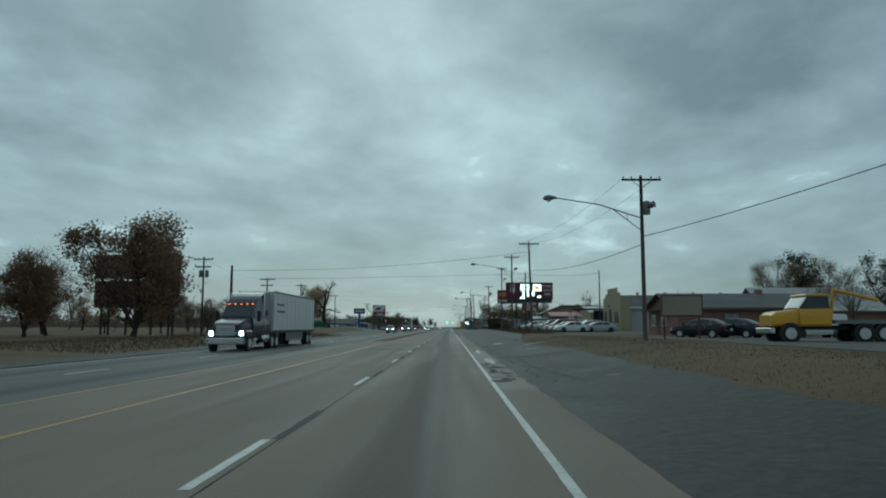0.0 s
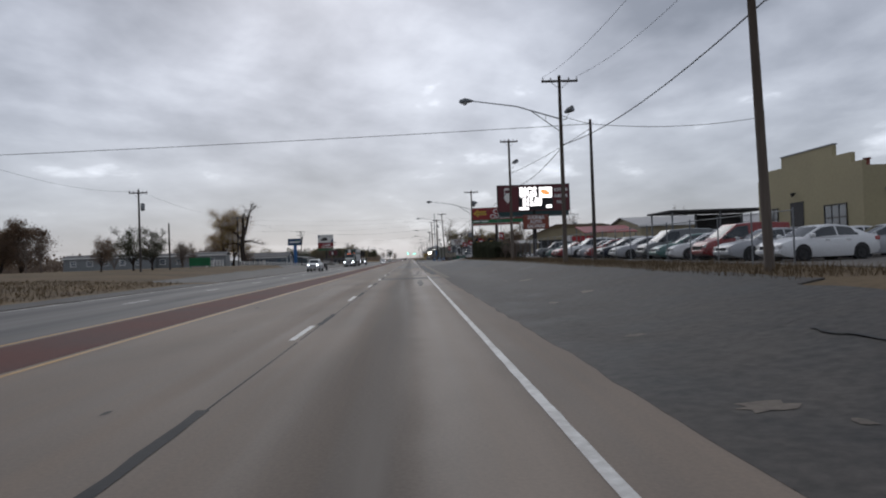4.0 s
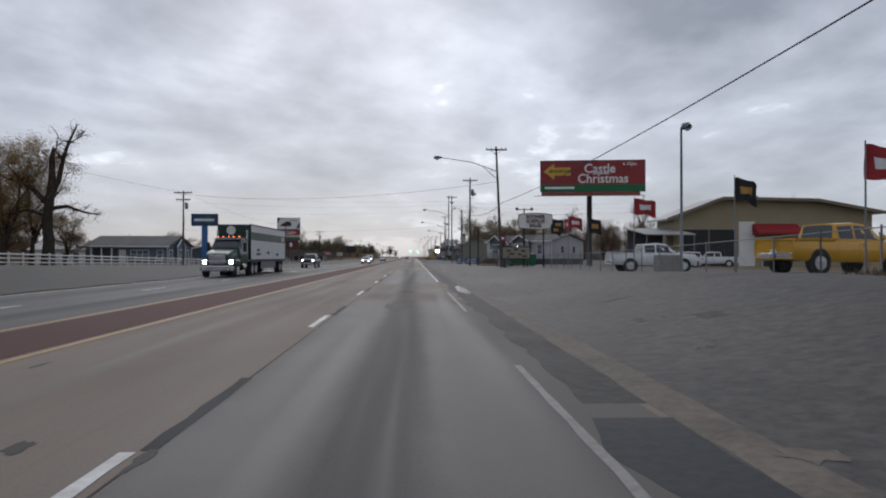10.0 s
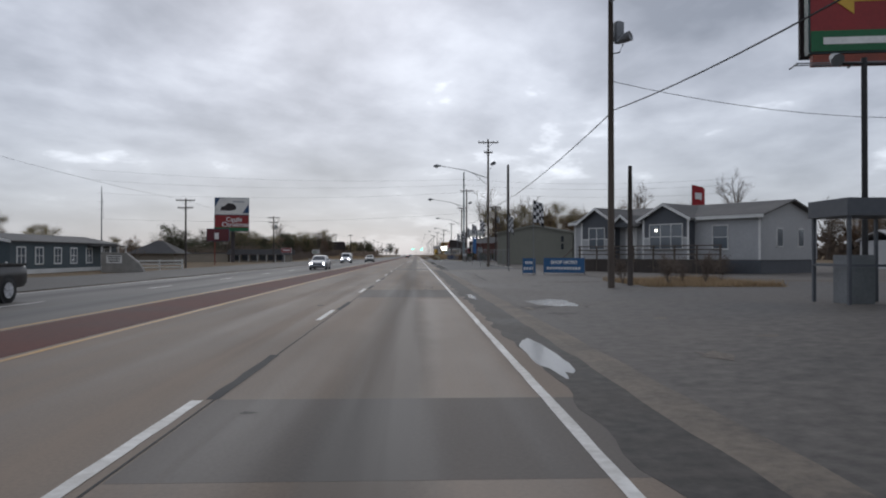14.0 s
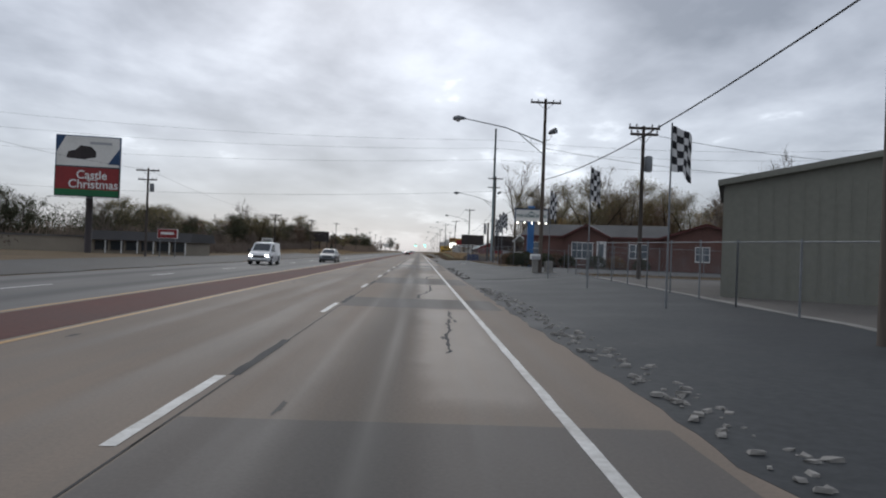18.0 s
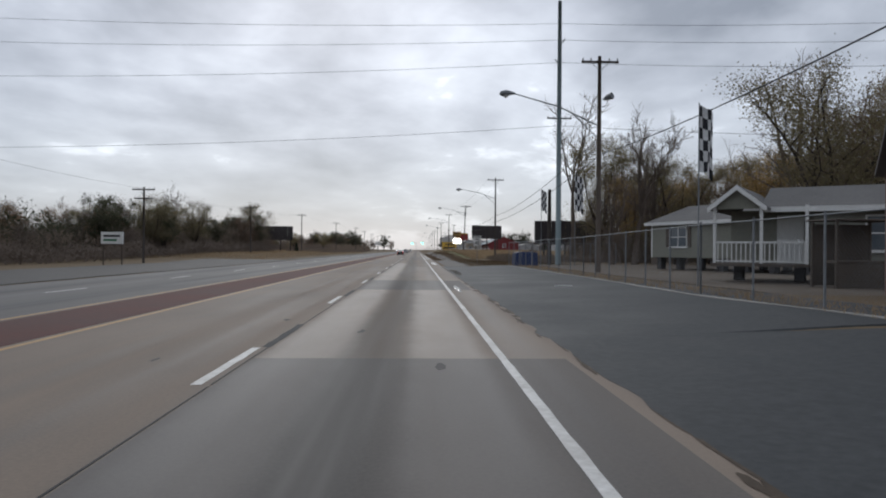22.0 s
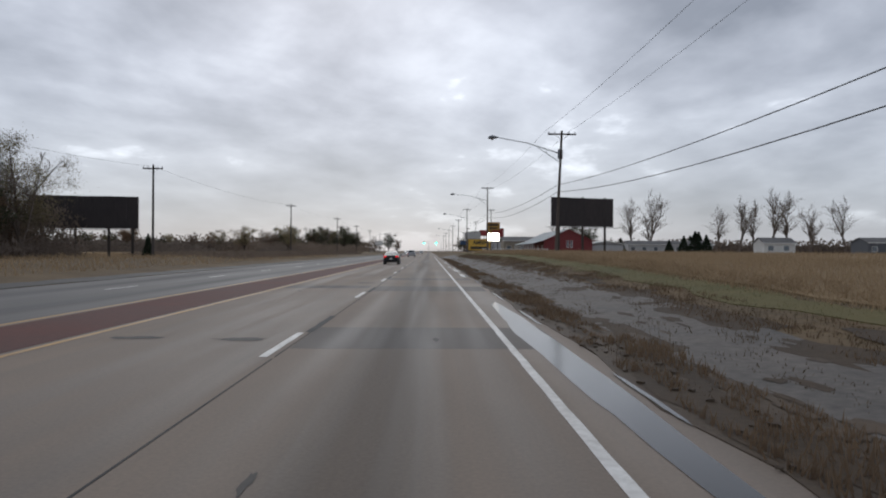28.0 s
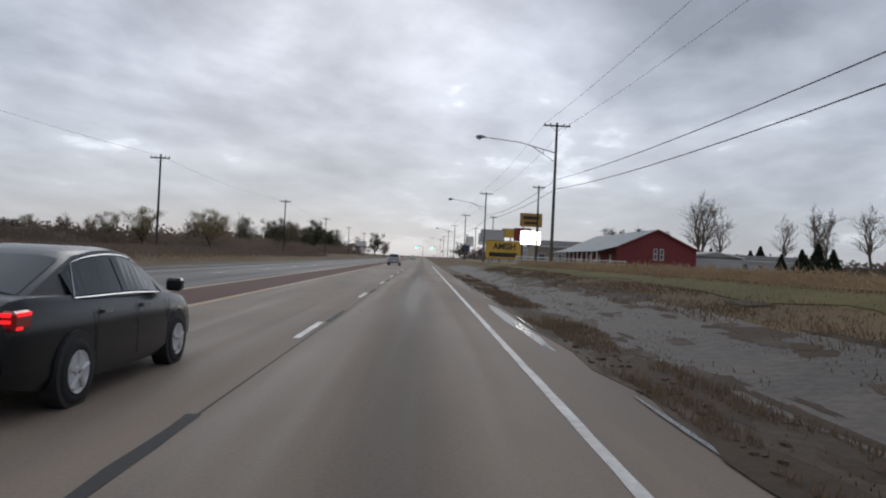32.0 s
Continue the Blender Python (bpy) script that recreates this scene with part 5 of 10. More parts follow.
part("frame", boxes((-7.4, 7.6, 0.5, 1.4, 12.2 + z, 12.4 + z), (-7.4, 7.6, 0.5, 1.4, 15.6 + z, 15.8 + z)), M["black_metal"], t)

# shop signs beside the sales lot
t = thing("shop_sign", on(12.6, 256.8), "white rounded SURPLUS SALES sign on two steel posts", "sign")
z = -gz(12.6, 256.8)
def barrel(w, h, bulge, flare):
    """The outline of a sign whose four sides bow outwards."""
    pts = []
    for k in range(13):
        u = k / 6 - 1
        pts.append((w * u, 5.25 + z - h - bulge * (1 - u * u)))
    for k in range(1, 7):
        u = k / 3 - 1
        pts.append((w + flare * (1 - u * u), 5.25 + z + h * u))
    for k in range(1, 13):
        u = 1 - k / 6
        pts.append((w * u, 5.25 + z + h + bulge * (1 - u * u)))
    for k in range(1, 6):
        u = 1 - k / 3
        pts.append((-w - flare * (1 - u * u), 5.25 + z + h * u))
    return pts


part("panel", prism(bmesh.new(), barrel(1.66, 0.66, 0.14, 0.1), 0, 0.3), M["white_sign"], t, "white sign face with bowed sides")
part("rim", prism(bmesh.new(), barrel(1.73, 0.73, 0.15, 0.11), 0.05, 0.25), M["black_metal"], t)
for i, wtxt in enumerate(("SOONER", "SURPLUS", "SALES")):
    words("lettering", wtxt, 0.5, M["red_trim"], t, pose(0, -0.02, 5.7 + z - i * 0.46), 0.02, 0.98)
for px in (-1.2, 0.9):
    part("post", bars(([(px, 0.3, -0.2), (px, 0.3, 6.0 + z)], 0.08), sides=8), M["black_metal"], t)
t = thing("floodlight_stand", on(15.5, 283), "twin floodlights on a dark steel mast", "floodlight")
part("mast", bars(([(0, 0, -0.2), (0, 0, 8.2)], 0.1), ([(-1.1, 0, 8.0), (1.1, 0, 8.0)], 0.05), sides=8), M["black_metal"], t)
for px in (-1.05, 1.05):
    part("lamp", bars(([(px, -0.2, 8.05), (px, 0.1, 8.25)], [0.24, 0.14]), sides=8), M["galv"], t)
t = thing("marquee_sign", on(10.5, 256.2), "pale changeable-letter marquee board with missing letters", "sign")
z = -gz(10.5, 256.2)
board(t, -1.4, 1.4, 1.35 + z, 2.5 + z, 0, "beige", "black_metal", rim=0.08)
for bx0, bx1, bz in ((-1.0, -0.6, 2.05), (-0.25, 0.15, 2.2), (0.5, 0.95, 2.05), (-0.7, -0.2, 1.75), (0.2, 0.5, 1.7), (-0.9, -0.75, 1.5), (0.6, 1.1, 1.5)):
    bar(t, bx0, bx1, bz + z, bz + 0.16 + z, 0, "black_text")
for px in (-1.2, 1.2):
    part("post", bars(([(px, 0.15, -0.2), (px, 0.15, 2.4 + z)], 0.06), sides=8), M["black_metal"], t)
part("lamp_mast", bars(([(-1.35, 0.1, 2.4 + z), (-1.35, 0.1, 3.3 + z)], 0.04), sides=6), M["black_metal"], t)

# blue roadside sign of the home dealer, across the highway
t = thing("dealer_sign", on(-40.8, 323), "blue sign panel with white bar lettering on a blue post", "sign")
z = -gz(-40.8, 323)
part("post", boxes((-0.55, 0.55, 0.1, 0.6, -0.2, 7.6 + z), bevel=0.03), M["blue_post"], t)
board(t, -2.45, 2.45, 7.5 + z, 9.75 + z, 0, "blue_sign", "black_metal", depth=0.7, rim=0.06)
bar(t, -1.9, 1.9, 8.35 + z, 8.85 + z, 0, "white_text")
bar(t, -0.2, 1.5, 7.85 + z, 8.05 + z, 0, "green_sign")
bm = prism(bmesh.new(), [(-0.2, 9.0 + z), (1.6, 9.0 + z), (0.7, 9.4 + z)], -0.02, 0)
part("emblem", bm, M["green_sign"], t, "small green roof mark")

# stacked billboards across the highway
t = thing("stacked_billboard", pose(-41.4, 420, gz(-41.4, 420), 0, 0, 10), "two stacked adverts, grey above red, on one post", "billboard")
z = -gz(-41.4, 420)
part("post", bars(([(0.2, 0.6, -0.2), (0.2, 0.6, 11)], 0.4), sides=14), M["board_dark"], t, smooth=True)
board(t, -3.6, 3.6, 10.55 + z, 14.2 + z, 0, "white_sign", "blue_sign", depth=0.4, label="grey-white printed face")
bm = prism(bmesh.new(), [(-3.6, 14.2 + z), (-2.6, 14.2 + z), (-3.6, 12.2 + z)], -0.02, 0)
part("print", bm, M["blue_sign"], t)
bm = prism(bmesh.new(), [(3.6, 10.9 + z), (3.6, 12.9 + z), (2.3, 10.9 + z)], -0.02, 0)
part("print", bm, M["blue_sign"], t)
bm = prism(bmesh.new(), [(-2.5, 11.5 + z), (-2.3, 12.3 + z), (-1.5, 12.5 + z), (-0.9, 13.1 + z), (0.3, 13.0 + z), (0.9, 12.4 + z), (0.9, 11.7 + z), (-0.5, 11.4 + z)], -0.02, 0)
part("print", bm, M["board_dark"], t, "dark printed car shape")
bar(t, 0.2, 2.7, 13.3 + z, 13.6 + z, 0, "car_silver")
castle_board(t, -3.65, 3.6, 6.9 + z, 10.4 + z, 0)
catwalk(t, -4.2, 4.0, 0, 6.6 + z)
t = thing("small_billboard", on(-33.8, 381.4), "small dark red billboard with a white figure on a post", "billboard")
z = -gz(-33.8, 381.4)
board(t, -1.9, 1.8, 3.9 + z, 5.95 + z, 0, "maroon", "blue_sign", depth=0.2, rim=0.06)
bar(t, -0.6, 0.1, 4.2 + z, 5.3 + z, 0, "white_sign", "print")
part("post", bars(([(-0.6, 0.2, -0.2), (-0.6, 0.2, 5)], 0.1), sides=8), M["rust_sign"], t)


def blank_board(x, y, turn, x0, x1, z0, z1, posts, label, top=None):
    t = thing("blank_billboard", pose(x, y, gz(x, y), 0, 0, turn), label, "billboard", "blank billboards")
    z = -gz(x, y)
    n = max(3, int((x1 - x0) / 1.22))
    for i in range(n):
        a, b = x0 + (x1 - x0) * i / n, x0 + (x1 - x0) * (i + 1) / n
        part("panel", boxes((a, b - 0.012, 0, 0.08, z0 + z, z1 + z + random.uniform(-0.02, 0.02))), M["board_dark"], t)
    part("stringer", boxes(*[(x0, x1, 0.08, 0.2, z0 + z + k * (z1 - z0), z0 + z + k * (z1 - z0) + 0.14) for k in (0.1, 0.5, 0.85)]), M["dark_wood"], t)
    for px in posts:
        part("post", bars(([(px, 0.34, -0.3), (px, 0.34, z1 + z + (0.15 if top else 0))], 0.16), sides=8), M["dark_wood"], t)
    part("catwalk", boxes((x0 - 1.0, x1 + 0.3, -0.7, -0.5, z0 + z - 0.16, z0 + z - 0.1)), M["dark_wood"], t)
    return t


blank_board(20.3, 604.7, 19, -4.7, 4.7, 4.85, 8.65, (-3.4, 0.2, 3.6), "blank dark billboard on three wooden posts in a field", True)
blank_board(24.6, 510.6, -4, -6, 6, 2.6, 6.25, (-4.5, -1.2, 2.2, 5), "blank dark billboard half hidden by bare trees")
blank_board(-39.3, 592.8, 8, -5.9, 5.9, 3.9, 7.6, (-4.5, -1.0, 2.6, 5.2), "blank dark billboard beside a thicket")
blank_board(-42, 95.5, -4, -6, 6, 8.0, 11.25, (-5, -1.5, 2, 5), "blank dark billboard stacked over another beside a tree")
blank_board(-42, 95.6, -4, -6, 6, 4.1, 7.7, (-4, 4.4), "lower blank dark billboard of a stacked pair")

# speed limit sign
t = thing("speed_limit_sign", on(7.2, 482.9), "white speed limit sign on a steel post in grass", "road sign")
z = -gz(7.2, 482.9)
part("post", boxes((-0.03, 0.03, 0.02, 0.06, -0.2, 3.2 + z)), M["galv"], t)
bm = bmesh.new()
box(bm, -0.46, 0.46, 0, 0.012, 2.05 + z, 3.25 + z)
part("plate", bm, M["white_sign"], t)
part("border", boxes((-0.44, 0.44, -0.004, 0, 3.2 + z, 3.22 + z), (-0.44, 0.44, -0.004, 0, 2.08 + z, 2.1 + z), (-0.44, -0.42, -0.004, 0, 2.1 + z, 3.2 + z), (0.42, 0.44, -0.004, 0, 2.1 + z, 3.2 + z)), M["black_text"], t)
words("lettering", "SPEED", 0.24, M["black_text"], t, pose(0, -0.003, 3.04 + z), 0.004, 1.0, 0.002)
words("lettering", "LIMIT", 0.24, M["black_text"], t, pose(0, -0.003, 2.78 + z), 0.004, 1.0, 0.002)
words("lettering", "45", 0.58, M["black_text"], t, pose(0, -0.003, 2.37 + z), 0.012, 1.0, 0.002)

# home store sign
t = thing("store_sign", on(12.3, 409.8), "white store sign on a bright blue post, lamps below", "sign")
z = -gz(12.3, 409.8)
part("post", boxes((-0.36, 0.36, 0.1, 0.5, -0.2, 7.1 + z), bevel=0.03), M["blue_post"], t)
board(t, -1.75, 1.8, 5.35 + z, 6.65 + z, 0, "white_sign", "blue_sign", depth=0.6, rim=0.07)
part("cap", boxes((-1.95, 2.0, -0.05, 0.65, 6.72 + z, 6.82 + z)), M["dark_siding"], t)
words("lettering", "THE HOME STORE", 0.42, M["car_teal"], t, pose(0, -0.02, 5.95 + z), 0.01, 0.98)
bm = prism(bmesh.new(), [(-0.6, 6.1 + z), (0, 6.5 + z), (0.6, 6.1 + z), (0, 6.35 + z)], -0.015, 0)
part("emblem", bm, M["car_teal"], t, "small green roof mark")
for k in range(5):
    part("lamp", bars(([(-1.6 + k * 0.8, -0.3, 5.15 + z), (-1.6 + k * 0.8, -0.25, 5.25 + z)], [0.07, 0.05]), sides=8), M["lit_yellow"], t)

# market signs near the barn
t = thing("market_sign", on(17, 700), "two-panel market sign, brown above and lit white below", "sign")
z = -gz(17, 700)
board(t, -1.7, 1.7, 7.2 + z, 9.2 + z, 0, "gold_cloth", "rust_sign", rim=0.08, label="brown and yellow panel")
bar(t, -1.3, 1.3, 8.3 + z, 8.8 + z, 0, "board_dark")
bar(t, -1.1, 1.1, 7.5 + z, 7.9 + z, 0, "board_dark")
board(t, -1.6, 1.6, 4.3 + z, 6.4 + z, 0, "lit_yellow", "black_metal", rim=0.06, label="lit white message panel")
for px in (-1.2, 1.2):
    part("post", bars(([(px, 0.3, -0.2), (px, 0.3, 9 + z)], 0.1), sides=8), M["old_wood"], t)
t = thing("market_board", on(14.5, 716), "yellow and black AMISH market board on posts", "sign")
z = -gz(14.5, 716)
board(t, -3.2, 3.2, 1.8 + z, 5.0 + z, 0, "yellow_sign", "black_metal", rim=0.08)
words("lettering", "AMISH", 1.6, M["black_text"], t, pose(0.2, -0.03, 4.0 + z), 0.05, 0.9)
bar(t, -2.6, 2.6, 2.1 + z, 2.9 + z, 0, "black_text")
for px in (-2.6, 2.6):
    part("post", bars(([(px, 0.2, -0.2), (px, 0.2, 5 + z)], 0.1), sides=8), M["old_wood"], t)
t = thing("market_board", on(13.0, 722), "grey two-part sign panel on posts", "sign")
z = -gz(13, 722)
board(t, -2.2, 2.2, 5.0 + z, 7.2 + z, 0, "grey_siding", "black_metal", rim=0.08)
part("post", bars(([(-1.5, 0.2, -0.2), (-1.5, 0.2, 7 + z)], 0.1), ([(1.5, 0.2, -0.2), (1.5, 0.2, 7 + z)], 0.1), sides=8), M["old_wood"], t)

# far traffic signal and far lit signs
for px, py in ((5.5, 1080), (-4.5, 1082)):
    t = thing("traffic_signal", pose(px, py, 0), "far traffic signal showing green on a mast", "traffic signal", "far traffic signals")
    part("mast", bars(([(4, 0, 0), (4, 0, 8.5), (0, 0, 8.8)], 0.12), sides=8), M["galv"], t)
    part("housing", boxes((-0.4, 0.4, -0.2, 0.2, 7.2, 9.0)), M["black_metal"], t)
    part("green_lamp", bars(([(0, -0.25, 7.7), (0, -0.2, 7.7)], 0.6), sides=12), M["green_on"], t)
for px, py, pz, w, h, mk in ((24, 760, 5.5, 4, 3, "red_sign"), (26, 800, 7.5, 5, 2.5, "yellow_sign"), (22, 850, 6, 3.5, 4, "white_sign"), (30, 900, 9, 5, 3, "red_sign"), (24, 960, 7, 4, 5, "white_sign"), (18, 890, 4, 3, 2, "blue_sign"), (-26, 880, 4, 4, 2, "white_sign")):
    t = thing("far_shop_sign", on(px, py), "far shop sign panel on a steel post", "sign", "far shop signs")
    part("post", bars(([(0, 0.2, 0), (0, 0.2, pz)], 0.2), sides=8), M["galv"], t)
    board(t, -w / 2, w / 2, pz, pz + h, 0, mk, "black_metal", rim=0.1)


# ---- flags ----
def flag(x, y, top, w, h, style, label, droop=0.35):
    """A cloth on a thin pole, hanging in soft folds."""
    z0 = gz(x, y)
    t = thing("flag", pose(x, y, z0), label, "flag", "flags on poles")
    ht = top - z0
    part("pole", bars(([(0, 0, -0.2), (0, 0, ht)], [0.035, 0.022]), sides=6), M["galv"], t)
    n, k = 8, 6
    bms = {"a": bmesh.new(), "b": bmesh.new()}

    def p(i, j):
        u, vv = i / n, j / k
        return (0.03 + w * u * 0.85, 0.12 * math.sin(u * 7 + vv * 2), ht - 0.1 - h * vv - droop * u * u + 0.04 * math.sin(u * 9 + vv * 3))

    for i in range(n):
        for j in range(k):
            odd = ((i // 2) + j) % 2 == 0 if style == "check" else (2 <= i <= 5 and 2 <= j <= 3)
            b = bms["b" if odd else "a"]
            quad = [p(i, j), p(i + 1, j), p(i + 1, j + 1), p(i, j + 1)]
            front = [b.verts.new(q) for q in quad]
            b.faces.new(front)
            back = [b.verts.new((q[0], q[1] + 0.012, q[2])) for q in quad]
            b.faces.new(list(reversed(back)))
    cols = {"check": ("white_cloth", "black_cloth"), "red": ("red_cloth", "white_cloth"), "dark": ("black_cloth", "gold_cloth")}[style]
    cloth = part("cloth", bms["a"], M[cols[0]], t)
    part("print", bms["b"], M[cols[1]], cloth)


CHECK = "black and white checkered flag drooping on a thin pole"
for fx, fy, ftop, fw, fh in ((8.2, 308.8, 5.45, 0.85, 1.5), (8.0, 320.8, 5.1, 0.5, 1.4), (7.25, 340.1, 5.6, 0.62, 1.4), (7.2, 351.3, 5.6, 0.72, 1.3), (7.25, 361.3, 5.55, 0.5, 1.4), (7.2, 370.5, 5.3, 0.42, 1.5)):
    flag(fx, fy, ftop, fw, fh, "check", CHECK)
flag(8.2, 402.4, 5.9, 0.61, 1.5, "check", CHECK)
flag(10.4, 425.2, 7.0, 0.61, 2.4, "check", CHECK)
flag(13.6, 459.9, 8.07, 0.82, 3.0, "check", CHECK)
flag(12.3, 469, 7.6, 0.61, 2.0, "check", CHECK)
flag(13.1, 211.7, 4.91, 1.1, 0.9, "dark", "dark flag with gold print above the sales lot", 0.3)
flag(22.7, 275, 6.6, 2.0, 1.8, "dark", "dark flag with gold print on a pole", 0.3)
flag(20.5, 288, 7.2, 2.0, 1.5, "dark", "dark flag with gold print on a pole", 0.2)
flag(35.3, 349, 10.6, 2.0, 2.6, "red", "red flag with white mark on a pole", 0.5)
flag(12.6, 223.5, 5.0, 1.5, 0.9, "red", "red flag with white mark above the sales lot", 0.2)
flag(12.7, 241.5, 5.0, 1.4, 0.9, "red", "red flag with white mark above the sales lot", 0.3)
flag(12.6, 248.5, 4.6, 1.1, 0.8, "dark", "dark flag with gold print above the sales lot", 0.3)
flag(10.8, 273, 4.5, 0.9, 0.9, "red", "red flag with white mark beside a dumpster", 0.3)
flag(12.9, 202.9, 4.91, 1.3, 1.0, "red", "red flag with white mark above the sales lot", 0.3)


# ---- buildings ----
def window(parent, x0, x1, z0, z1, y=0.0, panes=(2, 2), glass="house_glass", trim="white_trim", name="window", proud=0.06):
    """A framed window in a wall that faces -y: a frame, a sill and single panes."""
    w = 0.07
    fr = part(name, boxes((x0 - w, x1 + w, y - proud, y + 0.02, z1, z1 + w), (x0 - w, x1 + w, y - proud, y + 0.02, z0 - w, z0), (x0 - w, x0, y - proud, y + 0.02, z0, z1), (x1, x1 + w, y - proud, y + 0.02, z0, z1)), M[trim], parent)
    nx, nz = panes
    for i in range(1, nx):
        c = x0 + (x1 - x0) * i / nx
        part("glazing_bar", boxes((c - 0.035, c + 0.035, y - proud * 0.7, y + 0.015, z0, z1)), M[trim], fr)
    for j in range(1, nz):
        c = z0 + (z1 - z0) * j / nz
        part("glazing_bar", boxes((x0, x1, y - proud * 0.6, y + 0.013, c - 0.03, c + 0.03)), M[trim], fr)
    for i in range(nx):
        for j in range(nz):
            a, b = x0 + (x1 - x0) * i / nx, x0 + (x1 - x0) * (i + 1) / nx
            c, d = z0 + (z1 - z0) * j / nz, z0 + (z1 - z0) * (j + 1) / nz
            part("pane", boxes((a + 0.02, b - 0.02, y - 0.02, y + 0.01, c + 0.02, d - 0.02)), M[glass], fr)
    part("sill", boxes((x0 - 0.12, x1 + 0.12, y - proud - 0.05, y, z0 - w - 0.05, z0 - w)), M[trim], fr)
    return fr


def door(parent, x0, x1, z1, y=0.0, mat_door="white_trim", z0=0.0, glass=False):
    d = part("door", boxes((x0, x1, y - 0.05, y + 0.01, z0, z1)), M[mat_door], parent)
    part("door_frame", boxes((x0 - 0.1, x0, y - 0.08, y, z0, z1 + 0.1), (x1, x1 + 0.1, y - 0.08, y, z0, z1 + 0.1), (x0, x1, y - 0.08, y, z1, z1 + 0.1)), M["white_trim"], parent)
    part("handle", boxes((x1 - 0.12, x1 - 0.06, y - 0.1, y - 0.05, z0 + 0.95, z0 + 1.05)), M["chrome"], d)
    if glass:
        part("pane", boxes((x0 + 0.2, x1 - 0.2, y - 0.06, y - 0.05, z0 + 1.1, z1 - 0.2)), M["house_glass"], d)


def laps(parent, x0, x1, z0, z1, y, material, step=0.22, gaps=()):
    """Clapboards: one shared board mesh per wall length, each board an object."""
    bm = bmesh.new()
    prism_x(bm, [(0, 0), (0, step), (-0.012, step * 0.98), (-0.032, 0.0)], x0, x1)
    me = mesh_of("board", bm, M[material])
    z = z0
    while z + step <= z1 + 0.01:
        ob = new("board", me)
        ob.location = (0, y, z)
        ob.parent = parent
        z += step


def gable_roof(parent, x0, x1, y0, y1, eave, ridge, material, over=0.4, thick=0.12, name="roof", trim="white_trim", axis="x"):
    """Two slopes with a ridge along x (or y), with fascia boards."""
    bm = bmesh.new()
    if axis == "x":
        ym = (y0 + y1) / 2
        k = (ridge - eave) / (ym - y0)
        prism_x(bm, [(y0 - over, eave - over * k), (ym, ridge), (y1 + over, eave - over * k), (y1 + over, eave - over * k + thick), (ym, ridge + thick), (y0 - over, eave - over * k + thick)], x0 - over, x1 + over)
        f = boxes((x0 - over - 0.02, x1 + over + 0.02, y0 - over - 0.05, y0 - over - 0.005, eave - over * k - 0.1, eave - over * k + thick))
    else:
        xm = (x0 + x1) / 2
        k = (ridge - eave) / (xm - x0)
        prism(bm, [(x0 - over, eave - over * k), (xm, ridge), (x1 + over, eave - over * k), (x1 + over, eave - over * k + thick), (xm, ridge + thick), (x0 - over, eave - over * k + thick)], y0 - over, y1 + over)
        f = prism(bmesh.new(), [(x0 - over, eave - over * k - 0.1), (xm, ridge - 0.1), (x1 + over, eave - over * k - 0.1), (x1 + over, eave - over * k + thick), (xm, ridge + thick), (x0 - over, eave - over * k + thick)], y0 - over - 0.06, y0 - over - 0.005)
    r = part(name, bm, M[material], parent)
    part("fascia", f, M[trim], r)
    return r


def gable_wall(parent, x0, x1, eave, ridge, y, thick, material, z0=0.0, name="wall"):
    xm = (x0 + x1) / 2
    bm = prism(bmesh.new(), [(x0, z0), (x1, z0), (x1, eave), (xm, ridge), (x0, eave)], y, y + thick)
    return part(name, bm, M[material], parent)


def shell(parent, x0, x1, y0, y1, h, material, z0=0.0, t=0.15):
    """Four walls with thickness."""
    for b in ((x0, x1, y0, y0 + t, z0, h), (x0, x1, y1 - t, y1, z0, h), (x0, x0 + t, y0 + t, y1 - t, z0, h), (x1 - t, x1, y0 + t, y1 - t, z0, h)):
        part("wall", boxes(b), M[material], parent)


def side_gables(parent, x0, x1, y0, y1, eave, ridge, material):
    ym = (y0 + y1) / 2
    for a, b in ((x0, x0 + 0.15), (x1 - 0.15, x1)):
        part("gable", prism_x(bmesh.new(), [(y0, eave), (y1, eave), (ym, ridge)], a, b), M[material], parent)


# salmon brick house near the start
def side_window(parent, y0, y1, z0, z1):
    """A framed window in a wall that faces the road at x = 0."""
    fr = part("window", boxes((-0.06, 0.02, y0 - 0.07, y1 + 0.07, z1, z1 + 0.07), (-0.08, 0.02, y0 - 0.1, y1 + 0.1, z0 - 0.08, z0), (-0.06, 0.02, y0 - 0.07, y0, z0, z1), (-0.06, 0.02, y1, y1 + 0.07, z0, z1)), M["white_trim"], parent)
    ym = (y0 + y1) / 2
    for a, b in ((y0, ym - 0.02), (ym + 0.02, y1)):
        part("pane", boxes((-0.03, 0.0, a, b, z0, z1)), M["house_glass"], fr)


h = thing("brick_house", on(21.8, 68), "salmon brick single-storey house with brown shingle roof", "house")
shell(h, 0, 13, 0, 10, 2.7, "pink_brick")
gable_roof(h, 0, 13, 0, 10, 2.7, 4.1, "shingle", 0.6, trim="deck_wood")
side_gables(h, 0, 13, 0, 10, 2.7, 4.1, "pink_brick")
window(h, 4.4, 5.8, 1.2, 2.1, panes=(2, 1), trim="deck_wood")
window(h, 9.0, 10.4, 1.2, 2.1, panes=(2, 1), trim="deck_wood")
side_window(h, 3.7, 5.1, 0.95, 2.15)
side_window(h, 7.4, 8.5, 0.95, 2.05)
d = part("door", boxes((-0.04, 0.01, 5.9, 6.8, 0.02, 2.08)), M["deck_wood"], h, "dark wooden door")
part("handle", boxes((-0.1, -0.04, 6.0, 6.06, 0.98, 1.06)), M["chrome"], d)
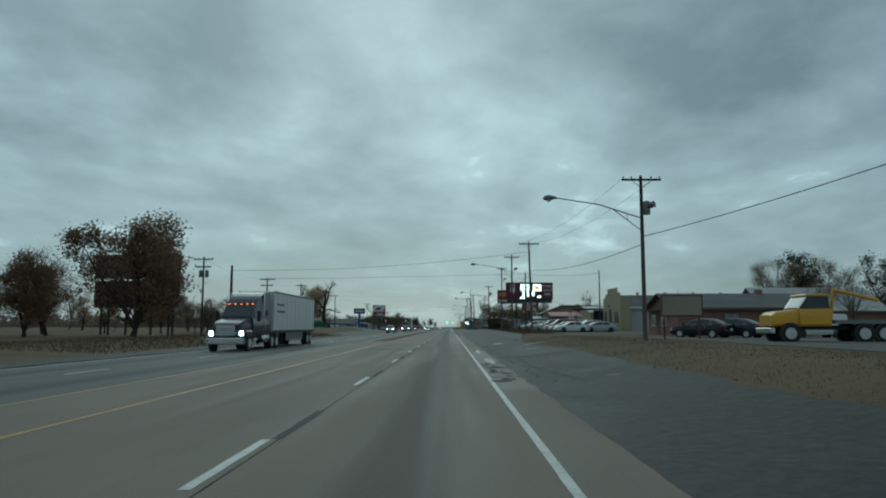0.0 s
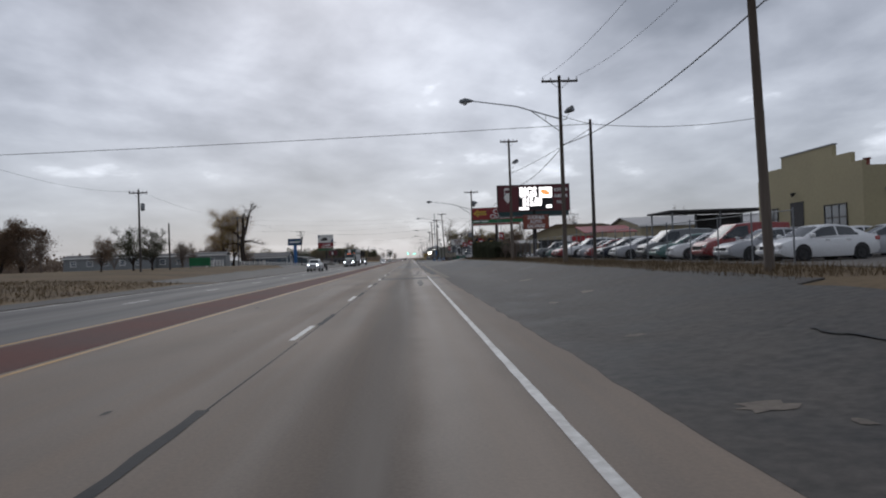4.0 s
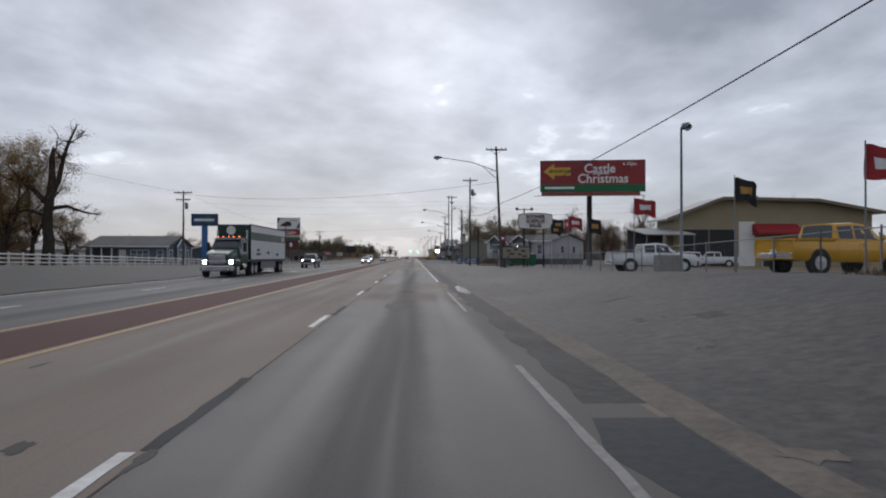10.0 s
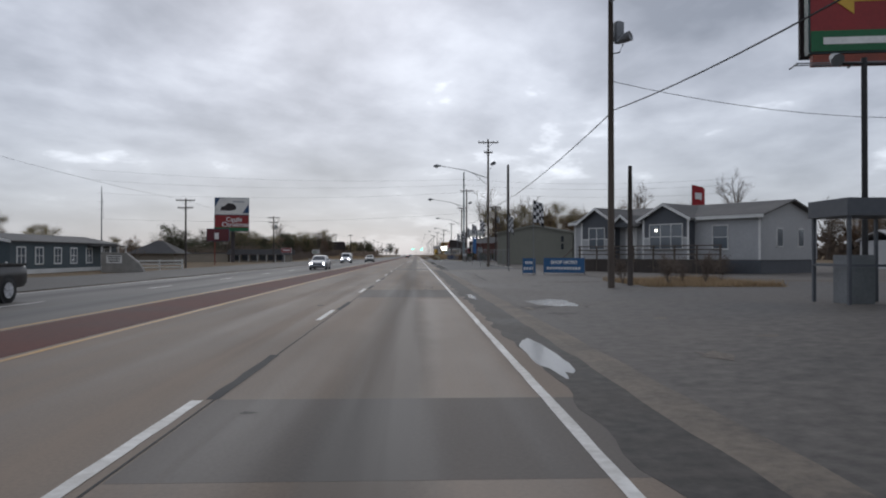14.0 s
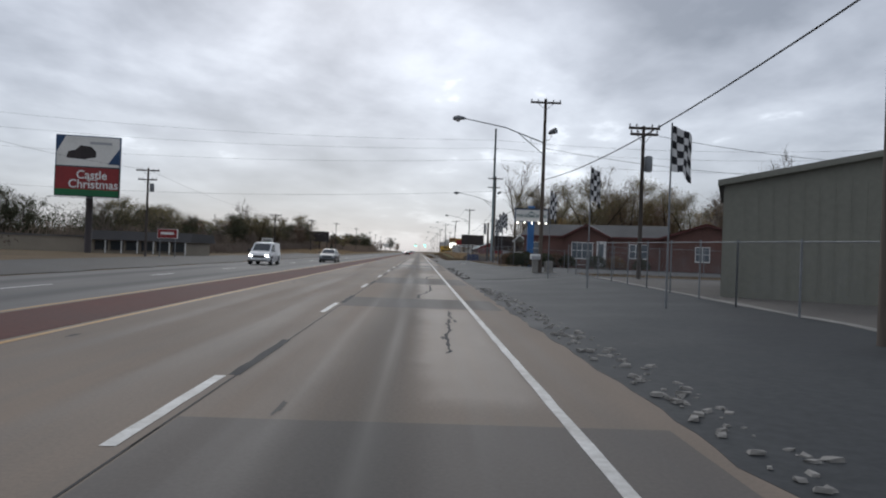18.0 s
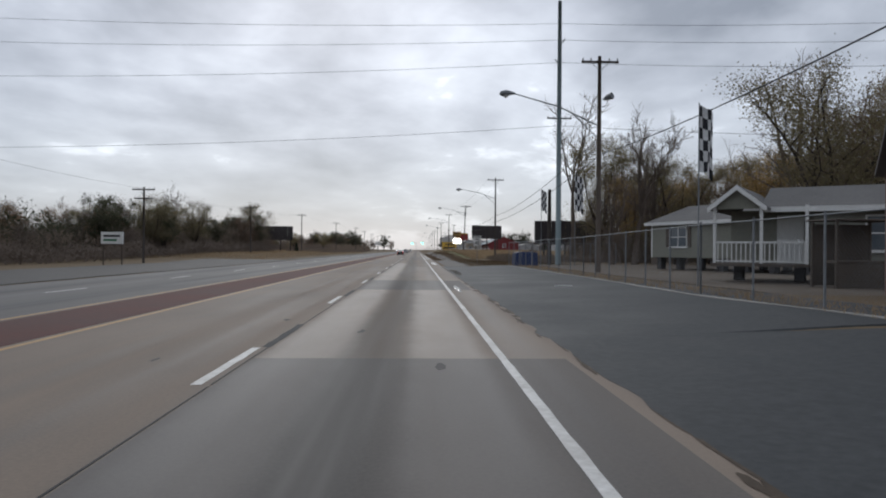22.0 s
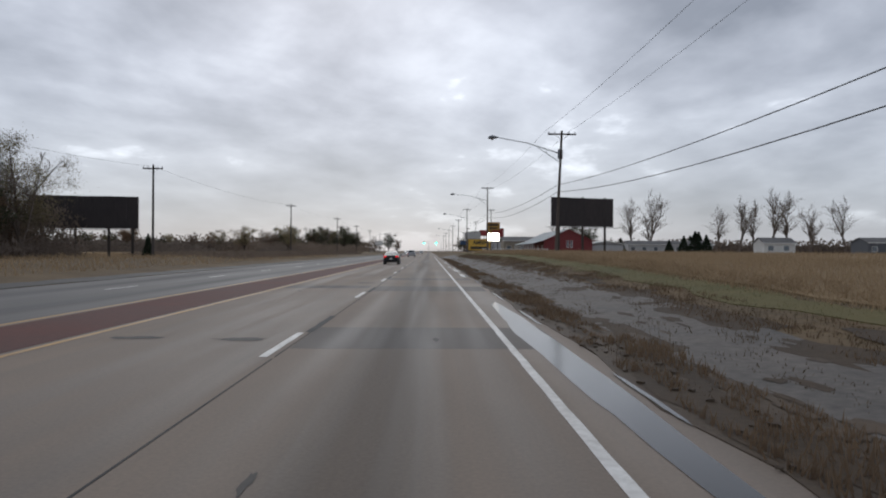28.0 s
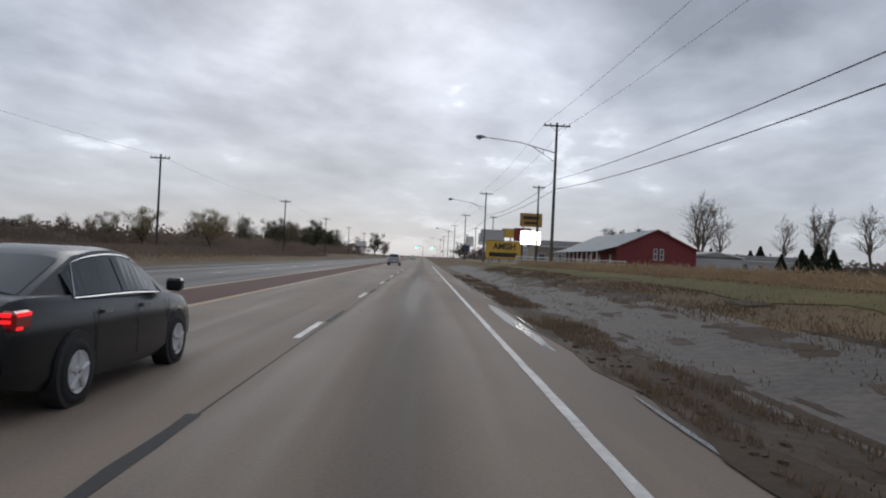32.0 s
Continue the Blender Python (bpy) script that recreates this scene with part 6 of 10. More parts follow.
part("awning", prism_x(bmesh.new(), [(3.2, 2.45), (9.6, 2.45), (9.6, 2.52), (3.2, 2.52)], -1.0, -0.02), M["shingle"], h, "thin shingled awning")
part("chimney", boxes((9.5, 10.1, 4.6, 5.2, 3.6, 4.6)), M["pink_brick"], h)
h = thing("old_house", on(41, 92), "low brick house with a wide pale metal roof", "house")
shell(h, 0, 15, 0, 11, 3.0, "pink_brick")
gable_roof(h, 0, 15, 0, 11, 3.0, 6.0, "pale_roof", 0.5, trim="deck_wood")
side_gables(h, 0, 15, 0, 11, 3.0, 5.9, "pink_brick")
window(h, 2.0, 3.4, 1.2, 2.2, panes=(2, 1), trim="deck_wood")
window(h, 8.0, 9.4, 1.2, 2.2, panes=(2, 1), trim="deck_wood")
t = thing("yard_board", on(15.9, 48.5, -4), "blank weathered tan sign board with red rim on posts", "sign")
z = -gz(15.9, 48.5)
board(t, -1.3, 1.3, 2.35 + z, 3.65 + z, 0, "beige", "red_trim", depth=0.15, rim=0.09)
for px in (-1.15, 1.15):
    part("post", bars(([(px, 0.22, -0.2), (px, 0.22, 3.6 + z)], 0.06), sides=8), M["red_trim"], t)

# pale low building and yellow block building behind the yard
h = thing("low_building", on(27.6, 108.4), "long pale metal yard building with a patched dark roof", "building")
shell(h, 0, 19, 0, 11, 3.7, "pale_metal")
gable_roof(h, 0, 19, 0, 11, 3.7, 5.6, "shingle", 0.3)
side_gables(h, 0, 19, 0, 11, 3.7, 5.5, "pale_metal")
for k in range(15):
    part("wall_rib", boxes((0.6 + k * 1.25, 0.66 + k * 1.25, -0.05, 0, 0, 3.6)), M["pale_metal"], h)
part("roof_patch", prism_x(bmesh.new(), [(0.6, 4.03), (3.6, 5.06), (3.6, 5.09), (0.6, 4.06)], 4.2, 8.4), M["beige"], h, "pale tan roof sheets")
# no opening in the wall: a dark panel paints the doorway's inner shade
part("doorway", boxes((8.6, 11.2, -0.06, -0.0, 0, 3.0)), M["dark_shingle"], h, "dark panel painted as the shade inside a doorway")
part("shutter", boxes((13.0, 16.0, -0.07, 0, 0, 3.1)), M["galv"], h, "grey roller door")
for k in range(4):
    part("vent", bars(([(2.5 + k * 4.4, 5.5, 5.4), (2.5 + k * 4.4, 5.5, 6.0), (2.5 + k * 4.4, 5.5, 6.15)], [0.16, 0.16, 0.28]), sides=8), M["rust_sign"], h, "rusty roof vent")
h = thing("block_building", on(26, 120.4, -90), "pale yellow block front with a stepped parapet", "building")
shell(h, 0, 12.2, 0, 1.5, 5.0, "yellow_metal", t=0.25)
part("parapet", boxes((0, 12.2, 0, 0.25, 5.0, 5.3), (1.6, 11.2, 0, 0.25, 5.3, 5.9), (3.4, 9.4, 0, 0.25, 5.9, 6.6)), M["yellow_metal"], h)
part("coping", boxes((3.35, 9.45, -0.04, 0.29, 6.6, 6.68)), M["galv"], h)
part("roof", boxes((0.2, 12.0, 0.25, 1.45, 4.9, 5.0)), M["shingle"], h)
window(h, 1.0, 2.7, 1.7, 3.1, panes=(3, 2), trim="black_metal")
part("doorway", boxes((4.4, 6.0, -0.04, 0.0, 0, 3.4)), M["dark_shingle"], h, "tall dark door")
part("wall_lamp", bars(([(5.2, -0.35, 3.9), (5.2, -0.1, 4.0)], [0.15, 0.06]), sides=8), M["black_metal"], h)
window(h, 8.4, 10.6, 1.4, 2.9, panes=(3, 2), trim="black_metal")
h = thing("open_shed", on(22.8, 130), "open shed with a thin dark flat roof on posts", "shed")
part("roof", boxes((0, 9.4, 0, 6, 3.75, 3.92), bevel=0.02), M["dark_shingle"], h)
for px in (0.3, 4.6, 9.0):
    for py in (0.3, 5.6):
        part("post", boxes((px, px + 0.12, py, py + 0.12, -0.1, 3.75)), M["galv"], h)
part("back_wall", boxes((4.6, 9.3, 5.8, 5.9, 0, 3.7)), M["dark_shingle"], h)
h = thing("yard_warehouse", on(34, 172), "long tan warehouse with a pale flat roof", "building")
shell(h, 0, 36, 0, 18, 4.0, "tan_metal")
gable_roof(h, 0, 36, 0, 18, 4.1, 5.6, "pale_roof", 0.5)
side_gables(h, 0, 36, 0, 18, 4.0, 5.5, "tan_metal")
for k in range(4):
    window(h, 3 + k * 8, 5 + k * 8, 1.6, 2.8, trim="black_metal")
h = thing("carport", on(22.8, 160.5), "red sloping metal carport roof on posts", "carport")
bm = prism_x(bmesh.new(), [(0, 2.9), (5.5, 3.9), (5.5, 4.0), (0, 3.0)], 0, 7)
part("roof", bm, M["red_sign"], h)
for px in (0.15, 6.8):
    for py, pz in ((0.2, 2.95), (5.3, 3.85)):
        part("post", boxes((px - 0.06, px + 0.06, py - 0.06, py + 0.06, -0.2, pz)), M["galv"], h)

# surplus sales building
h = thing("sales_building", on(38, 286), "tan metal sales building with wide low roof and red awning", "shop")
front = [(0, 0), (30, 0), (30, 8.0), (21, 9.6), (6.8, 9.8), (0, 7.2)]
part("wall", prism(bmesh.new(), front, 0, 0.2), M["tan_metal"], h)
part("wall", prism(bmesh.new(), front, 6.8, 7), M["tan_metal"], h)
part("wall", boxes((0, 0.2, 0.2, 6.8, 0, 7.1)), M["tan_metal"], h)
part("wall", boxes((29.8, 30, 0.2, 6.8, 0, 7.9)), M["tan_metal"], h)
r = part("roof", prism(bmesh.new(), [(-1.4, 6.7), (6.8, 9.82), (21, 9.62), (31.4, 7.8), (31.4, 8.05), (21, 9.9), (6.8, 10.1), (-1.4, 6.95)], -1.5, 8), M["pale_roof"], h)
part("fascia", prism(bmesh.new(), [(-1.45, 6.55), (6.8, 9.7), (21, 9.5), (31.5, 7.65), (31.5, 8.1), (21, 9.95), (6.8, 10.15), (-1.45, 7.0)], -1.62, -1.52), M["tan_trim"], r)
part("vent", boxes((13.6, 14.5, 4, 4.8, 9.6, 10.6), (13.4, 14.7, 3.9, 4.9, 10.6, 10.75)), M["galv"], r)
part("vent", boxes((19, 19.6, 5, 5.6, 9.5, 10.5)), M["galv"], r)
for k in range(30):
    part("wall_rib", boxes((0.6 + k, 0.66 + k, -0.03, 0, 5.6, 7.2 if k < 1 else 7.9)), M["tan_metal"], h)
# flat black sheet on the wall stands in for the shaded inside of the bay
part("bay", boxes((1.4, 9.2, -0.05, 0.02, 0, 5.4)), M["plastic"], h, "black sheet standing for the open bay's shade")
part("bay_post", boxes((5.2, 5.4, -0.12, -0.05, 0, 5.4)), M["tan_trim"], h)
part("shutter", boxes((9.8, 12.2, -0.06, 0, 0, 6.6)), M["white_trim"], h, "white roller door")
part("awning", prism_x(bmesh.new(), [(0, 6.3), (-1.9, 5.0), (-1.9, 4.7), (0, 4.7)], 11.8, 18.6), M["red_cloth"], h, "red cloth awning")
door(h, 13.4, 15.2, 2.6, mat_door="black_metal", glass=True)
window(h, 16, 18.4, 1.0, 3.4, panes=(3, 1), trim="black_metal")
part("sign_board", boxes((21, 28, -0.1, 0, 4.6, 5.8)), M["white_sign"], h)
h2 = thing("lean_to", on(35.6, 283.5), "dark open lean-to shed with pale roof on posts", "shed")
bm = prism_x(bmesh.new(), [(-3, 4.4), (6, 5.5), (6, 5.65), (-3, 4.55)], -3.5, 3.6)
part("roof", bm, M["pale_roof"], h2)
part("back_wall", boxes((-3.4, 2.0, 5.8, 5.95, 0, 5.4)), M["dark_siding"], h2)
for px in (-3.3, -0.8, 1.8, 3.4):
    part("post", boxes((px - 0.06, px + 0.06, -2.9, -2.78, -0.2, 4.4)), M["galv"], h2)
part("bench", boxes((-2.5, 2, 2, 3.4, 0, 1.1)), M["deck_wood"], h2)

# grey model home with dark gables, turned towards the road
home_turn = -55.9
HOME = pose(14.5, 323.8, gz(17, 318), 0, 0, home_turn)
h = thing("model_home", HOME, "light grey model home with slate gables and white trim", "house")
L, DD, Z0, EAVE, PEAK = 18.0, 8.0, 1.05, 4.25, 5.5
shell(h, 0, L, 0, DD, EAVE, "grey_siding", z0=Z0)
laps(h, 0, L, Z0 + 0.1, EAVE - 0.15, 0, "grey_siding")
part("skirting", boxes((0.05, L - 0.05, 0.03, DD - 0.05, -0.1, Z0)), M["dark_siding"], h)
gable_roof(h, 0, L, 0, DD, EAVE + 0.05, PEAK - 0.05, "shingle", 0.4)
side_gables(h, 0, L, 0, DD, EAVE, PEAK - 0.15, "grey_siding")
for xa, xb in ((1.5, 5.25), (8.25, 12.6)):
    gable_wall(h, xa, xb, EAVE, PEAK - 0.15, -0.75, 0.74, "dark_siding", Z0, "front_bay")
    gable_roof(h, xa, xb, -0.75, 3.4, EAVE + 0.05, PEAK - 0.1, "shingle", 0.35, axis="y", name="front_gable")
    part("corner_board", boxes((xa - 0.02, xa + 0.16, -0.8, -0.752, Z0, EAVE), (xb - 0.16, xb + 0.02, -0.8, -0.752, Z0, EAVE)), M["white_trim"], h)
    part("lower_panel", boxes((xa + 0.16, xb - 0.16, -0.775, -0.752, Z0, 2.7)), M["grey_siding"], h)
    part("belt_board", boxes((xa + 0.16, xb - 0.16, -0.79, -0.752, 2.7, 2.8)), M["white_trim"], h)
window(h, 2.5, 4.2, 1.9, 3.7, -0.785, (2, 2))
window(h, 9.0, 12.0, 1.9, 3.8, -0.785, (3, 2))
door(h, 6.0, 7.0, 3.55, mat_door="white_trim", z0=Z0 + 0.1)
gable_roof(h, 5.45, 7.6, -1.3, 2.0, 3.85, 4.65, "shingle", 0.2, axis="y", name="porch_gable")
gable_wall(h, 5.5, 7.55, 3.85, 4.55, -1.25, 0.08, "dark_siding", 3.75, "porch_front")
for px in (5.5, 7.4):
    part("porch_post", boxes((px, px + 0.14, -1.25, -1.11, Z0, 3.85)), M["white_trim"], h)
window(h, 14.2, 15.4, 1.9, 3.6, -0.03, (1, 2))
for px in (0.0, L - 0.18):
    part("corner_board", boxes((px, px + 0.18, -0.06, -0.035, Z0, EAVE)), M["white_trim"], h)
part("porch_light", bars(([(9.6, -0.82, 3.3), (9.6, -0.8, 3.42)], 0.1), sides=8), M["lit_yellow"], h)
part("side_panel", boxes((L, L + 0.03, 0, DD, Z0, EAVE - 0.05)), M["grey_siding"], h)
for wy in (2.0, 5.0):
    part("side_window", boxes((L + 0.02, L + 0.08, wy, wy + 0.9, 2.0, 3.4)), M["white_trim"], h)
    part("side_pane", boxes((L + 0.07, L + 0.09, wy + 0.08, wy + 0.82, 2.08, 3.32)), M["house_glass"], h)
# deck with rail and banners
dk = thing("front_deck", HOME, "dark wooden deck with railing along the model home", "deck")
for i in range(12):
    part("plank", boxes((3.2, 16.8, -2.9 + i * 0.175, -2.735 + i * 0.175, 1.02, 1.06)), M["deck_wood"], dk)
for i in range(8):
    x = 3.3 + i * 1.9
    part("post", boxes((x, x + 0.1, -2.99, -2.89, -0.2, 2.1)), M["deck_wood"], dk)
for z in (1.4, 1.75, 2.05):
    part("rail", boxes((3.2, 16.8, -3.03, -2.99, z, z + 0.09)), M["deck_wood"], dk)
part("skirt_board", boxes((3.2, 16.8, -2.97, -2.93, -0.1, 1.02)), M["dark_wood"], dk)
for i in range(5):
    part("step", boxes((1.7, 3.1, -3.4 + i * 0.3, -3.1 + i * 0.3, i * 0.2 - 0.1, 0.2 + i * 0.2)), M["deck_wood"], dk)
part("stair_rail", bars(([(1.7, -3.5, 1.0), (1.7, -2.0, 2.0)], 0.05), ([(1.7, -3.5, 0), (1.7, -3.5, 1.0)], 0.05), sides=6), M["deck_wood"], dk)
tb = thing("folding_table", HOME @ pose(8.6, -2.2, 1.06), "white folding table on the deck", "table")
part("top", boxes((-0.8, 0.8, -0.35, 0.35, 0.95, 1.0), bevel=0.015), M["white_trim"], tb)
for px in (-0.7, 0.7):
    for py in (-0.28, 0.28):
        part("leg", bars(([(px, py, 0), (px, py, 0.95)], 0.018), sides=6), M["galv"], tb)
for (bx, by, w, turn) in ((10.4, 309.0, 3.0, -30), (8.0, 309.5, 0.9, -12)):
    b = thing("banner", pose(bx, by, gz(bx, by), 0, 0, turn), "blue vinyl banner with white lettering near the ground", "banner", "blue banners")
    part("cloth", boxes((-w / 2, w / 2, 0, 0.02, 0.15, 1.2)), M["banner_blue"], b)
    if w > 2:
        words("lettering", "SHOP NOW!", 0.34, M["white_text"], b, pose(0, -0.012, 0.88), 0.012, 1.0, 0.006)
    for k, (fa, fb) in enumerate(((0.2, 0.8), (0.08, 0.92))):
        if w < 2 or k:
            n = 12 if w > 2 else 4
            for q in range(n):
                x0 = -w / 2 + w * (fa + (fb - fa) * q / n)
                part("lettering", boxes((x0, x0 + w * (fb - fa) / n * 0.7, -0.012, 0, 0.80 - k * 0.42, 0.98 - k * 0.42)), M["white_text"], b)
    for px in (-w / 2, w / 2):
        part("stake", bars(([(px, 0.03, -0.2), (px, 0.03, 1.3)], 0.03), sides=6), M["galv"], b)
# small steel enclosure beside the dumpster
h = thing("steel_enclosure", on(10.9, 276.5), "dark open steel enclosure with a flat roof", "shelter")
for px in (0, 1.75):
    for py in (0, 1.6):
        part("post", boxes((px - 0.04, px + 0.04, py - 0.04, py + 0.04, -0.1, 2.5)), M["dark_siding"], h)
part("roof", boxes((-0.1, 1.85, -0.1, 1.7, 2.3, 2.75)), M["dark_siding"], h)
part("rail", boxes((0, 1.75, -0.03, 0.03, 1.0, 1.06), (0, 1.75, 1.57, 1.63, 1.0, 1.06), (-0.03, 0.03, 0, 1.6, 1.0, 1.06)), M["dark_siding"], h)
part("box", boxes((0.3, 1.0, 0.5, 1.2, -0.05, 1.3)), M["galv"], h)
h = thing("storage_shed", on(44, 322, 0), "long pale grey shed in the yard", "shed")
shell(h, 0, 12, 0, 6, 2.8, "grey_siding")
gable_roof(h, 0, 12, 0, 6, 2.8, 3.7, "pale_roof", 0.3)
part("sign_board", boxes((3, 6, -0.08, 0, 1.4, 2.3)), M["white_sign"], h)

# green metal shed
SHED = on(11.1, 356.6, -24)
h = thing("metal_shed", SHED, "dull green metal shed with low gable roof", "shed")
gable_wall(h, 0, 10.4, 4.2, 5.2, 0, 0.12, "green_metal", 0, "gable_wall")
part("wall", boxes((0, 0.12, 0.12, 9, 0, 4.2)), M["green_metal"], h)
part("wall", boxes((10.28, 10.4, 0.12, 9, 0, 4.2)), M["green_metal"], h)
gable_wall(h, 0, 10.4, 4.2, 5.2, 8.9, 0.1, "green_metal", 0, "gable_wall")
gable_roof(h, 0, 10.4, 0, 9, 4.25, 5.25, "shingle", 0.22, axis="y", trim="green_metal")
for k in range(21):
    part("rib", boxes((0.22 + k * 0.49, 0.26 + k * 0.49, -0.018, 0, 0.1, 4.18)), M["green_metal"], h)
for k in range(7):
    part("rib", boxes((-0.025, 0, 0.6 + k * 1.3, 0.66 + k * 1.3, 0.1, 4.1)), M["green_metal"], h)
window(h, 8.85, 9.25, 3.0, 3.75, -0.02, (1, 1), "glass", "green_metal")
window(h, 8.85, 9.25, 2.0, 2.8, -0.02, (1, 1), "glass", "green_metal")
h = thing("metal_shed", SHED @ pose(11.2, -0.6, 0), "long low green metal shed with small dark windows", "shed")
shell(h, 0, 9, 0, 8, 3.7, "green_metal")
gable_roof(h, 0, 9, 0, 8, 3.72, 4.6, "shingle", 0.3, trim="green_metal")
side_gables(h, 0, 9, 0, 8, 3.7, 4.55, "green_metal")
for k in range(3):
    window(h, 1.0 + k * 2.7, 2.0 + k * 2.7, 2.1, 3.0, -0.02, (2, 1), "glass", "green_metal")

# brick store, turned towards the road
STORE = pose(12.6, 417.0, gz(15, 414), 0, 0, -26)
h = thing("brick_store", STORE, "dark red brick store with low shingle roof and white windows", "shop")
shell(h, 0, 16.4, 0, 4.4, 3.75, "red_brick")
gable_roof(h, 0, 16.4, 0, 4.4, 3.8, 5.1, "shingle", 0.25, trim="red_trim")
side_gables(h, 0, 16.4, 0, 4.4, 3.75, 5.0, "red_brick")
gable_wall(h, 5.3, 10.3, 3.75, 5.0, -0.5, 0.49, "red_brick", 0, "front_gable")
gable_roof(h, 5.3, 10.3, -0.5, 3.0, 3.8, 5.05, "shingle", 0.4, axis="y", name="gable_roof", trim="red_trim")
window(h, 6.1, 8.5, 1.2, 3.0, -0.5, (4, 2))
door(h, 9.1, 10.0, 3.1, -0.5, mat_door="white_trim", glass=True, z0=0.3)
window(h, 1.2, 2.0, 1.5, 2.9, 0, (1, 2))
window(h, 12.7, 14.6, 1.4, 2.9, 0, (3, 2))
part("bench", boxes((4.8, 8.4, -1.7, -1.3, 0.42, 0.48), (5.0, 5.1, -1.65, -1.35, 0, 0.42), (8.1, 8.2, -1.65, -1.35, 0, 0.42)), M["white_wood"], h)
part("steps", boxes((8.9, 10.4, -1.7, -1.1, -0.1, 0.15), (8.9, 10.4, -1.1, -0.52, -0.1, 0.3)), M["gutter"], h)
h = thing("brick_store", STORE @ pose(16.5, -0.8, 0), "dark red brick store wing with gable end", "shop")
shell(h, 0, 9, 0, 7, 3.75, "red_brick")
gable_roof(h, 0, 9, 0, 7, 3.8, 5.3, "dark_shingle", 0.5, axis="y", trim="red_trim")
gable_wall(h, 0, 9, 3.75, 5.2, -0.02, 0.15, "red_brick", 0, "gable_wall")
window(h, 3.4, 4.8, 1.3, 2.8, -0.03, (2, 2))
h = thing("mailbox_column", on(8.2, 381.2), "pale stone mailbox column with a white box", "mailbox")
part("column", boxes((-0.19, 0.19, -0.19, 0.19, -0.05, 0.95), bevel=0.02), M["stone"], h)
part("box", boxes((-0.34, 0.34, -0.22, 0.22, 0.95, 1.35), bevel=0.04), M["white_trim"], h)
part("flap", boxes((-0.3, 0.3, -0.235, -0.22, 0.98, 1.2)), M["grey_siding"], h)
h = thing("stone_column", on(9.2, 381.3), "short pale stone column beside a pole", "column")
part("column", boxes((-0.27, 0.27, -0.2, 0.2, -0.05, 0.82), bevel=0.03), M["stone"], h)
part("foot", boxes((-0.4, 0.5, -0.3, 0.3, -0.05, 0.06), bevel=0.02), M["stone"], h)

# weathered timber stall in the gravel yard
h = thing("timber_stall", on(15.2, 424.6, 8), "weathered brown timber stall with a counter", "stall")
part("counter", boxes((0, 2.6, 0, 0.6, 0.95, 1.05), bevel=0.01), M["deck_wood"], h)
part("front_board", boxes((0.1, 2.5, 0.03, 0.07, 0.05, 0.95)), M["deck_wood"], h)
for px, py in ((0.02, 0.02), (2.48, 0.02), (0.02, 1.3), (2.48, 1.3)):
    part("post", boxes((px, px + 0.1, py, py + 0.1, -0.1, 2.5), bevel=0.008), M["deck_wood"], h)
part("back_board", boxes((0.12, 2.48, 1.32, 1.36, 0.1, 2.4)), M["deck_wood"], h)
part("roof_board", boxes((-0.1, 2.7, -0.1, 1.5, 2.5, 2.56), bevel=0.01), M["deck_wood"], h)

# sage green mobile homes on piers
h = thing("mobile_home", on(18.7, 455.2, -70), "sage green mobile home on piers with white trim", "house")
shell(h, 0, 14, 0, 8, 3.6, "green_siding", z0=0.95)
laps(h, 0, 14, 1.0, 3.45, 0, "green_siding", 0.2)
gable_roof(h, 0, 14, 0, 8, 3.65, 5.0, "shingle", 0.4)
side_gables(h, 0, 14, 0, 8, 3.6, 4.9, "green_siding")
window(h, 2.2, 4.0, 1.8, 3.2, -0.03, (2, 2))
part("shutter", boxes((1.75, 2.08, -0.08, -0.03, 1.75, 3.25), (4.12, 4.45, -0.08, -0.03, 1.75, 3.25)), M["deck_wood"], h)
window(h, 9.0, 10.4, 1.8, 3.2, -0.03, (2, 2))
for k in range(7):
    part("pier", boxes((0.3 + k * 2.2, 0.75 + k * 2.2, 0.3, 0.75, -0.2, 0.95)), M["dark_shingle"], h)
    part("pier", boxes((0.3 + k * 2.2, 0.75 + k * 2.2, 6.3, 6.75, -0.2, 0.95)), M["dark_shingle"], h)
part("corner_board", boxes((-0.02, 0.12, -0.05, -0.034, 0.95, 3.6)), M["white_trim"], h)
h = thing("mobile_home", on(14.15, 431.9, -35), "sage green mobile home with white-railed gable porch", "house")
shell(h, 3.8, 15, 0, 5, 3.3, "green_siding", z0=0.85)
shell(h, 0.2, 3.8, 1.2, 5, 3.3, "green_siding", z0=0.85)
laps(h, 3.8, 15, 0.9, 3.15, 0, "green_siding", 0.2)
gable_roof(h, 2.1, 15, -0.3, 5, 3.35, 4.3, "shingle", 0.35)
gable_roof(h, 0.0, 2.0, -1.6, 4, 3.35, 4.15, "shingle", 0.2, axis="y", name="porch_roof")
gable_wall(h, 0.05, 1.95, 3.35, 4.1, -1.55, 0.08, "green_siding", 3.25, "porch_gable")
part("porch_floor", boxes((-0.1, 3.8, -1.7, 1.2, 0.75, 0.88)), M["deck_wood"], h)
for px in (0.0, 1.9, 3.65):
    part("porch_post", boxes((px, px + 0.12, -1.65, -1.53, 0.88, 3.35)), M["white_trim"], h)
for k in range(19):
    part("baluster", boxes((0.18 + k * 0.19, 0.22 + k * 0.19, -1.62, -1.58, 0.9, 1.75)), M["white_trim"], h)
part("rail", boxes((0, 3.75, -1.64, -1.56, 1.75, 1.83)), M["white_trim"], h)
part("rail", boxes((0, 3.75, -1.63, -1.57, 0.95, 1.01)), M["white_trim"], h)
door(h, 2.3, 3.2, 2.95, 1.2, z0=0.88)
window(h, 5.8, 7.0, 1.5, 2.9, -0.03, (1, 2))
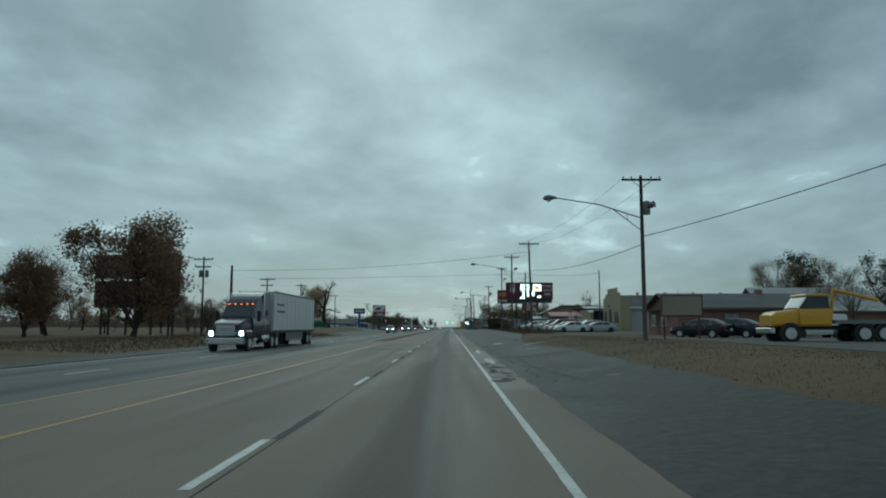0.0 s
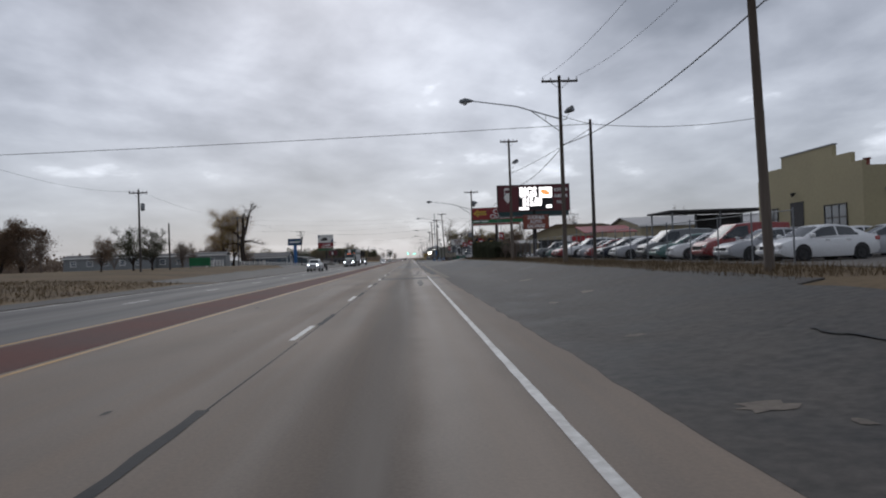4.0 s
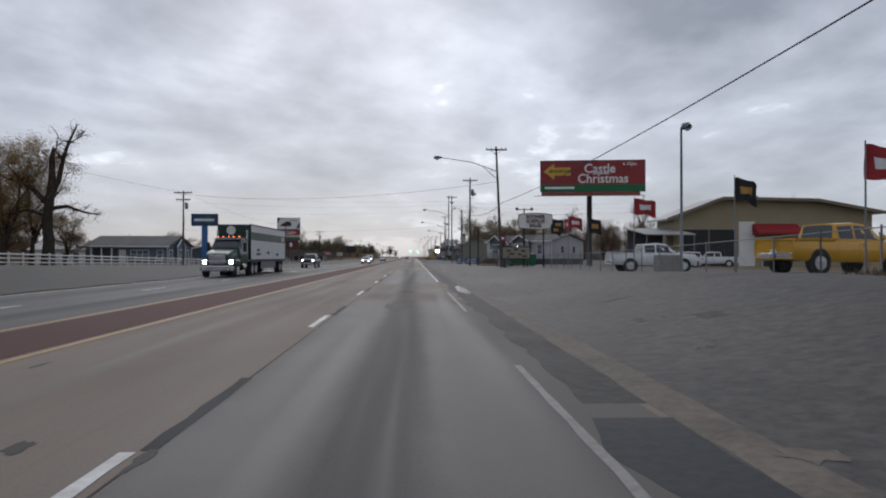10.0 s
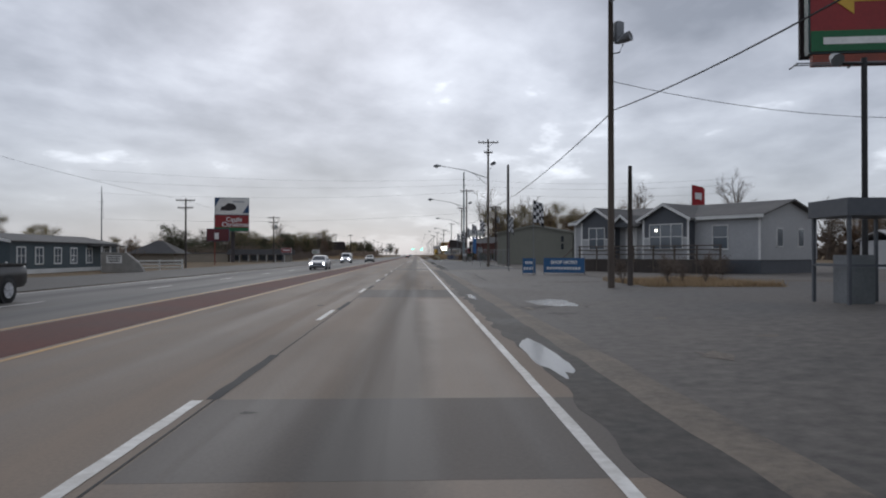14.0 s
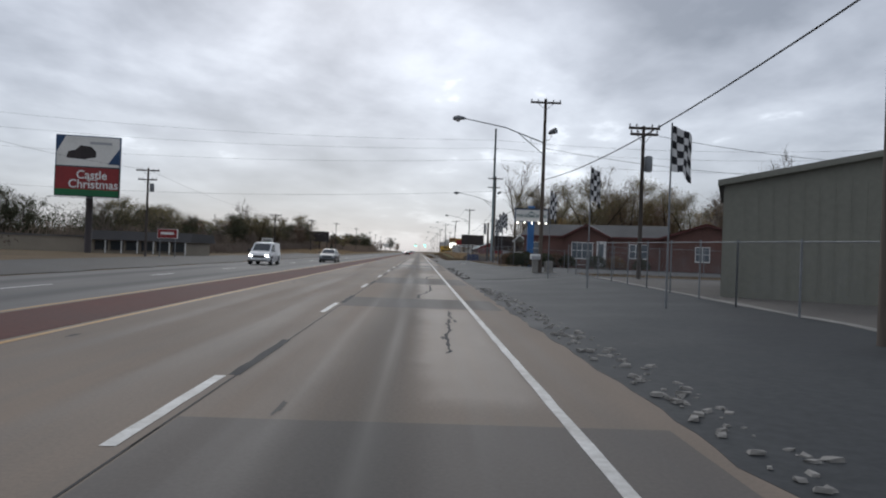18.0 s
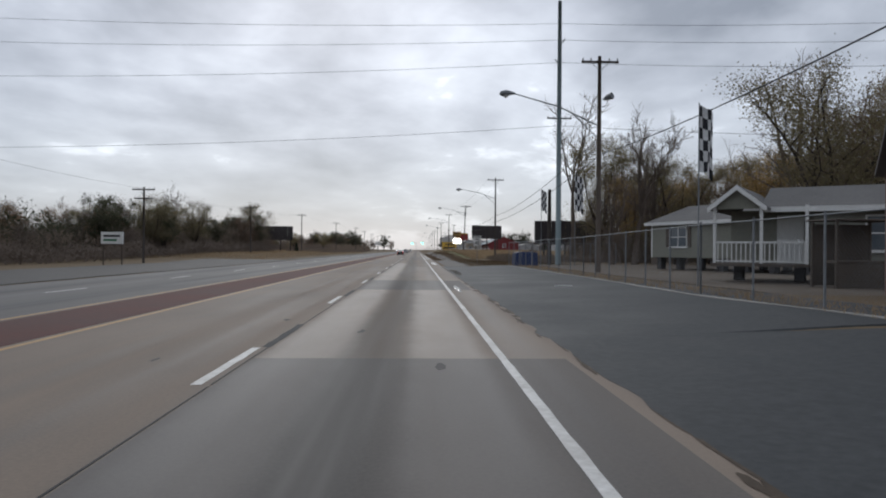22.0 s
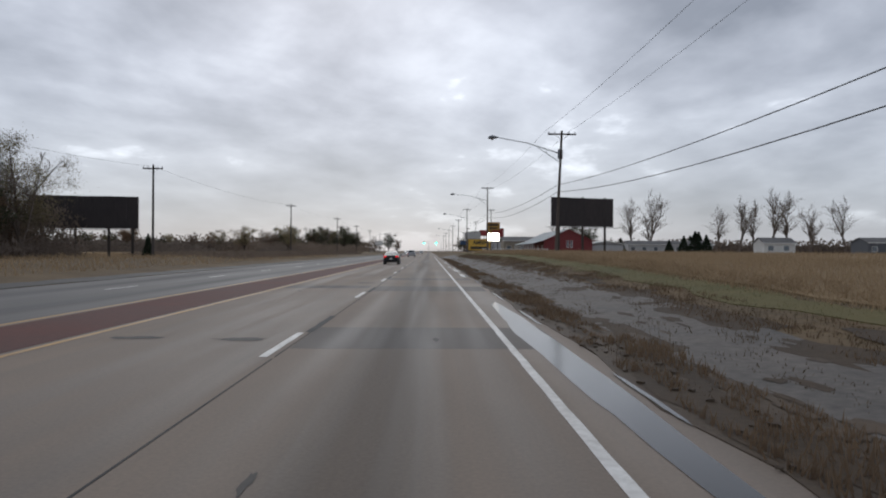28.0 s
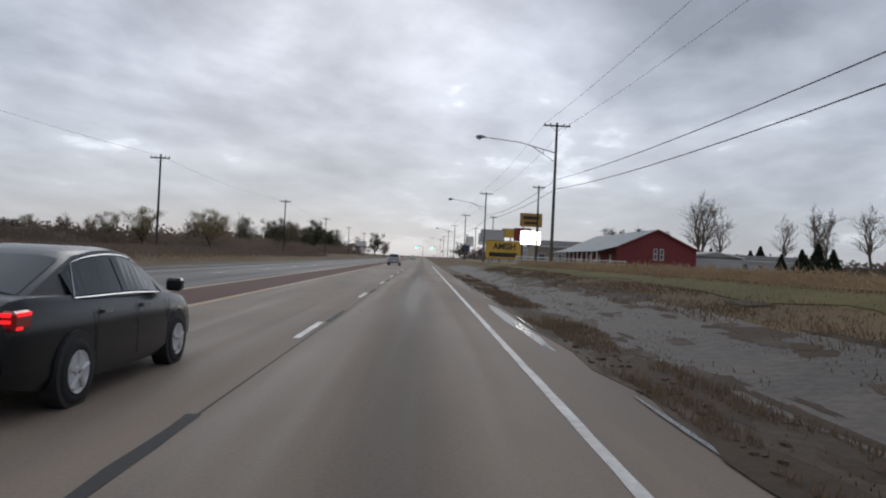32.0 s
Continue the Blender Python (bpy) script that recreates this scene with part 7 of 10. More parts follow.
window(h, 10.4, 11.6, 1.5, 2.9, -0.03, (1, 2))
for k in range(6):
    part("pier", boxes((0.3 + k * 2.6, 0.75 + k * 2.6, 1.3, 1.75, -0.2, 0.85)), M["dark_shingle"], h)
part("steps", boxes((8.4, 9.8, -1.6, -0.8, -0.1, 0.4), (8.4, 9.8, -0.8, -0.03, -0.1, 0.8)), M["deck_wood"], h)

# barn with porch, annex
h = thing("barn", on(30, 696), "red metal barn with blue-grey roof and white porch posts", "barn")
gable_wall(h, 0, 12.6, 3.4, 6.3, 0, 0.15, "barn_red", 0, "gable_wall")
for b in ((0, 0.15, 0.15, 39, 0, 3.4), (12.45, 12.6, 0.15, 39, 0, 3.4)):
    part("wall", boxes(b), M["barn_red"], h)
gable_wall(h, 0, 12.6, 3.4, 6.3, 38.85, 0.15, "barn_red", 0, "gable_wall")
gable_roof(h, 0, 12.6, 0, 39, 3.4, 6.3, "blue_metal_roof", 0.4, axis="y", trim="barn_red")
bm = prism(bmesh.new(), [(-3.2, 2.5), (0, 3.4), (0, 3.5), (-3.2, 2.6)], -0.3, 39)
part("porch_roof", bm, M["blue_metal_roof"], h)
for k in range(12):
    part("porch_post", boxes((-3.1, -2.95, 0.2 + k * 3.5, 0.35 + k * 3.5, -0.3, 2.5)), M["white_trim"], h)
window(h, 5.9, 6.35, 1.7, 3.3, 0, (1, 2))
window(h, 6.9, 7.35, 1.7, 3.3, 0, (1, 2))
for k in range(5):
    part("porch_door", boxes((-0.05, 0.0, 3 + k * 7, 4.2 + k * 7, 0, 2.2)), M["white_trim"], h)
h = thing("barn_annex", on(42.8, 700), "low pale grey metal annex beside the barn", "building")
shell(h, 0, 9, 0, 12, 2.6, "grey_siding")
gable_roof(h, 0, 9, 0, 12, 2.6, 3.4, "pale_roof", 0.25, axis="y")
gable_wall(h, 0, 9, 2.6, 3.35, 0, 0.1, "grey_siding", 2.4, "gable")
for (x, y, w, d, ht, mk, lb) in ((24, 740, 16, 10, 4.0, "beige", "far beige shop building"), (40, 775, 18, 12, 4.6, "red_brick", "far dark red shop building"), (22, 820, 14, 12, 4.2, "grey_siding", "far grey shop building"), (34, 880, 20, 12, 5, "tan_metal", "far tan shop building"), (70, 760, 30, 8, 3.2, "grey_siding", "far long pale shed beyond the field"), (118, 700, 24, 8, 3.4, "dark_siding", "far dark farm building beyond the field"), (85, 690, 8, 6, 3, "white_wood", "far white farm shed")):
    h = thing("far_building", on(x, y), lb, "building", "far buildings")
    shell(h, 0, w, 0, d, ht, mk)
    gable_roof(h, 0, w, 0, d, ht, ht + 1.3, "shingle", 0.3)
    side_gables(h, 0, w, 0, d, ht, ht + 1.2, mk)
    for k in range(int(w / 4)):
        window(h, 1 + k * 4, 2.4 + k * 4, 1.0, 2.3, 0, (1, 1))

# homes across the highway
def road_window(parent, x, y0, y1, z0, z1):
    """A white-framed window with a middle bar in a wall that faces +x."""
    pane = part("window", boxes((x - 0.02, x + 0.03, y0, y1, z0, z1)), M["house_glass"], parent)
    ym, zm = (y0 + y1) / 2, (z0 + z1) / 2
    part("window_frame", boxes((x, x + 0.07, y0 - 0.12, y0, z0 - 0.12, z1 + 0.12), (x, x + 0.07, y1, y1 + 0.12, z0 - 0.12, z1 + 0.12), (x, x + 0.07, y0, y1, z1, z1 + 0.12), (x, x + 0.07, y0, y1, z0 - 0.12, z0), (x, x + 0.05, ym - 0.04, ym + 0.04, z0, z1), (x, x + 0.048, y0, y1, zm - 0.03, zm + 0.03)), M["white_trim"], pane)


h = thing("display_home", on(-53, 300, 0), "blue-grey display home with porch and white trim", "house")
shell(h, 0, 13, 0, 12.6, 3.2, "blue_siding", z0=0.3)
gable_roof(h, 0, 13, 0, 12.6, 3.2, 4.9, "shingle", 0.4)
side_gables(h, 0, 13, 0, 12.6, 3.2, 4.8, "blue_siding")
road_window(h, 13, 1.0, 2.2, 1.1, 2.5)
road_window(h, 13, 9.2, 10.6, 1.1, 2.5)
part("front_bay", prism_x(bmesh.new(), [(3.6, 0.3), (7.6, 0.3), (7.6, 3.2), (5.6, 4.3), (3.6, 3.2)], 13.0, 13.5), M["blue_siding"], h)
part("bay_trim", bars(([(13.53, 3.3, 3.1), (13.53, 5.6, 4.4), (13.53, 7.9, 3.1)], 0.11), sides=4), M["white_trim"], h)
for cy in (0.06, 3.66, 7.54, 12.5):
    part("corner_board", boxes((12.98 if cy in (0.06, 12.5) else 13.46, 13.04 if cy in (0.06, 12.5) else 13.53, cy - 0.09, cy + 0.09, 0.3, 3.2)), M["white_trim"], h)
road_window(h, 13.5, 4.7, 6.5, 1.0, 2.6)
laps(h, 5, 13, 0.4, 3.1, 0, "blue_siding", 0.25)
window(h, 7.2, 10, 1.1, 2.5, 0, (3, 2))
window(h, 11.4, 12.3, 1.1, 2.5, 0, (1, 2))
door(h, 5.4, 6.3, 2.5, z0=0.4)
part("porch_roof", boxes((0, 5.2, -2.2, 0, 2.85, 3.05)), M["shingle"], h)
for k in range(4):
    part("porch_post", boxes((0.1 + k * 1.6, 0.25 + k * 1.6, -2.1, -1.95, 0, 2.85)), M["white_trim"], h)
h = thing("display_home", on(-68, 312, 0), "pale grey display home behind a white fence", "house")
shell(h, 0, 13, 0, 8, 3.0, "white_wood", z0=0.3)
gable_roof(h, 0, 13, 0, 8, 3.0, 4.2, "pale_roof", 0.4)
side_gables(h, 0, 13, 0, 8, 3.0, 4.1, "white_wood")
for k in range(3):
    door(h, 5.2 + k * 2.2, 6.2 + k * 2.2, 2.3, mat_door="blue_siding", z0=0.3)
window(h, 3, 4.4, 1.1, 2.3)
h = thing("display_home", on(-45, 325, 0), "long dark blue-green display home with white windows and porch", "house")
shell(h, 0, 8, 0, 23, 3.1, "green_blue", z0=0.2)
gable_roof(h, 0, 8, 0, 23, 3.1, 3.9, "shingle", 0.3, axis="y")
gable_wall(h, 0, 8, 3.1, 3.85, -0.02, 0.1, "green_blue", 3.0, "gable")
laps(h, 0.1, 7.9, 0.4, 3.0, 0, "green_blue", 0.25)
for wy in (1.2, 4.4, 8.0, 11.4, 15.0, 19.6):
    road_window(h, 8, wy, wy + 1.3, 1.0, 2.5)
for k in range(4):
    part("porch_post", boxes((9.4, 9.55, 15.5 + k * 2.2, 15.65 + k * 2.2, 0.0, 2.8)), M["white_trim"], h)
part("porch_roof", boxes((8.05, 9.7, 15.2, 22.4, 2.8, 2.95)), M["shingle"], h)
part("porch_rail", boxes((9.42, 9.5, 15.5, 22.2, 0.9, 0.98)), M["white_trim"], h)
part("skirting", boxes((8.0, 8.05, 0, 23, -0.1, 0.45)), M["white_wood"], h)
h = thing("trailer_home", on(-75, 226, 4), "long pale grey trailer home near the trees", "house")
shell(h, 0, 18, 0, 5, 2.9, "trailer_grey", z0=-0.2)
gable_roof(h, 0, 18, 0, 5, 2.9, 3.5, "shingle", 0.2)
for k in range(5):
    window(h, 1.5 + k * 3.4, 2.6 + k * 3.4, 1.2, 2.2, 0, (1, 2))
h = thing("trailer_home", on(-58, 232, 4), "long white trailer home behind a fence", "house")
shell(h, 0, 16, 0, 5, 2.9, "trailer_grey", z0=-0.2)
gable_roof(h, 0, 16, 0, 5, 2.9, 3.5, "shingle", 0.2)
for k in range(4):
    window(h, 1.5 + k * 3.6, 2.6 + k * 3.6, 1.2, 2.2, 0, (1, 2))
h = thing("stone_sign_wall", on(-30.2, 333, 0) @ Matrix.Diagonal((0.66, 1, 1, 1)), "low sloping pale stone entrance wall with white panel", "wall")
bm = prism(bmesh.new(), [(-3.2, 0), (3.4, 0), (2.6, 0.9), (0.6, 2.0), (-3.2, 2.1)], 0, 0.6)
part("wall", bm, M["stone"], h)
bar(h, -2.4, 0.0, 0.95, 1.75, 0, "white_sign", "panel")
for k in range(3):
    bar(h, -2.2 + 0.1 * k, -0.2 - 0.1 * k, 1.55 - 0.22 * k, 1.65 - 0.22 * k, -0.02, "black_text")
h = thing("roof_hut", on(-55.5, 400, 0), "small dark hut with steep pyramid roof", "hut")
shell(h, 0, 8, 0, 7, 2.0, "beige")
bm = bmesh.new()
v = [bm.verts.new(p) for p in ((-1, -1, 1.9), (9, -1, 1.9), (9, 8, 1.9), (-1, 8, 1.9), (3.4, 3.5, 4.5), (4.6, 3.5, 4.5))]
for q in ((0, 1, 5, 4), (1, 2, 5), (2, 3, 4, 5), (3, 0, 4), (3, 2, 1, 0)):
    bm.faces.new([v[i] for i in q])
part("roof", bm, M["dark_shingle"], h)
h = thing("roadside_shop", on(-43, 425, 0), "low shop with dark mansard roof and glazed front", "shop")
shell(h, 0, 12.5, 0, 10, 1.9, "beige")
bm = prism_x(bmesh.new(), [(-0.8, 1.7), (0.2, 2.9), (9.8, 2.9), (10.8, 1.7)], -0.6, 13.1)
part("roof", bm, M["dark_shingle"], h)
for k in range(6):
    window(h, 0.6 + k * 2, 2.2 + k * 2, 0.4, 1.6, 0, (1, 1), "glass", "deck_wood")
for k in range(7):
    part("post", boxes((0.1 + k * 2.05, 0.22 + k * 2.05, -0.7, -0.58, 0, 1.7)), M["white_trim"], h)
h = thing("roadside_shop", on(-62, 425, 0), "plain beige block building with flat roof", "shop")
shell(h, 0, 18.5, 0, 9, 1.95, "beige")
part("roof", boxes((-0.2, 18.7, -0.2, 9.2, 1.95, 2.15)), M["shingle"], h)
t = thing("shop_sign", on(-27.0, 407.5), "small red and white sign on two posts", "sign")
board(t, -1.0, 1.0, 2.1, 3.0, 0, "red_sign", "white_trim", rim=0.05)
bar(t, -0.7, 0.7, 2.45, 2.7, 0, "white_text")
for px in (-0.8, 0.8):
    part("post", bars(([(px, 0.2, -0.2), (px, 0.2, 2.8)], 0.05), sides=6), M["galv"], t)
t = thing("realty_sign", on(-29.8, 470.5), "white land sale sign with dark bar lettering on posts", "sign")
board(t, -1.0, 1.0, 2.1, 3.2, 0, "white_sign", "white_trim", rim=0.04)
bar(t, -0.8, 0.8, 2.75, 2.95, 0, "black_text")
bar(t, -0.8, 0.5, 2.35, 2.55, 0, "green_sign")
for px in (-0.9, 0.9):
    part("post", boxes((px - 0.05, px + 0.05, 0.2, 0.3, -0.3, 3.1)), M["old_wood"], t)
t = thing("green_panel", on(-33.5, 183.5), "dark green site sign board on posts", "sign")
board(t, -1.6, 1.6, 0.4, 1.6, 0, "green_sign", "green_sign", rim=0.05)
for px in (-1.5, 1.5):
    part("post", boxes((px - 0.06, px + 0.06, 0.2, 0.32, -0.2, 1.5)), M["green_sign"], t)
t = thing("radio_tower", on(-91, 468), "thin grey lattice radio tower beyond the shops", "tower")
part("mast", bars(([(0, 0, 0), (0, 0, 21.5)], [0.22, 0.1]), ([(0.6, 0, 12), (0, 0, 21)], 0.04), sides=6), M["galv"], t)
part("aerial", bars(([(-0.8, 0, 17), (0.8, 0, 17)], 0.05), ([(-0.6, 0, 15), (0.6, 0, 15)], 0.05), sides=6), M["galv"], t)


# ---- fences ----
def chain_fence(points, height, label, gap=3.0, post="galv", mesh_step=0.11):
    """Posts, a top rail and crossing wires along a line of points."""
    x0, y0 = points[0]
    base = Vector((x0, y0, gz(x0, y0)))
    t = thing("chain_link_fence", Matrix.Translation(base), label, "fence", "chain-link fences")
    pm = mesh_of("post", bars(([(0, 0, -0.2), (0, 0, height + 0.08)], 0.031), sides=7), M[post])
    wires = bmesh.new()
    for (ax, ay), (bx, by) in zip(points, points[1:]):
        ln = math.dist((ax, ay), (bx, by))
        n = max(1, round(ln / gap))
        prev = None
        for i in range(n + 1):
            x, y = ax + (bx - ax) * i / n, ay + (by - ay) * i / n
            p = Vector((x, y, gz(x, y))) - base
            ob = new("post", pm)
            ob.parent = t
            ob.location = p
            if prev is not None:
                part("rail", bars(([prev + Vector((0, 0, height)), p + Vector((0, 0, height))], 0.02), sides=6), M[post], t)
                d = p - prev
                ll = d.length
                nx = Vector((-d.y, d.x, 0)).normalized() * 0.004
                m = int(ll / mesh_step)
                for k in range(m):
                    for s in (1, -1):
                        u0 = k / m
                        u1 = u0 + s * height / ll
                        za, zb = 0.05, height
                        if u1 > 1:
                            zb = za + (height - za) * (1 - u0) / (u1 - u0)
                            u1 = 1
                        if u1 < 0:
                            zb = za + (height - za) * u0 / (u0 - u1)
                            u1 = 0
                        a, b = prev + d * u0 + Vector((0, 0, za)), prev + d * u1 + Vector((0, 0, zb))
                        off = Vector((0, 0, 0.003))
                        wires.faces.new([wires.verts.new(q) for q in (a - off + nx, a + off + nx, b + off + nx, b - off + nx)])
            prev = p
    part("wire_mesh", wires, M[post], t, "grey diamond wire mesh")


chain_fence([(12.9, 92), (12.7, 118), (12.2, 150)], 1.9, "grey chain-link fence before the salvage yard", mesh_step=0.16)
chain_fence([(12.6, 190), (12.8, 205), (12.7, 252), (20, 253)], 1.3, "low chain-link fence before the sales lot", mesh_step=0.2)
chain_fence([(10.4, 339), (9.6, 352), (10.0, 376)], 2.0, "chain-link fence along the green shed")
chain_fence([(10.6, 381.3), (24, 382.0)], 2.0, "chain-link fence across the lot")
chain_fence([(10.0, 406.5), (8.8, 421), (9.2, 438), (8.75, 466)], 2.15, "tall chain-link fence along the sealed apron")
chain_fence([(10.0, 406.5), (24, 408)], 1.9, "chain-link fence beside the brick store")
chain_fence([(8.75, 466), (20, 470)], 2.15, "chain-link fence end by the trees")


def rail_fence(points, label, height=1.15, rails=3, gap=2.4, material="white_wood", group="white fences"):
    x0, y0 = points[0]
    base = Vector((x0, y0, gz(x0, y0)))
    t = thing("board_fence", Matrix.Translation(base), label, "fence", group)
    pm = mesh_of("post", boxes((-0.07, 0.07, -0.07, 0.07, -0.2, height + 0.1), bevel=0.012), M[material])
    for (ax, ay), (bx, by) in zip(points, points[1:]):
        n = max(1, round(math.dist((ax, ay), (bx, by)) / gap))
        prev = None
        for i in range(n + 1):
            x, y = ax + (bx - ax) * i / n, ay + (by - ay) * i / n
            p = Vector((x, y, gz(x, y))) - base
            ob = new("post", pm)
            ob.parent = t
            ob.location = p
            if prev is not None:
                for k in range(rails):
                    z = height * (k + 0.75) / rails
                    part("rail", bars(([prev + Vector((0, 0, z)), p + Vector((0, 0, z))], 0.07), sides=4), M[material], t)
            prev = p


rail_fence([(-36, 196), (-36.2, 208)], "white three-rail board fence beside the highway")
rail_fence([(-37.5, 226), (-36.5, 280), (-35.6, 322)], "white three-rail board fence before display homes")
rail_fence([(-33, 344), (-28, 345)], "short white three-rail board fence")
rail_fence([(13.5, 690), (30, 691)], "white rail fence before the market", 1.2, 3)
rail_fence([(9.4, 255.8), (9.4, 259.6), (12.2, 259.8)], "low weathered wooden post-and-rail barrier around a pole", 1.0, 2, 1.9, "deck_wood", "wooden barriers")


# ---- vehicles (front towards +y of their own pose) ----
def lathe(bm, profile, cx, cy, cz, steps=20):
    """A ring round the x axis from (radius, x) pairs."""
    rings = []
    for k in range(steps):
        a = 2 * math.pi * k / steps
        rings.append([bm.verts.new((cx + px, cy + r * math.cos(a), cz + r * math.sin(a))) for r, px in profile])
    for k in range(steps):
        a, b = rings[k], rings[(k + 1) % steps]
        for i in range(len(profile) - 1):
            bm.faces.new((a[i], a[i + 1], b[i + 1], b[i]))
    return bm


def wheel(parent, x, y, r, w=0.22, rim_mat="rim", dark=False):
    s = 1 if x > 0 else -1
    prof = [(r * 0.62, -w / 2), (r * 0.92, -w / 2), (r, -w * 0.36), (r, w * 0.36), (r * 0.92, w / 2), (r * 0.62, w / 2), (r * 0.6, w * 0.3)]
    wh = part("wheel", lathe(bmesh.new(), [(a, b) for a, b in prof], x - s * w / 2, y, r), M["rubber"], parent, "black tyre with alloy rim", True)
    bm = bmesh.new()
    lathe(bm, [(0.02, 0.045 * s), (r * 0.2, 0.048 * s), (r * 0.22, 0.03 * s), (r * 0.55, 0.026 * s), (r * 0.63, 0.042 * s), (r * 0.63, -0.05 * s)], x - s * 0.03, y, r, 20)
    rim = part("rim", bm, M["plastic" if dark else rim_mat], wh, smooth=False)
    if not dark:
        bm = bmesh.new()
        for k in range(5):
            a = 2 * math.pi * k / 5 + 0.3
            tube(bm, [(x + s * 0.002, y + r * 0.12 * math.cos(a), r + r * 0.12 * math.sin(a)), (x + s * 0.002, y + r * 0.58 * math.cos(a), r + r * 0.58 * math.sin(a))], r * 0.085, 5)
        part("spokes", bm, M[rim_mat], wh)
    # the body has no wheel well: a black disc imitates the gap's shade
    arch = bmesh.new()
    tube(arch, [(x - s * w * 0.9, y, r + 0.02), (x - s * 0.012, y, r + 0.02)], r * 1.17, 20)
    part("wheel_arch", arch, M["plastic"], parent)


def loft(bm, stations, ring):
    rows = [[bm.verts.new(p) for p in ring(*s)] for s in stations]
    n = len(rows[0])
    for a, b in zip(rows, rows[1:]):
        for i in range(n):
            bm.faces.new((a[i], a[(i + 1) % n], b[(i + 1) % n], b[i]))
    bm.faces.new(rows[0])
    bm.faces.new(list(reversed(rows[-1])))
    bmesh.ops.recalc_face_normals(bm, faces=bm.faces)
    return bm


def low_ring(y, zb, zt, w):
    m = (zb * 0.45 + zt * 0.55)
    return [(-w * 0.93, y, zb), (-w, y, zb + 0.12), (-w, y, m), (-w * 0.975, y, zt - 0.1), (-w * 0.9, y, zt), (-w * 0.45, y, zt + 0.025), (w * 0.45, y, zt + 0.025), (w * 0.9, y, zt), (w * 0.975, y, zt - 0.1), (w, y, m), (w, y, zb + 0.12), (w * 0.93, y, zb)]


def top_ring(y, zb, zt, wb, wt):
    return [(-wb, y, zb), (-wt, y, zt - 0.03), (-wt * 0.7, y, zt), (wt * 0.7, y, zt), (wt, y, zt - 0.03), (wb, y, zb)]


SPEC = {
    "sedan": dict(low=[(-2.33, 0.45, 0.86, 0.7), (-2.22, 0.3, 1.02, 0.82), (-1.5, 0.2, 1.03, 0.88), (0, 0.19, 0.99, 0.9), (1.0, 0.19, 0.95, 0.9), (1.8, 0.2, 0.86, 0.87), (2.15, 0.28, 0.74, 0.79), (2.3, 0.4, 0.62, 0.66)],
                  top=[(-1.95, 1.0, 1.03, 0.78, 0.68), (-1.0, 0.98, 1.42, 0.84, 0.62), (-0.55, 0.975, 1.475, 0.85, 0.63), (-0.1, 0.97, 1.485, 0.86, 0.63), (0.3, 0.96, 1.44, 0.86, 0.62), (1.25, 0.93, 0.96, 0.80, 0.74)], wheels=(-1.35, 1.35), r=0.32, w=0.9),
    "suv": dict(low=[(-2.3, 0.5, 1.0, 0.78), (-2.22, 0.38, 1.1, 0.88), (-1.5, 0.3, 1.1, 0.93), (0, 0.28, 1.08, 0.94), (1.1, 0.28, 1.06, 0.94), (1.9, 0.3, 1.0, 0.9), (2.2, 0.4, 0.9, 0.82), (2.32, 0.5, 0.74, 0.7)],
                top=[(-2.2, 1.08, 1.14, 0.82, 0.74), (-1.95, 1.08, 1.68, 0.86, 0.68), (-0.8, 1.07, 1.76, 0.88, 0.7), (0.25, 1.06, 1.70, 0.88, 0.68), (1.05, 1.05, 1.08, 0.84, 0.78)], wheels=(-1.4, 1.4), r=0.37, w=0.94),
    "van": dict(low=[(-2.2, 0.5, 1.05, 0.8), (-2.15, 0.35, 1.1, 0.9), (-1.4, 0.28, 1.1, 0.92), (0, 0.26, 1.1, 0.92), (1.1, 0.26, 1.08, 0.92), (1.8, 0.28, 0.98, 0.88), (2.1, 0.35, 0.84, 0.8), (2.22, 0.45, 0.66, 0.7)],
                top=[(-2.18, 1.05, 1.12, 0.86, 0.8), (-2.12, 1.05, 1.8, 0.88, 0.78), (-0.6, 1.05, 1.86, 0.9, 0.78), (0.55, 1.05, 1.78, 0.88, 0.72), (1.45, 1.03, 1.08, 0.84, 0.78)], wheels=(-1.35, 1.4), r=0.33, w=0.92),
    "pickup": dict(low=[(-2.85, 0.62, 1.18, 0.9), (-2.8, 0.5, 1.22, 0.96), (-1.6, 0.45, 1.22, 0.97), (0, 0.42, 1.2, 0.97), (1.2, 0.42, 1.2, 0.97), (2.3, 0.45, 1.16, 0.94), (2.62, 0.5, 1.08, 0.9), (2.72, 0.6, 0.92, 0.82)],
                   top=[(-0.95, 1.2, 1.24, 0.88, 0.8), (-0.85, 1.2, 1.82, 0.9, 0.72), (0.1, 1.2, 1.88, 0.9, 0.72), (0.7, 1.2, 1.82, 0.9, 0.7), (1.35, 1.18, 1.22, 0.86, 0.8)], wheels=(-1.75, 1.75), r=0.41, w=0.97),
}


def smoothed(ob, angle=38):
    """Smooth shading with the sharp edges kept."""
    ob.data.shade_smooth()
    ob.data.set_sharp_from_angle(angle=radians(angle))
    return ob


def resample(rows, k=3):
    """Stations eased between the given ones."""
    out = []
    for i in range(len(rows) - 1):
        p0, p1, p2, p3 = rows[max(0, i - 1)], rows[i], rows[i + 1], rows[min(len(rows) - 1, i + 2)]
        for j in range(k):
            t = j / k
            out.append(tuple(0.5 * (2 * b + (c - a) * t + (2 * a - 5 * b + 4 * c - d) * t * t + (3 * b - a - 3 * c + d) * t ** 3) for a, b, c, d in zip(p0, p1, p2, p3)))
    return out + [rows[-1]]


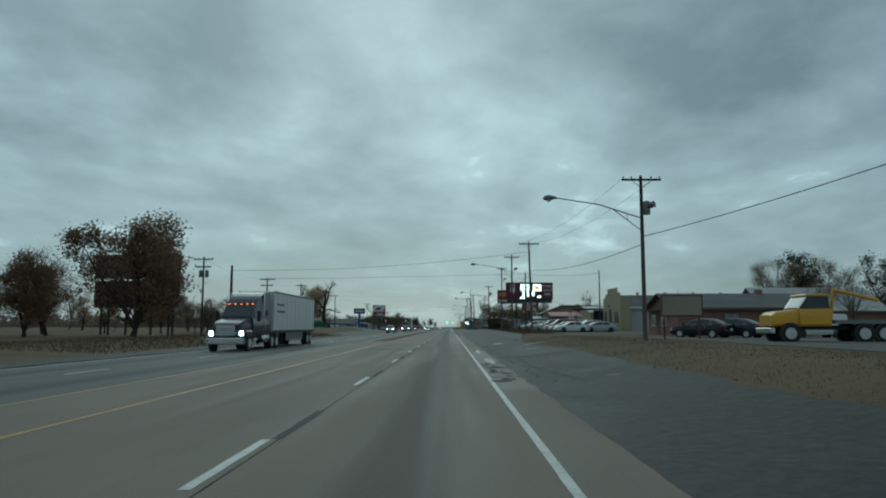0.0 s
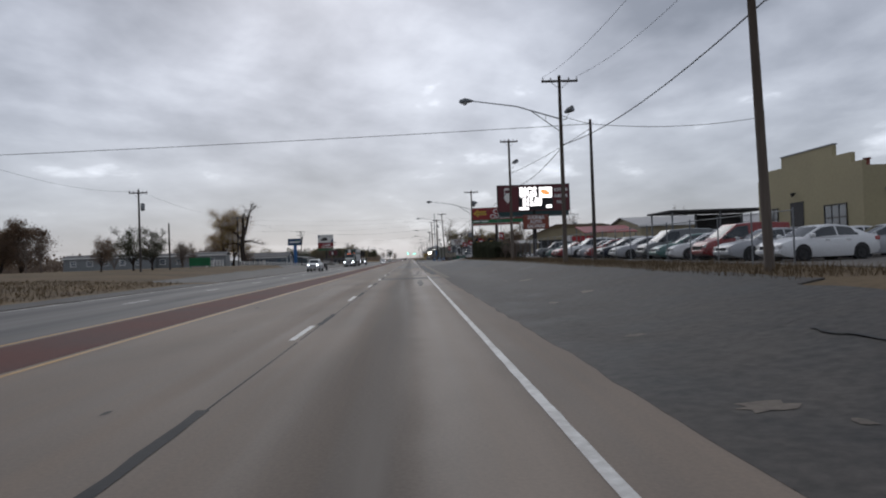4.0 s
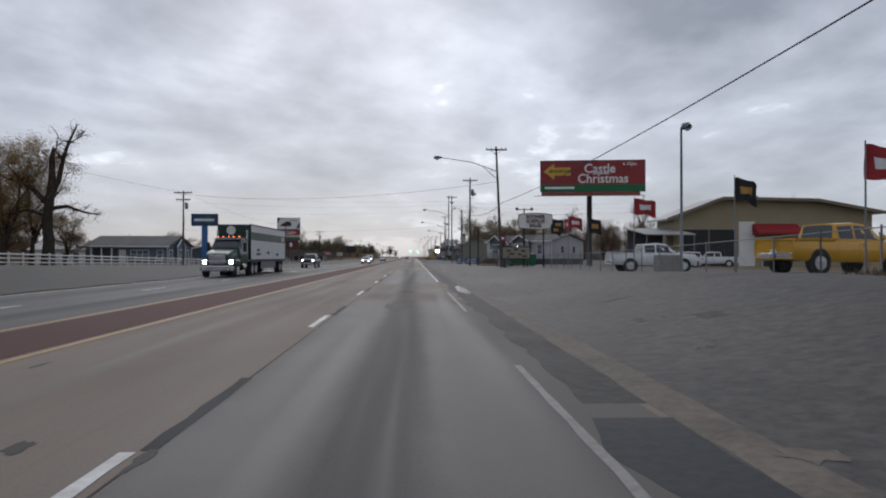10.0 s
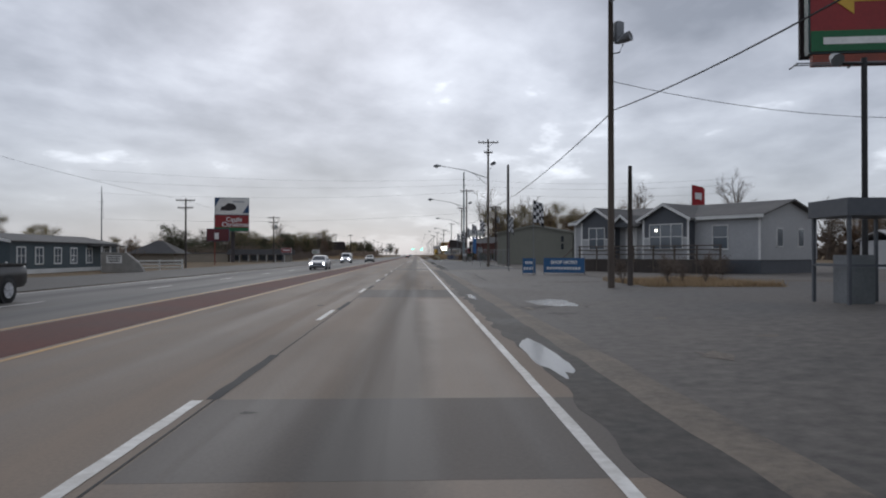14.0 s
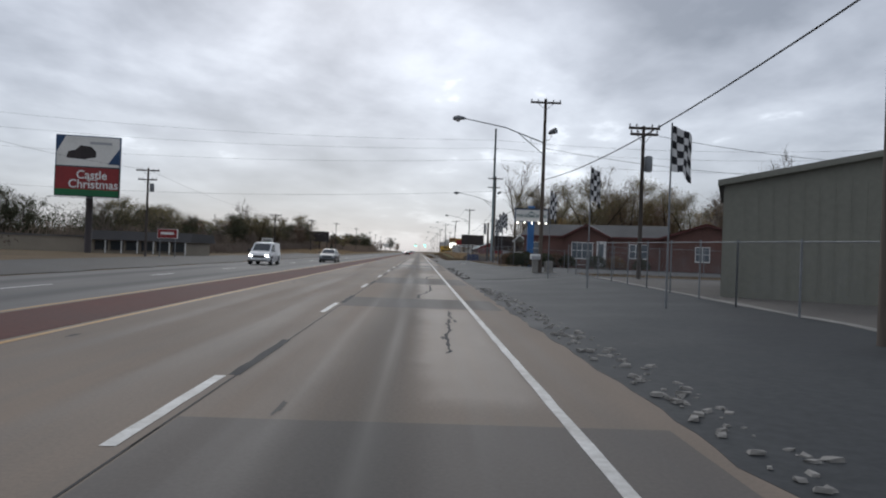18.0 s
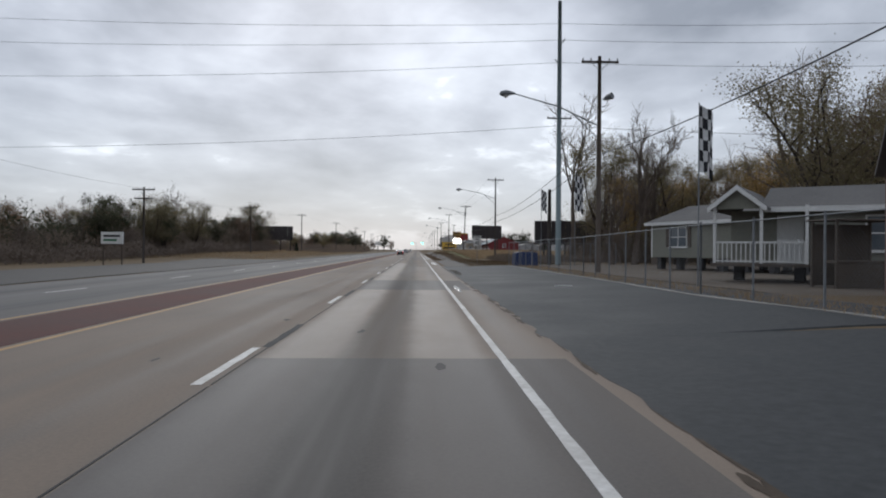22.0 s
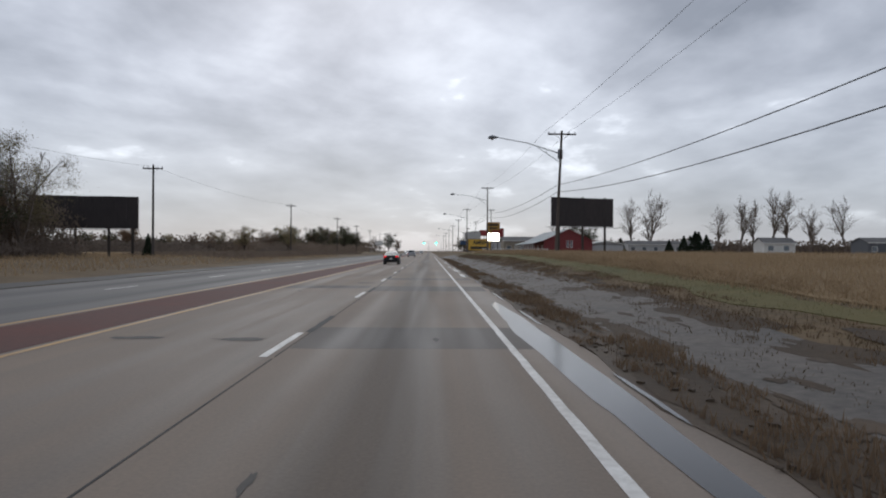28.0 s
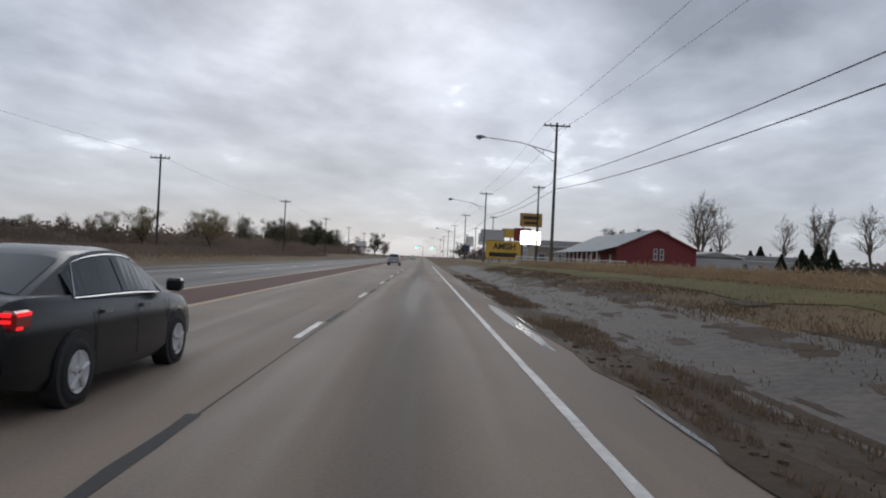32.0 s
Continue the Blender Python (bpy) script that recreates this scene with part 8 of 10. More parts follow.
PANES = {"sedan": ((-1.30, -0.33), (-0.25, 0.92)), "suv": ((-1.98, -1.22), (-1.12, -0.2), (-0.12, 0.85)), "van": ((0.0, 1.3),), "pickup": ((-0.78, -0.12), (-0.02, 1.15))}


def cabin_at(top, y):
    for a, b in zip(top, top[1:]):
        if a[0] <= y <= b[0]:
            f = (y - a[0]) / (b[0] - a[0])
            return [p + (q - p) * f for p, q in zip(a, b)]
    return top[-1]


def side_pane(t, top, sx, ya, yb, f0=0.1, f1=0.86):
    """A glass pane lying on the cabin's side between two stations."""
    bm, prev = bmesh.new(), None
    for i in range(9):
        y = ya + (yb - ya) * i / 8
        _, zb, zt, wb, wt = cabin_at(top, y)
        col = []
        for f in (f0, f1):
            col.append(bm.verts.new((sx * (wb + (wt - wb) * f + 0.008), y, zb + (zt - 0.03 - zb) * f)))
        if prev:
            bm.faces.new((prev[0], col[0], col[1], prev[1]))
        prev = col
    part("side_window", bm, M["glass"], t)


def end_pane(t, a, b, out, name):
    bm = bmesh.new()
    rows = []
    for f in (0.1, 0.5, 0.9):
        p = [u + (w - u) * f for u, w in zip(a, b)]
        rows.append([bm.verts.new((p[4] * k * (0.88 if abs(k) == 1 else 1), p[0] + out * 0.012, p[2] + 0.012 - (0.03 if abs(k) == 1 else 0))) for k in (-1, -0.6, 0, 0.6, 1)])
    for r, q in zip(rows, rows[1:]):
        for i in range(4):
            bm.faces.new((r[i], r[i + 1], q[i + 1], q[i]))
    part(name, bm, M["glass"], t, smooth=True)


def vehicle(kind, m, colour, label, category, name, head=False, tail=False, group="", plain=False):
    s = SPEC[kind]
    t = thing(name, m, label, category, group)
    smoothed(part("body", loft(bmesh.new(), resample(s["low"]), low_ring), M[colour], t))
    top = s["top"]
    smoothed(part("cabin", loft(bmesh.new(), top, top_ring), M[colour], t), 24)
    for sx in (-1, 1):
        for ya, yb in PANES[kind]:
            side_pane(t, top, sx, ya, yb)
    end_pane(t, top[-2], top[-1], 1, "windshield")
    end_pane(t, top[0], top[1], -1, "rear_window")
    if kind == "pickup":
        part("bed_floor", boxes((-0.82, 0.82, -2.7, -1.0, 0.9, 1.235)), M["plastic"], t, "dark open bed")
        part("bed_rail", boxes((-0.95, -0.82, -2.8, -0.98, 1.2, 1.27), (0.82, 0.95, -2.8, -0.98, 1.2, 1.27), (-0.95, 0.95, -2.84, -2.76, 1.2, 1.27)), M[colour], t)
    for y in s["wheels"]:
        for sx in (-1, 1):
            wheel(t, sx * (s["w"] + 0.015), y, s["r"], 0.24, dark=plain)
    lo = s["low"]
    yf, yr, w = lo[-1][0], lo[0][0], s["w"]
    zf, zr = lo[-2][2] - 0.1, lo[1][2] - 0.14
    for sx in (-1, 1):
        x0, x1 = sorted((sx * w * 0.55, sx * w * 0.83))
        part("headlight", boxes((x0, x1, yf - 0.14, yf - 0.01, zf - 0.08, zf + 0.06), bevel=0.02), M["headlamp" if head else "lamp_glass"], t, "lit headlamp" if head else "clear headlamp")
        x0, x1 = sorted((sx * w * 0.52, sx * w * 0.935))
        led = kind == "sedan" and tail and not plain
        lens = part("taillight", boxes((x0, x1, yr + 0.02, yr + 0.3, zr - 0.1, zr + 0.07), bevel=0.03), M["red_lens" if led else "tail_on" if tail else "red_lens"], t, "red tail lamp with lit strip" if led else "lit red tail lamp" if tail else "red tail lamp")
        if led:
            xi, xo = x0 + 0.03, x1 - 0.03
            part("led_strip", boxes((xi, xo, yr + 0.0, yr + 0.022, zr + 0.025, zr + 0.055)), M["tail_on"], lens, "lit red strip")
            part("led_strip", boxes((xi, xo - 0.1, yr + 0.0, yr + 0.022, zr - 0.085, zr - 0.06)), M["tail_on"], lens, "lit red strip")
            part("led_strip", boxes((xi, xo, yr + 0.0, yr + 0.022, zr - 0.03, zr - 0.005)), M["tail_on"], lens, "lit red strip")
            ex = sorted((sx * w * 0.93, sx * w * 0.942))
            part("led_strip", boxes((ex[0], ex[1], yr + 0.05, yr + 0.26, zr + 0.025, zr + 0.055)), M["tail_on"], lens, "lit red strip")
            part("led_strip", boxes((ex[0], ex[1], yr + 0.05, yr + 0.14, zr - 0.085, zr - 0.06)), M["tail_on"], lens, "lit red strip")
            xs = xi if sx > 0 else xo
            part("led_strip", boxes((xs - 0.015, xs + 0.015, yr + 0.0, yr + 0.02, zr - 0.06, zr + 0.025)), M["tail_on"], lens, "lit red strip")
        x0, x1 = sorted((sx * (w - 0.02), sx * (w + 0.17)))
        zm = top[-1][1] + 0.04
        part("mirror", boxes((x0, x1, top[-1][0] - 0.35, top[-1][0] - 0.2, zm, zm + 0.16), bevel=0.03), M[colour if kind != "van" else "plastic"], t)
        for yd in (0.25, -0.75):
            x0, x1 = sorted((sx * (w - 0.01), sx * (w + 0.022)))
            if kind != "pickup" or yd > 0:
                part("door_handle", boxes((x0, x1, yd - 0.1, yd + 0.08, lo[3][2] - 0.16, lo[3][2] - 0.125)), M["chrome"], t)
    part("grille", boxes((-w * 0.5, w * 0.5, yf - 0.05, yf + 0.012, zf - 0.18, zf + 0.02)), M["plastic"], t)
    part("bumper", boxes((-w * 0.8, w * 0.8, yf - 0.12, yf + 0.05, lo[-1][1] - 0.06, lo[-1][1] + 0.12), bevel=0.03), M["chrome" if kind == "pickup" else colour], t)
    part("rear_bumper", boxes((-w * 0.84, w * 0.84, yr - 0.06, yr + 0.12, lo[0][1] - 0.06, lo[0][1] + 0.14), bevel=0.03), M["chrome" if kind == "pickup" else colour], t)
    part("number_plate", boxes((-0.15, 0.15, yr - 0.07, yr - 0.055, lo[0][1] + 0.12, lo[0][1] + 0.27)), M["white_sign"], t)
    if kind == "sedan" and not plain:
        ya, yb = min(p[0] for p in PANES[kind]), max(p[1] for p in PANES[kind])
        for sx in (-1, 1):
            rim = []
            for f, ys in ((0.05, [ya + (yb - ya) * i / 10 for i in range(11)]), (0.91, [yb - (yb - ya) * i / 10 for i in range(1, 10)])):
                for y in ys:
                    _, zb, zt, wb, wt = cabin_at(top, y)
                    rim.append((sx * (wb + (wt - wb) * f + 0.01), y, zb + (zt - 0.03 - zb) * f))
            part("window_trim", bars((rim + rim[:1], 0.007), sides=4), M["chrome"], t, "thin chrome line round the side windows")
    if not plain:
        for sx in (-1, 1):
            for yd in (1.0, 0.05, -0.95):
                part("door_seam", bars(([(sx * (w + 0.001), yd, lo[3][1] + 0.12), (sx * (w + 0.001), yd, lo[3][2] - 0.1)], 0.0035), sides=4), M["plastic"], t)
    return t


def semi(m, cab, box_mat, label, stripe=None, wall=None):
    """A tractor with sleeper and a box trailer; the nose is at y = 0 and the trailer behind it."""
    t = thing("semi_truck", m, label, "truck")
    bm = loft(bmesh.new(), resample([(-2.6, 0.95, 2.12, 1.06), (-1.6, 0.95, 2.02, 1.0), (-0.5, 0.9, 1.82, 0.92), (-0.08, 0.9, 1.62, 0.78)], 2), low_ring)
    smoothed(part("hood", bm, M[cab], t))
    day = stripe is not None
    back, hitch = (-4.2, -5.0) if day else (-6.4, -7.0)
    smoothed(part("cab", loft(bmesh.new(), [(back, 0.9, 2.2, 1.22), (-3.6 if day else -4.6, 0.9, 2.2, 1.2), (-2.3, 0.9, 2.15, 1.12)], low_ring), M[cab], t))
    roof = [(-6.4, 2.1, 4.0, 1.22, 1.12), (-5.2, 2.1, 3.95, 1.21, 1.1), (-4.3, 2.1, 3.68, 1.19, 1.05), (-3.6, 2.1, 3.3, 1.16, 1.0), (-3.15, 2.1, 2.98, 1.14, 0.97), (-2.35, 2.05, 2.14, 1.08, 1.0)]
    if day:
        roof = [(-4.2, 2.1, 2.96, 1.2, 1.1), (-3.7, 2.1, 3.04, 1.18, 1.06)] + roof[-2:]
    smoothed(part("cab_roof" if day else "sleeper", loft(bmesh.new(), roof, top_ring), M[cab], t, "low day cab" if day else "tall sleeper cab with wind deflector"), 30)
    end_pane(t, roof[-2], roof[-1], 1, "windshield")
    for sx in (-1, 1):
        side_pane(t, roof, sx, -3.75 if day else -4.0, -2.75, 0.06, 0.8 if day else 0.48)
        if not day:
            part("sleeper_window", boxes((min(sx * 1.19, sx * 1.21), max(sx * 1.19, sx * 1.21), -5.6, -5.1, 2.3, 2.7)), M["glass"], t)
        part("fog_lamp", boxes((min(sx * 0.75, sx * 0.95), max(sx * 0.75, sx * 0.95), 0.1, 0.14, 0.58, 0.68)), M["lamp_glass"], t)
    if day:
        part("sun_visor", boxes((-1.05, 1.05, -3.2, -2.82, 2.84, 2.9), bevel=0.02), M["chrome"], t, "pale sun visor over the windshield")
    part("grille", boxes((-0.6, 0.6, -0.12, 0.02, 0.95, 1.62), bevel=0.03), M["chrome"], t)
    for k in range(6):
        part("grille_bar", boxes((-0.55, 0.55, 0.02, 0.035, 1.0 + k * 0.1, 1.03 + k * 0.1)), M["plastic"], t)
    part("bumper", boxes((-1.2, 1.2, -0.3, 0.12, 0.45, 0.85), bevel=0.05), M["chrome"], t)
    part("bull_bar", bars(([(-1.1, 0.2, 0.6), (-1.0, 0.22, 1.15), (1.0, 0.22, 1.15), (1.1, 0.2, 0.6)], 0.04), sides=6), M["chrome"], t)
    for sx in (-1, 1):
        x0, x1 = sorted((sx * 0.72, sx * 1.02))
        part("fender", boxes((min(sx * 0.8, sx * 1.22), max(sx * 0.8, sx * 1.22), -2.0, -0.35, 0.85, 1.35), bevel=0.12), M[cab], t)
        part("headlight", boxes((x0 - 0.03, x1 + 0.05, -0.36, -0.2, 0.98, 1.26), bevel=0.03), M["headlamp"], t, "lit headlamp")
        part("exhaust_stack", bars(([(sx * 1.15, back + (-0.2 if day else 1.65), 1.2), (sx * 1.15, back + (-0.2 if day else 1.65), 3.6 if day else 3.9)], 0.08), sides=8), M["chrome"], t)
        part("mirror", boxes((min(sx * 1.25, sx * 1.5), max(sx * 1.25, sx * 1.5), -2.75, -2.6, 1.9, 2.6), bevel=0.03), M["plastic"], t)
        part("fuel_tank", bars(([(sx * 1.0, back + 0.5, 0.75), (sx * 1.0, back + (1.5 if day else 2.4), 0.75)], 0.3), sides=12), M["chrome"], t, smooth=True)
        for y in ((-1.15, -5.9, -7.2) if day else (-1.15, -6.9, -8.2)):
            wheel(t, sx * 1.24, y, 0.5, 0.5 if y < -2 else 0.3)
    for k in range(5):
        part("marker_lamp", boxes((-0.84 + k * 0.4, -0.77 + k * 0.4, -3.28, -3.19, 3.03, 3.09)), M["amber_on"], t, "lit amber marker lamp")
    part("chassis", boxes((-0.45, 0.45, -8 if day else -9, -1, 0.75, 0.95)), M["black_metal"], t)
    tr = thing("semi_trailer", m @ pose(0, hitch, 0), (wall or "white") + " box trailer behind a semi truck", "trailer")
    part("box", boxes((-1.3, 1.3, -15.2, 0, 1.18, 4.1), bevel=0.03), M[box_mat], tr, "trailer box")
    if stripe:
        for sx in (-1, 1):
            part("stripe", boxes((min(sx * 1.3, sx * 1.306), max(sx * 1.3, sx * 1.306), -15.1, -0.1, 2.85, 3.5)), M[stripe], tr, "green stripe along the box")
            for k in range(3):
                part("lettering", boxes((min(sx * 1.306, sx * 1.31), max(sx * 1.306, sx * 1.31), -14.5 + k * 0.5, -14.15 + k * 0.5, 2.98, 3.36)), M["white_sign"], tr)
            for ya, yb, z in ((-3.6, -2.0, 1.62), (-3.3, -2.3, 1.95), (-7.4, -6.2, 1.75), (-11.6, -10.4, 1.6)):
                part("lettering", boxes((min(sx * 1.306, sx * 1.31), max(sx * 1.306, sx * 1.31), ya, yb, z, z + 0.22)), M["dumpster_green"], tr)
        part("front_panel", boxes((-1.28, 1.28, 0.0, 0.02, 1.25, 4.08)), M[stripe], tr)
        bm = bmesh.new()
        tube(bm, [(0.25, 0.02, 3.62), (0.25, 0.05, 3.62)], [0.36, 0.36], 20)
        part("emblem", bm, M["white_sign"], tr, "plain round white emblem")
        part("corner_post", boxes((-1.32, -1.2, -0.06, 0.03, 1.25, 4.1), (1.2, 1.32, -0.06, 0.03, 1.25, 4.1)), M[stripe], tr)
    part("top_rail", boxes((-1.32, -1.28, -15.22, 0.02, 4.0, 4.13), (1.28, 1.32, -15.22, 0.02, 4.0, 4.13)), M["galv"], tr)
    part("floor_rail", boxes((-1.32, -1.28, -15.22, 0.02, 1.1, 1.3), (1.28, 1.32, -15.22, 0.02, 1.1, 1.3)), M["black_metal"], tr)
    for sx in (-1, 1):
        part("landing_leg", boxes((sx * 0.9 - 0.07, sx * 0.9 + 0.07, -4.0, -3.8, 0.2, 1.15)), M["black_metal"], tr)
        part("skirt", boxes((min(sx * 1.2, sx * 1.23), max(sx * 1.2, sx * 1.23), -10.5, -4.2, 0.5, 1.12)), M["galv"], tr)
        for y in (-12.6, -13.9):
            wheel(tr, sx * 1.26, y, 0.5, 0.5)
        for k in range(10):
            part("seam", boxes((min(sx * 1.3, sx * 1.304), max(sx * 1.3, sx * 1.304), -14.6 + k * 1.5, -14.57 + k * 1.5, 1.3, 2.84 if stripe else 4.0)), M["galv"], tr)
    if not stripe:
        part("graphic", boxes((-1.308, -1.3, -3.4, -1.0, 2.6, 2.75), (-1.308, -1.3, -3.2, -0.9, 3.1, 3.25)), M["car_blue"], tr)
    part("bogie", boxes((-0.6, 0.6, -14.6, -11.8, 0.55, 1.15)), M["black_metal"], tr)
    part("rear_guard", boxes((-1.1, 1.1, -15.15, -15.05, 0.45, 0.6)), M["galv"], tr)
    return t


def facing(x, y, turn=0.0):
    """On the road, towards the camera's start."""
    return pose(x, y, 0.0, 0, 0, 180 + turn)


semi(facing(-13.85, 44.6), "car_blue", "trailer_white", "dark blue semi tractor with lit headlamps, oncoming", wall="plain white")
semi(facing(-14.4, 235.3), "car_green", "trailer_white", "dark green semi tractor with lit headlamps, oncoming", "car_green", "white and green striped")
vehicle("pickup", facing(-14.6, 178.3), "car_white", "white pickup truck with lit headlamps pulling a trailer", "pickup truck", "pickup_truck", head=True)
t = thing("utility_trailer", facing(-14.6, 183.4), "small dark open utility trailer behind a pickup", "trailer")
part("bed", boxes((-0.9, 0.9, -2.6, 0, 0.5, 0.62)), M["deck_wood"], t)
part("rail", boxes((-0.95, -0.88, -2.6, 0, 0.62, 1.1), (0.88, 0.95, -2.6, 0, 0.62, 1.1), (-0.9, 0.9, -2.65, -2.58, 0.62, 1.0)), M["black_metal"], t)
part("drawbar", bars(([(-0.6, 0, 0.5), (0, 1.3, 0.45)], 0.04), ([(0.6, 0, 0.5), (0, 1.3, 0.45)], 0.04), sides=6), M["black_metal"], t)
for sx in (-1, 1):
    wheel(t, sx * 1.1, -1.3, 0.33, 0.2)
vehicle("pickup", facing(-14.1, 280.5), "car_dark", "dark grey pickup truck with lit headlamps, oncoming", "pickup truck", "pickup_truck", head=True)
vehicle("sedan", facing(-10.2, 334.5), "car_silver", "silver sedan with lit headlamps, oncoming", "car", "sedan_car", head=True)
vehicle("van", facing(-12.9, 390.2), "car_white", "white compact van with lit headlamps, oncoming", "van", "delivery_van", head=True)
vehicle("sedan", facing(-9.9, 409.2), "car_grey", "grey sedan, oncoming in the inner lane", "car", "sedan_car")
vehicle("sedan", pose(-4.28, 593.75, 0, 0, 0, 0), "car_black", "black sedan with lit tail lamps in the inner lane", "car", "sedan_car", tail=True)
vehicle("suv", pose(-4.5, 694, 0), "car_silver", "silver utility vehicle with lit tail lamps driving ahead", "car", "suv_car", tail=True)
vehicle("suv", pose(-4.4, 905, 0), "car_white", "white utility vehicle with lit tail lamps far ahead", "car", "suv_car", tail=True, plain=True)
vehicle("sedan", facing(-10.4, 880), "car_silver", "silver sedan with lit headlamps, far off", "car", "sedan_car", head=True, plain=True)
vehicle("sedan", facing(-14.0, 935), "car_white", "white sedan with lit headlamps, far off", "car", "sedan_car", head=True, plain=True)

# parked on the sales lot
vehicle("pickup", on(15.6, 208.8, -74), "car_yellow", "bright yellow pickup truck parked on the lot", "pickup truck", "pickup_truck")
vehicle("pickup", on(15.7, 229.5, -90), "car_white", "white crew-cab pickup truck parked behind the fence", "pickup truck", "pickup_truck")
vehicle("suv", on(30, 262, 75), "car_white", "white utility vehicle parked before the sales building", "car", "suv_car")
vehicle("pickup", on(37, 270, 80), "car_white", "white pickup truck parked before the sales building", "pickup truck", "pickup_truck")
vehicle("sedan", on(31, 384.5, 95), "car_grey", "grey sedan parked behind the wire fence", "car", "sedan_car", plain=True)
vehicle("suv", on(28.5, 377, 95), "car_silver", "silver utility vehicle parked behind the wire fence", "car", "suv_car", plain=True)
# wrecks in the salvage yard
rnd = random.Random(11)
cols = ["car_white", "car_silver", "car_red", "car_white", "car_teal", "car_grey", "car_silver", "car_white", "car_blue", "car_red", "car_silver"]
k = 0
for row, (xx, ya, yb) in enumerate(((16.3, 97, 148), (21.2, 99, 156), (26, 140, 160))):
    y = ya
    while y < yb:
        kd = rnd.choice(["sedan", "sedan", "suv", "sedan", "van"])
        c = cols[k % len(cols)]
        nm = {"pickup": ("pickup truck", "pickup_truck"), "sedan": ("sedan", "sedan_car"), "suv": ("utility vehicle", "suv_car"), "van": ("van", "delivery_van")}[kd]
        vehicle(kd, on(xx + rnd.uniform(-0.4, 0.4), y, 90 + rnd.uniform(-14, 14)), c, "old " + c.split("_")[1] + " " + nm[0] + " parked in the salvage yard", nm[0], nm[1], group="salvage yard vehicles", plain=True)
        y += rnd.uniform(2.7, 3.4)
        k += 1
# truck yard near the start
vehicle("sedan", on(19.4, 54.8, 40), "car_black", "black sedan parked on the grass edge", "car", "sedan_car")
vehicle("sedan", on(21.9, 54.8, 40), "car_blue", "dark blue sedan parked on the grass edge", "car", "sedan_car")


def work_truck(m, cab, bed, label, dump):
    t = thing("work_truck", m, label, "truck")
    part("chassis", boxes((-0.5, 0.5, -6.4, 0, 0.7, 0.95)), M["black_metal"], t)
    part("hood", loft(bmesh.new(), [(-1.6, 0.9, 1.85, 1.0), (-0.3, 0.9, 1.7, 0.95), (0.0, 0.9, 1.5, 0.85)], low_ring), M[cab], t)
    part("cab", loft(bmesh.new(), [(-3.2, 0.9, 1.95, 1.15), (-1.5, 0.9, 1.9, 1.12)], low_ring), M[cab], t)
    part("glazing", loft(bmesh.new(), [(-3.15, 1.9, 2.6, 1.1, 1.0), (-2.0, 1.9, 2.65, 1.08, 1.0), (-1.5, 1.85, 1.95, 1.05, 1.0)], top_ring), M["glass"], t)
    part("roof", boxes((-1.02, 1.02, -3.15, -1.9, 2.58, 2.72), bevel=0.04), M[cab], t)
    part("bumper", boxes((-1.1, 1.1, -0.1, 0.15, 0.5, 0.8), bevel=0.03), M["chrome"], t)
    for sx in (-1, 1):
        for y in (-0.95, -5.0, -6.1):
            wheel(t, sx * 1.15, y, 0.5, 0.4)
    if dump:
        part("dump_bed", boxes((-1.2, 1.2, -7.6, -3.4, 1.15, 2.7), bevel=0.04), M[bed], t, "red steel dump bed")
        for k in range(5):
            part("bed_rib", boxes((-1.26, -1.2, -7.4 + k * 0.95, -7.28 + k * 0.95, 1.15, 2.7), (1.2, 1.26, -7.4 + k * 0.95, -7.28 + k * 0.95, 1.15, 2.7)), M[bed], t)
    else:
        part("flat_bed", boxes((-1.2, 1.2, -7.2, -3.4, 1.05, 1.25)), M[bed], t)
        part("crane", bars(([(0, -3.7, 1.2), (0, -3.9, 3.0), (0.2, -6.5, 2.4)], 0.12), sides=6), M[cab], t)
    return t


work_truck(on(18.4, 41.5, 88), "car_yellow", "galv", "yellow work truck with flat bed in the yard", False)
work_truck(on(27.4, 42, 92), "car_white", "car_red", "dump truck with white cab and red bed", True)
vehicle("van", on(28, 55, 90), "car_white", "white camper van parked behind the house", "van", "delivery_van", plain=True)


# on the lot before the sales building
t = thing("dumpster", on(13.9, 275, 6) @ Matrix.Diagonal((1, 1, 1.2, 1)), "dull green steel dumpster on the lot", "dumpster")
part("bin", prism_x(bmesh.new(), [(-0.9, 0.15), (0.9, 0.15), (1.05, 1.5), (-1.05, 1.25)], -1.7, 1.7), M["dumpster_green"], t)
part("lid", prism_x(bmesh.new(), [(-1.1, 1.26), (1.08, 1.51), (1.08, 1.56), (-1.1, 1.31)], -1.72, 1.72), M["plastic"], t, "black plastic lid")
for k in range(5):
    part("rib", boxes((-1.5 + k * 0.72, -1.42 + k * 0.72, -1.06, -0.9, 0.2, 1.2)), M["dumpster_green"], t)
for px in (-1.4, 1.4):
    for py in (-0.7, 0.7):
        part("foot", boxes((px - 0.1, px + 0.1, py - 0.1, py + 0.1, -0.05, 0.16)), M["black_metal"], t)
t = thing("lamp_mast", on(15.3, 223.3), "tall grey lamp mast with a round floodlight head", "street lamp")
part("mast", bars(([(0, 0, -0.2), (0, 0, 8.3)], [0.09, 0.06]), sides=10), M["galv"], t, smooth=True)
part("lamp_head", bars(([(0.0, 0, 8.25), (0.12, 0, 8.4), (0.3, -0.2, 8.35), (0.34, -0.3, 8.28)], [0.08, 0.2, 0.26, 0.2]), sides=12), M["galv"], t, smooth=True)
t = thing("barrier_block", on(14.6, 223.6, 6), "dirty white concrete block at the mast's foot", "concrete block")
part("block", boxes((-0.7, 0.7, -0.4, 0.4, -0.05, 1.0), bevel=0.05), M["stone"], t)


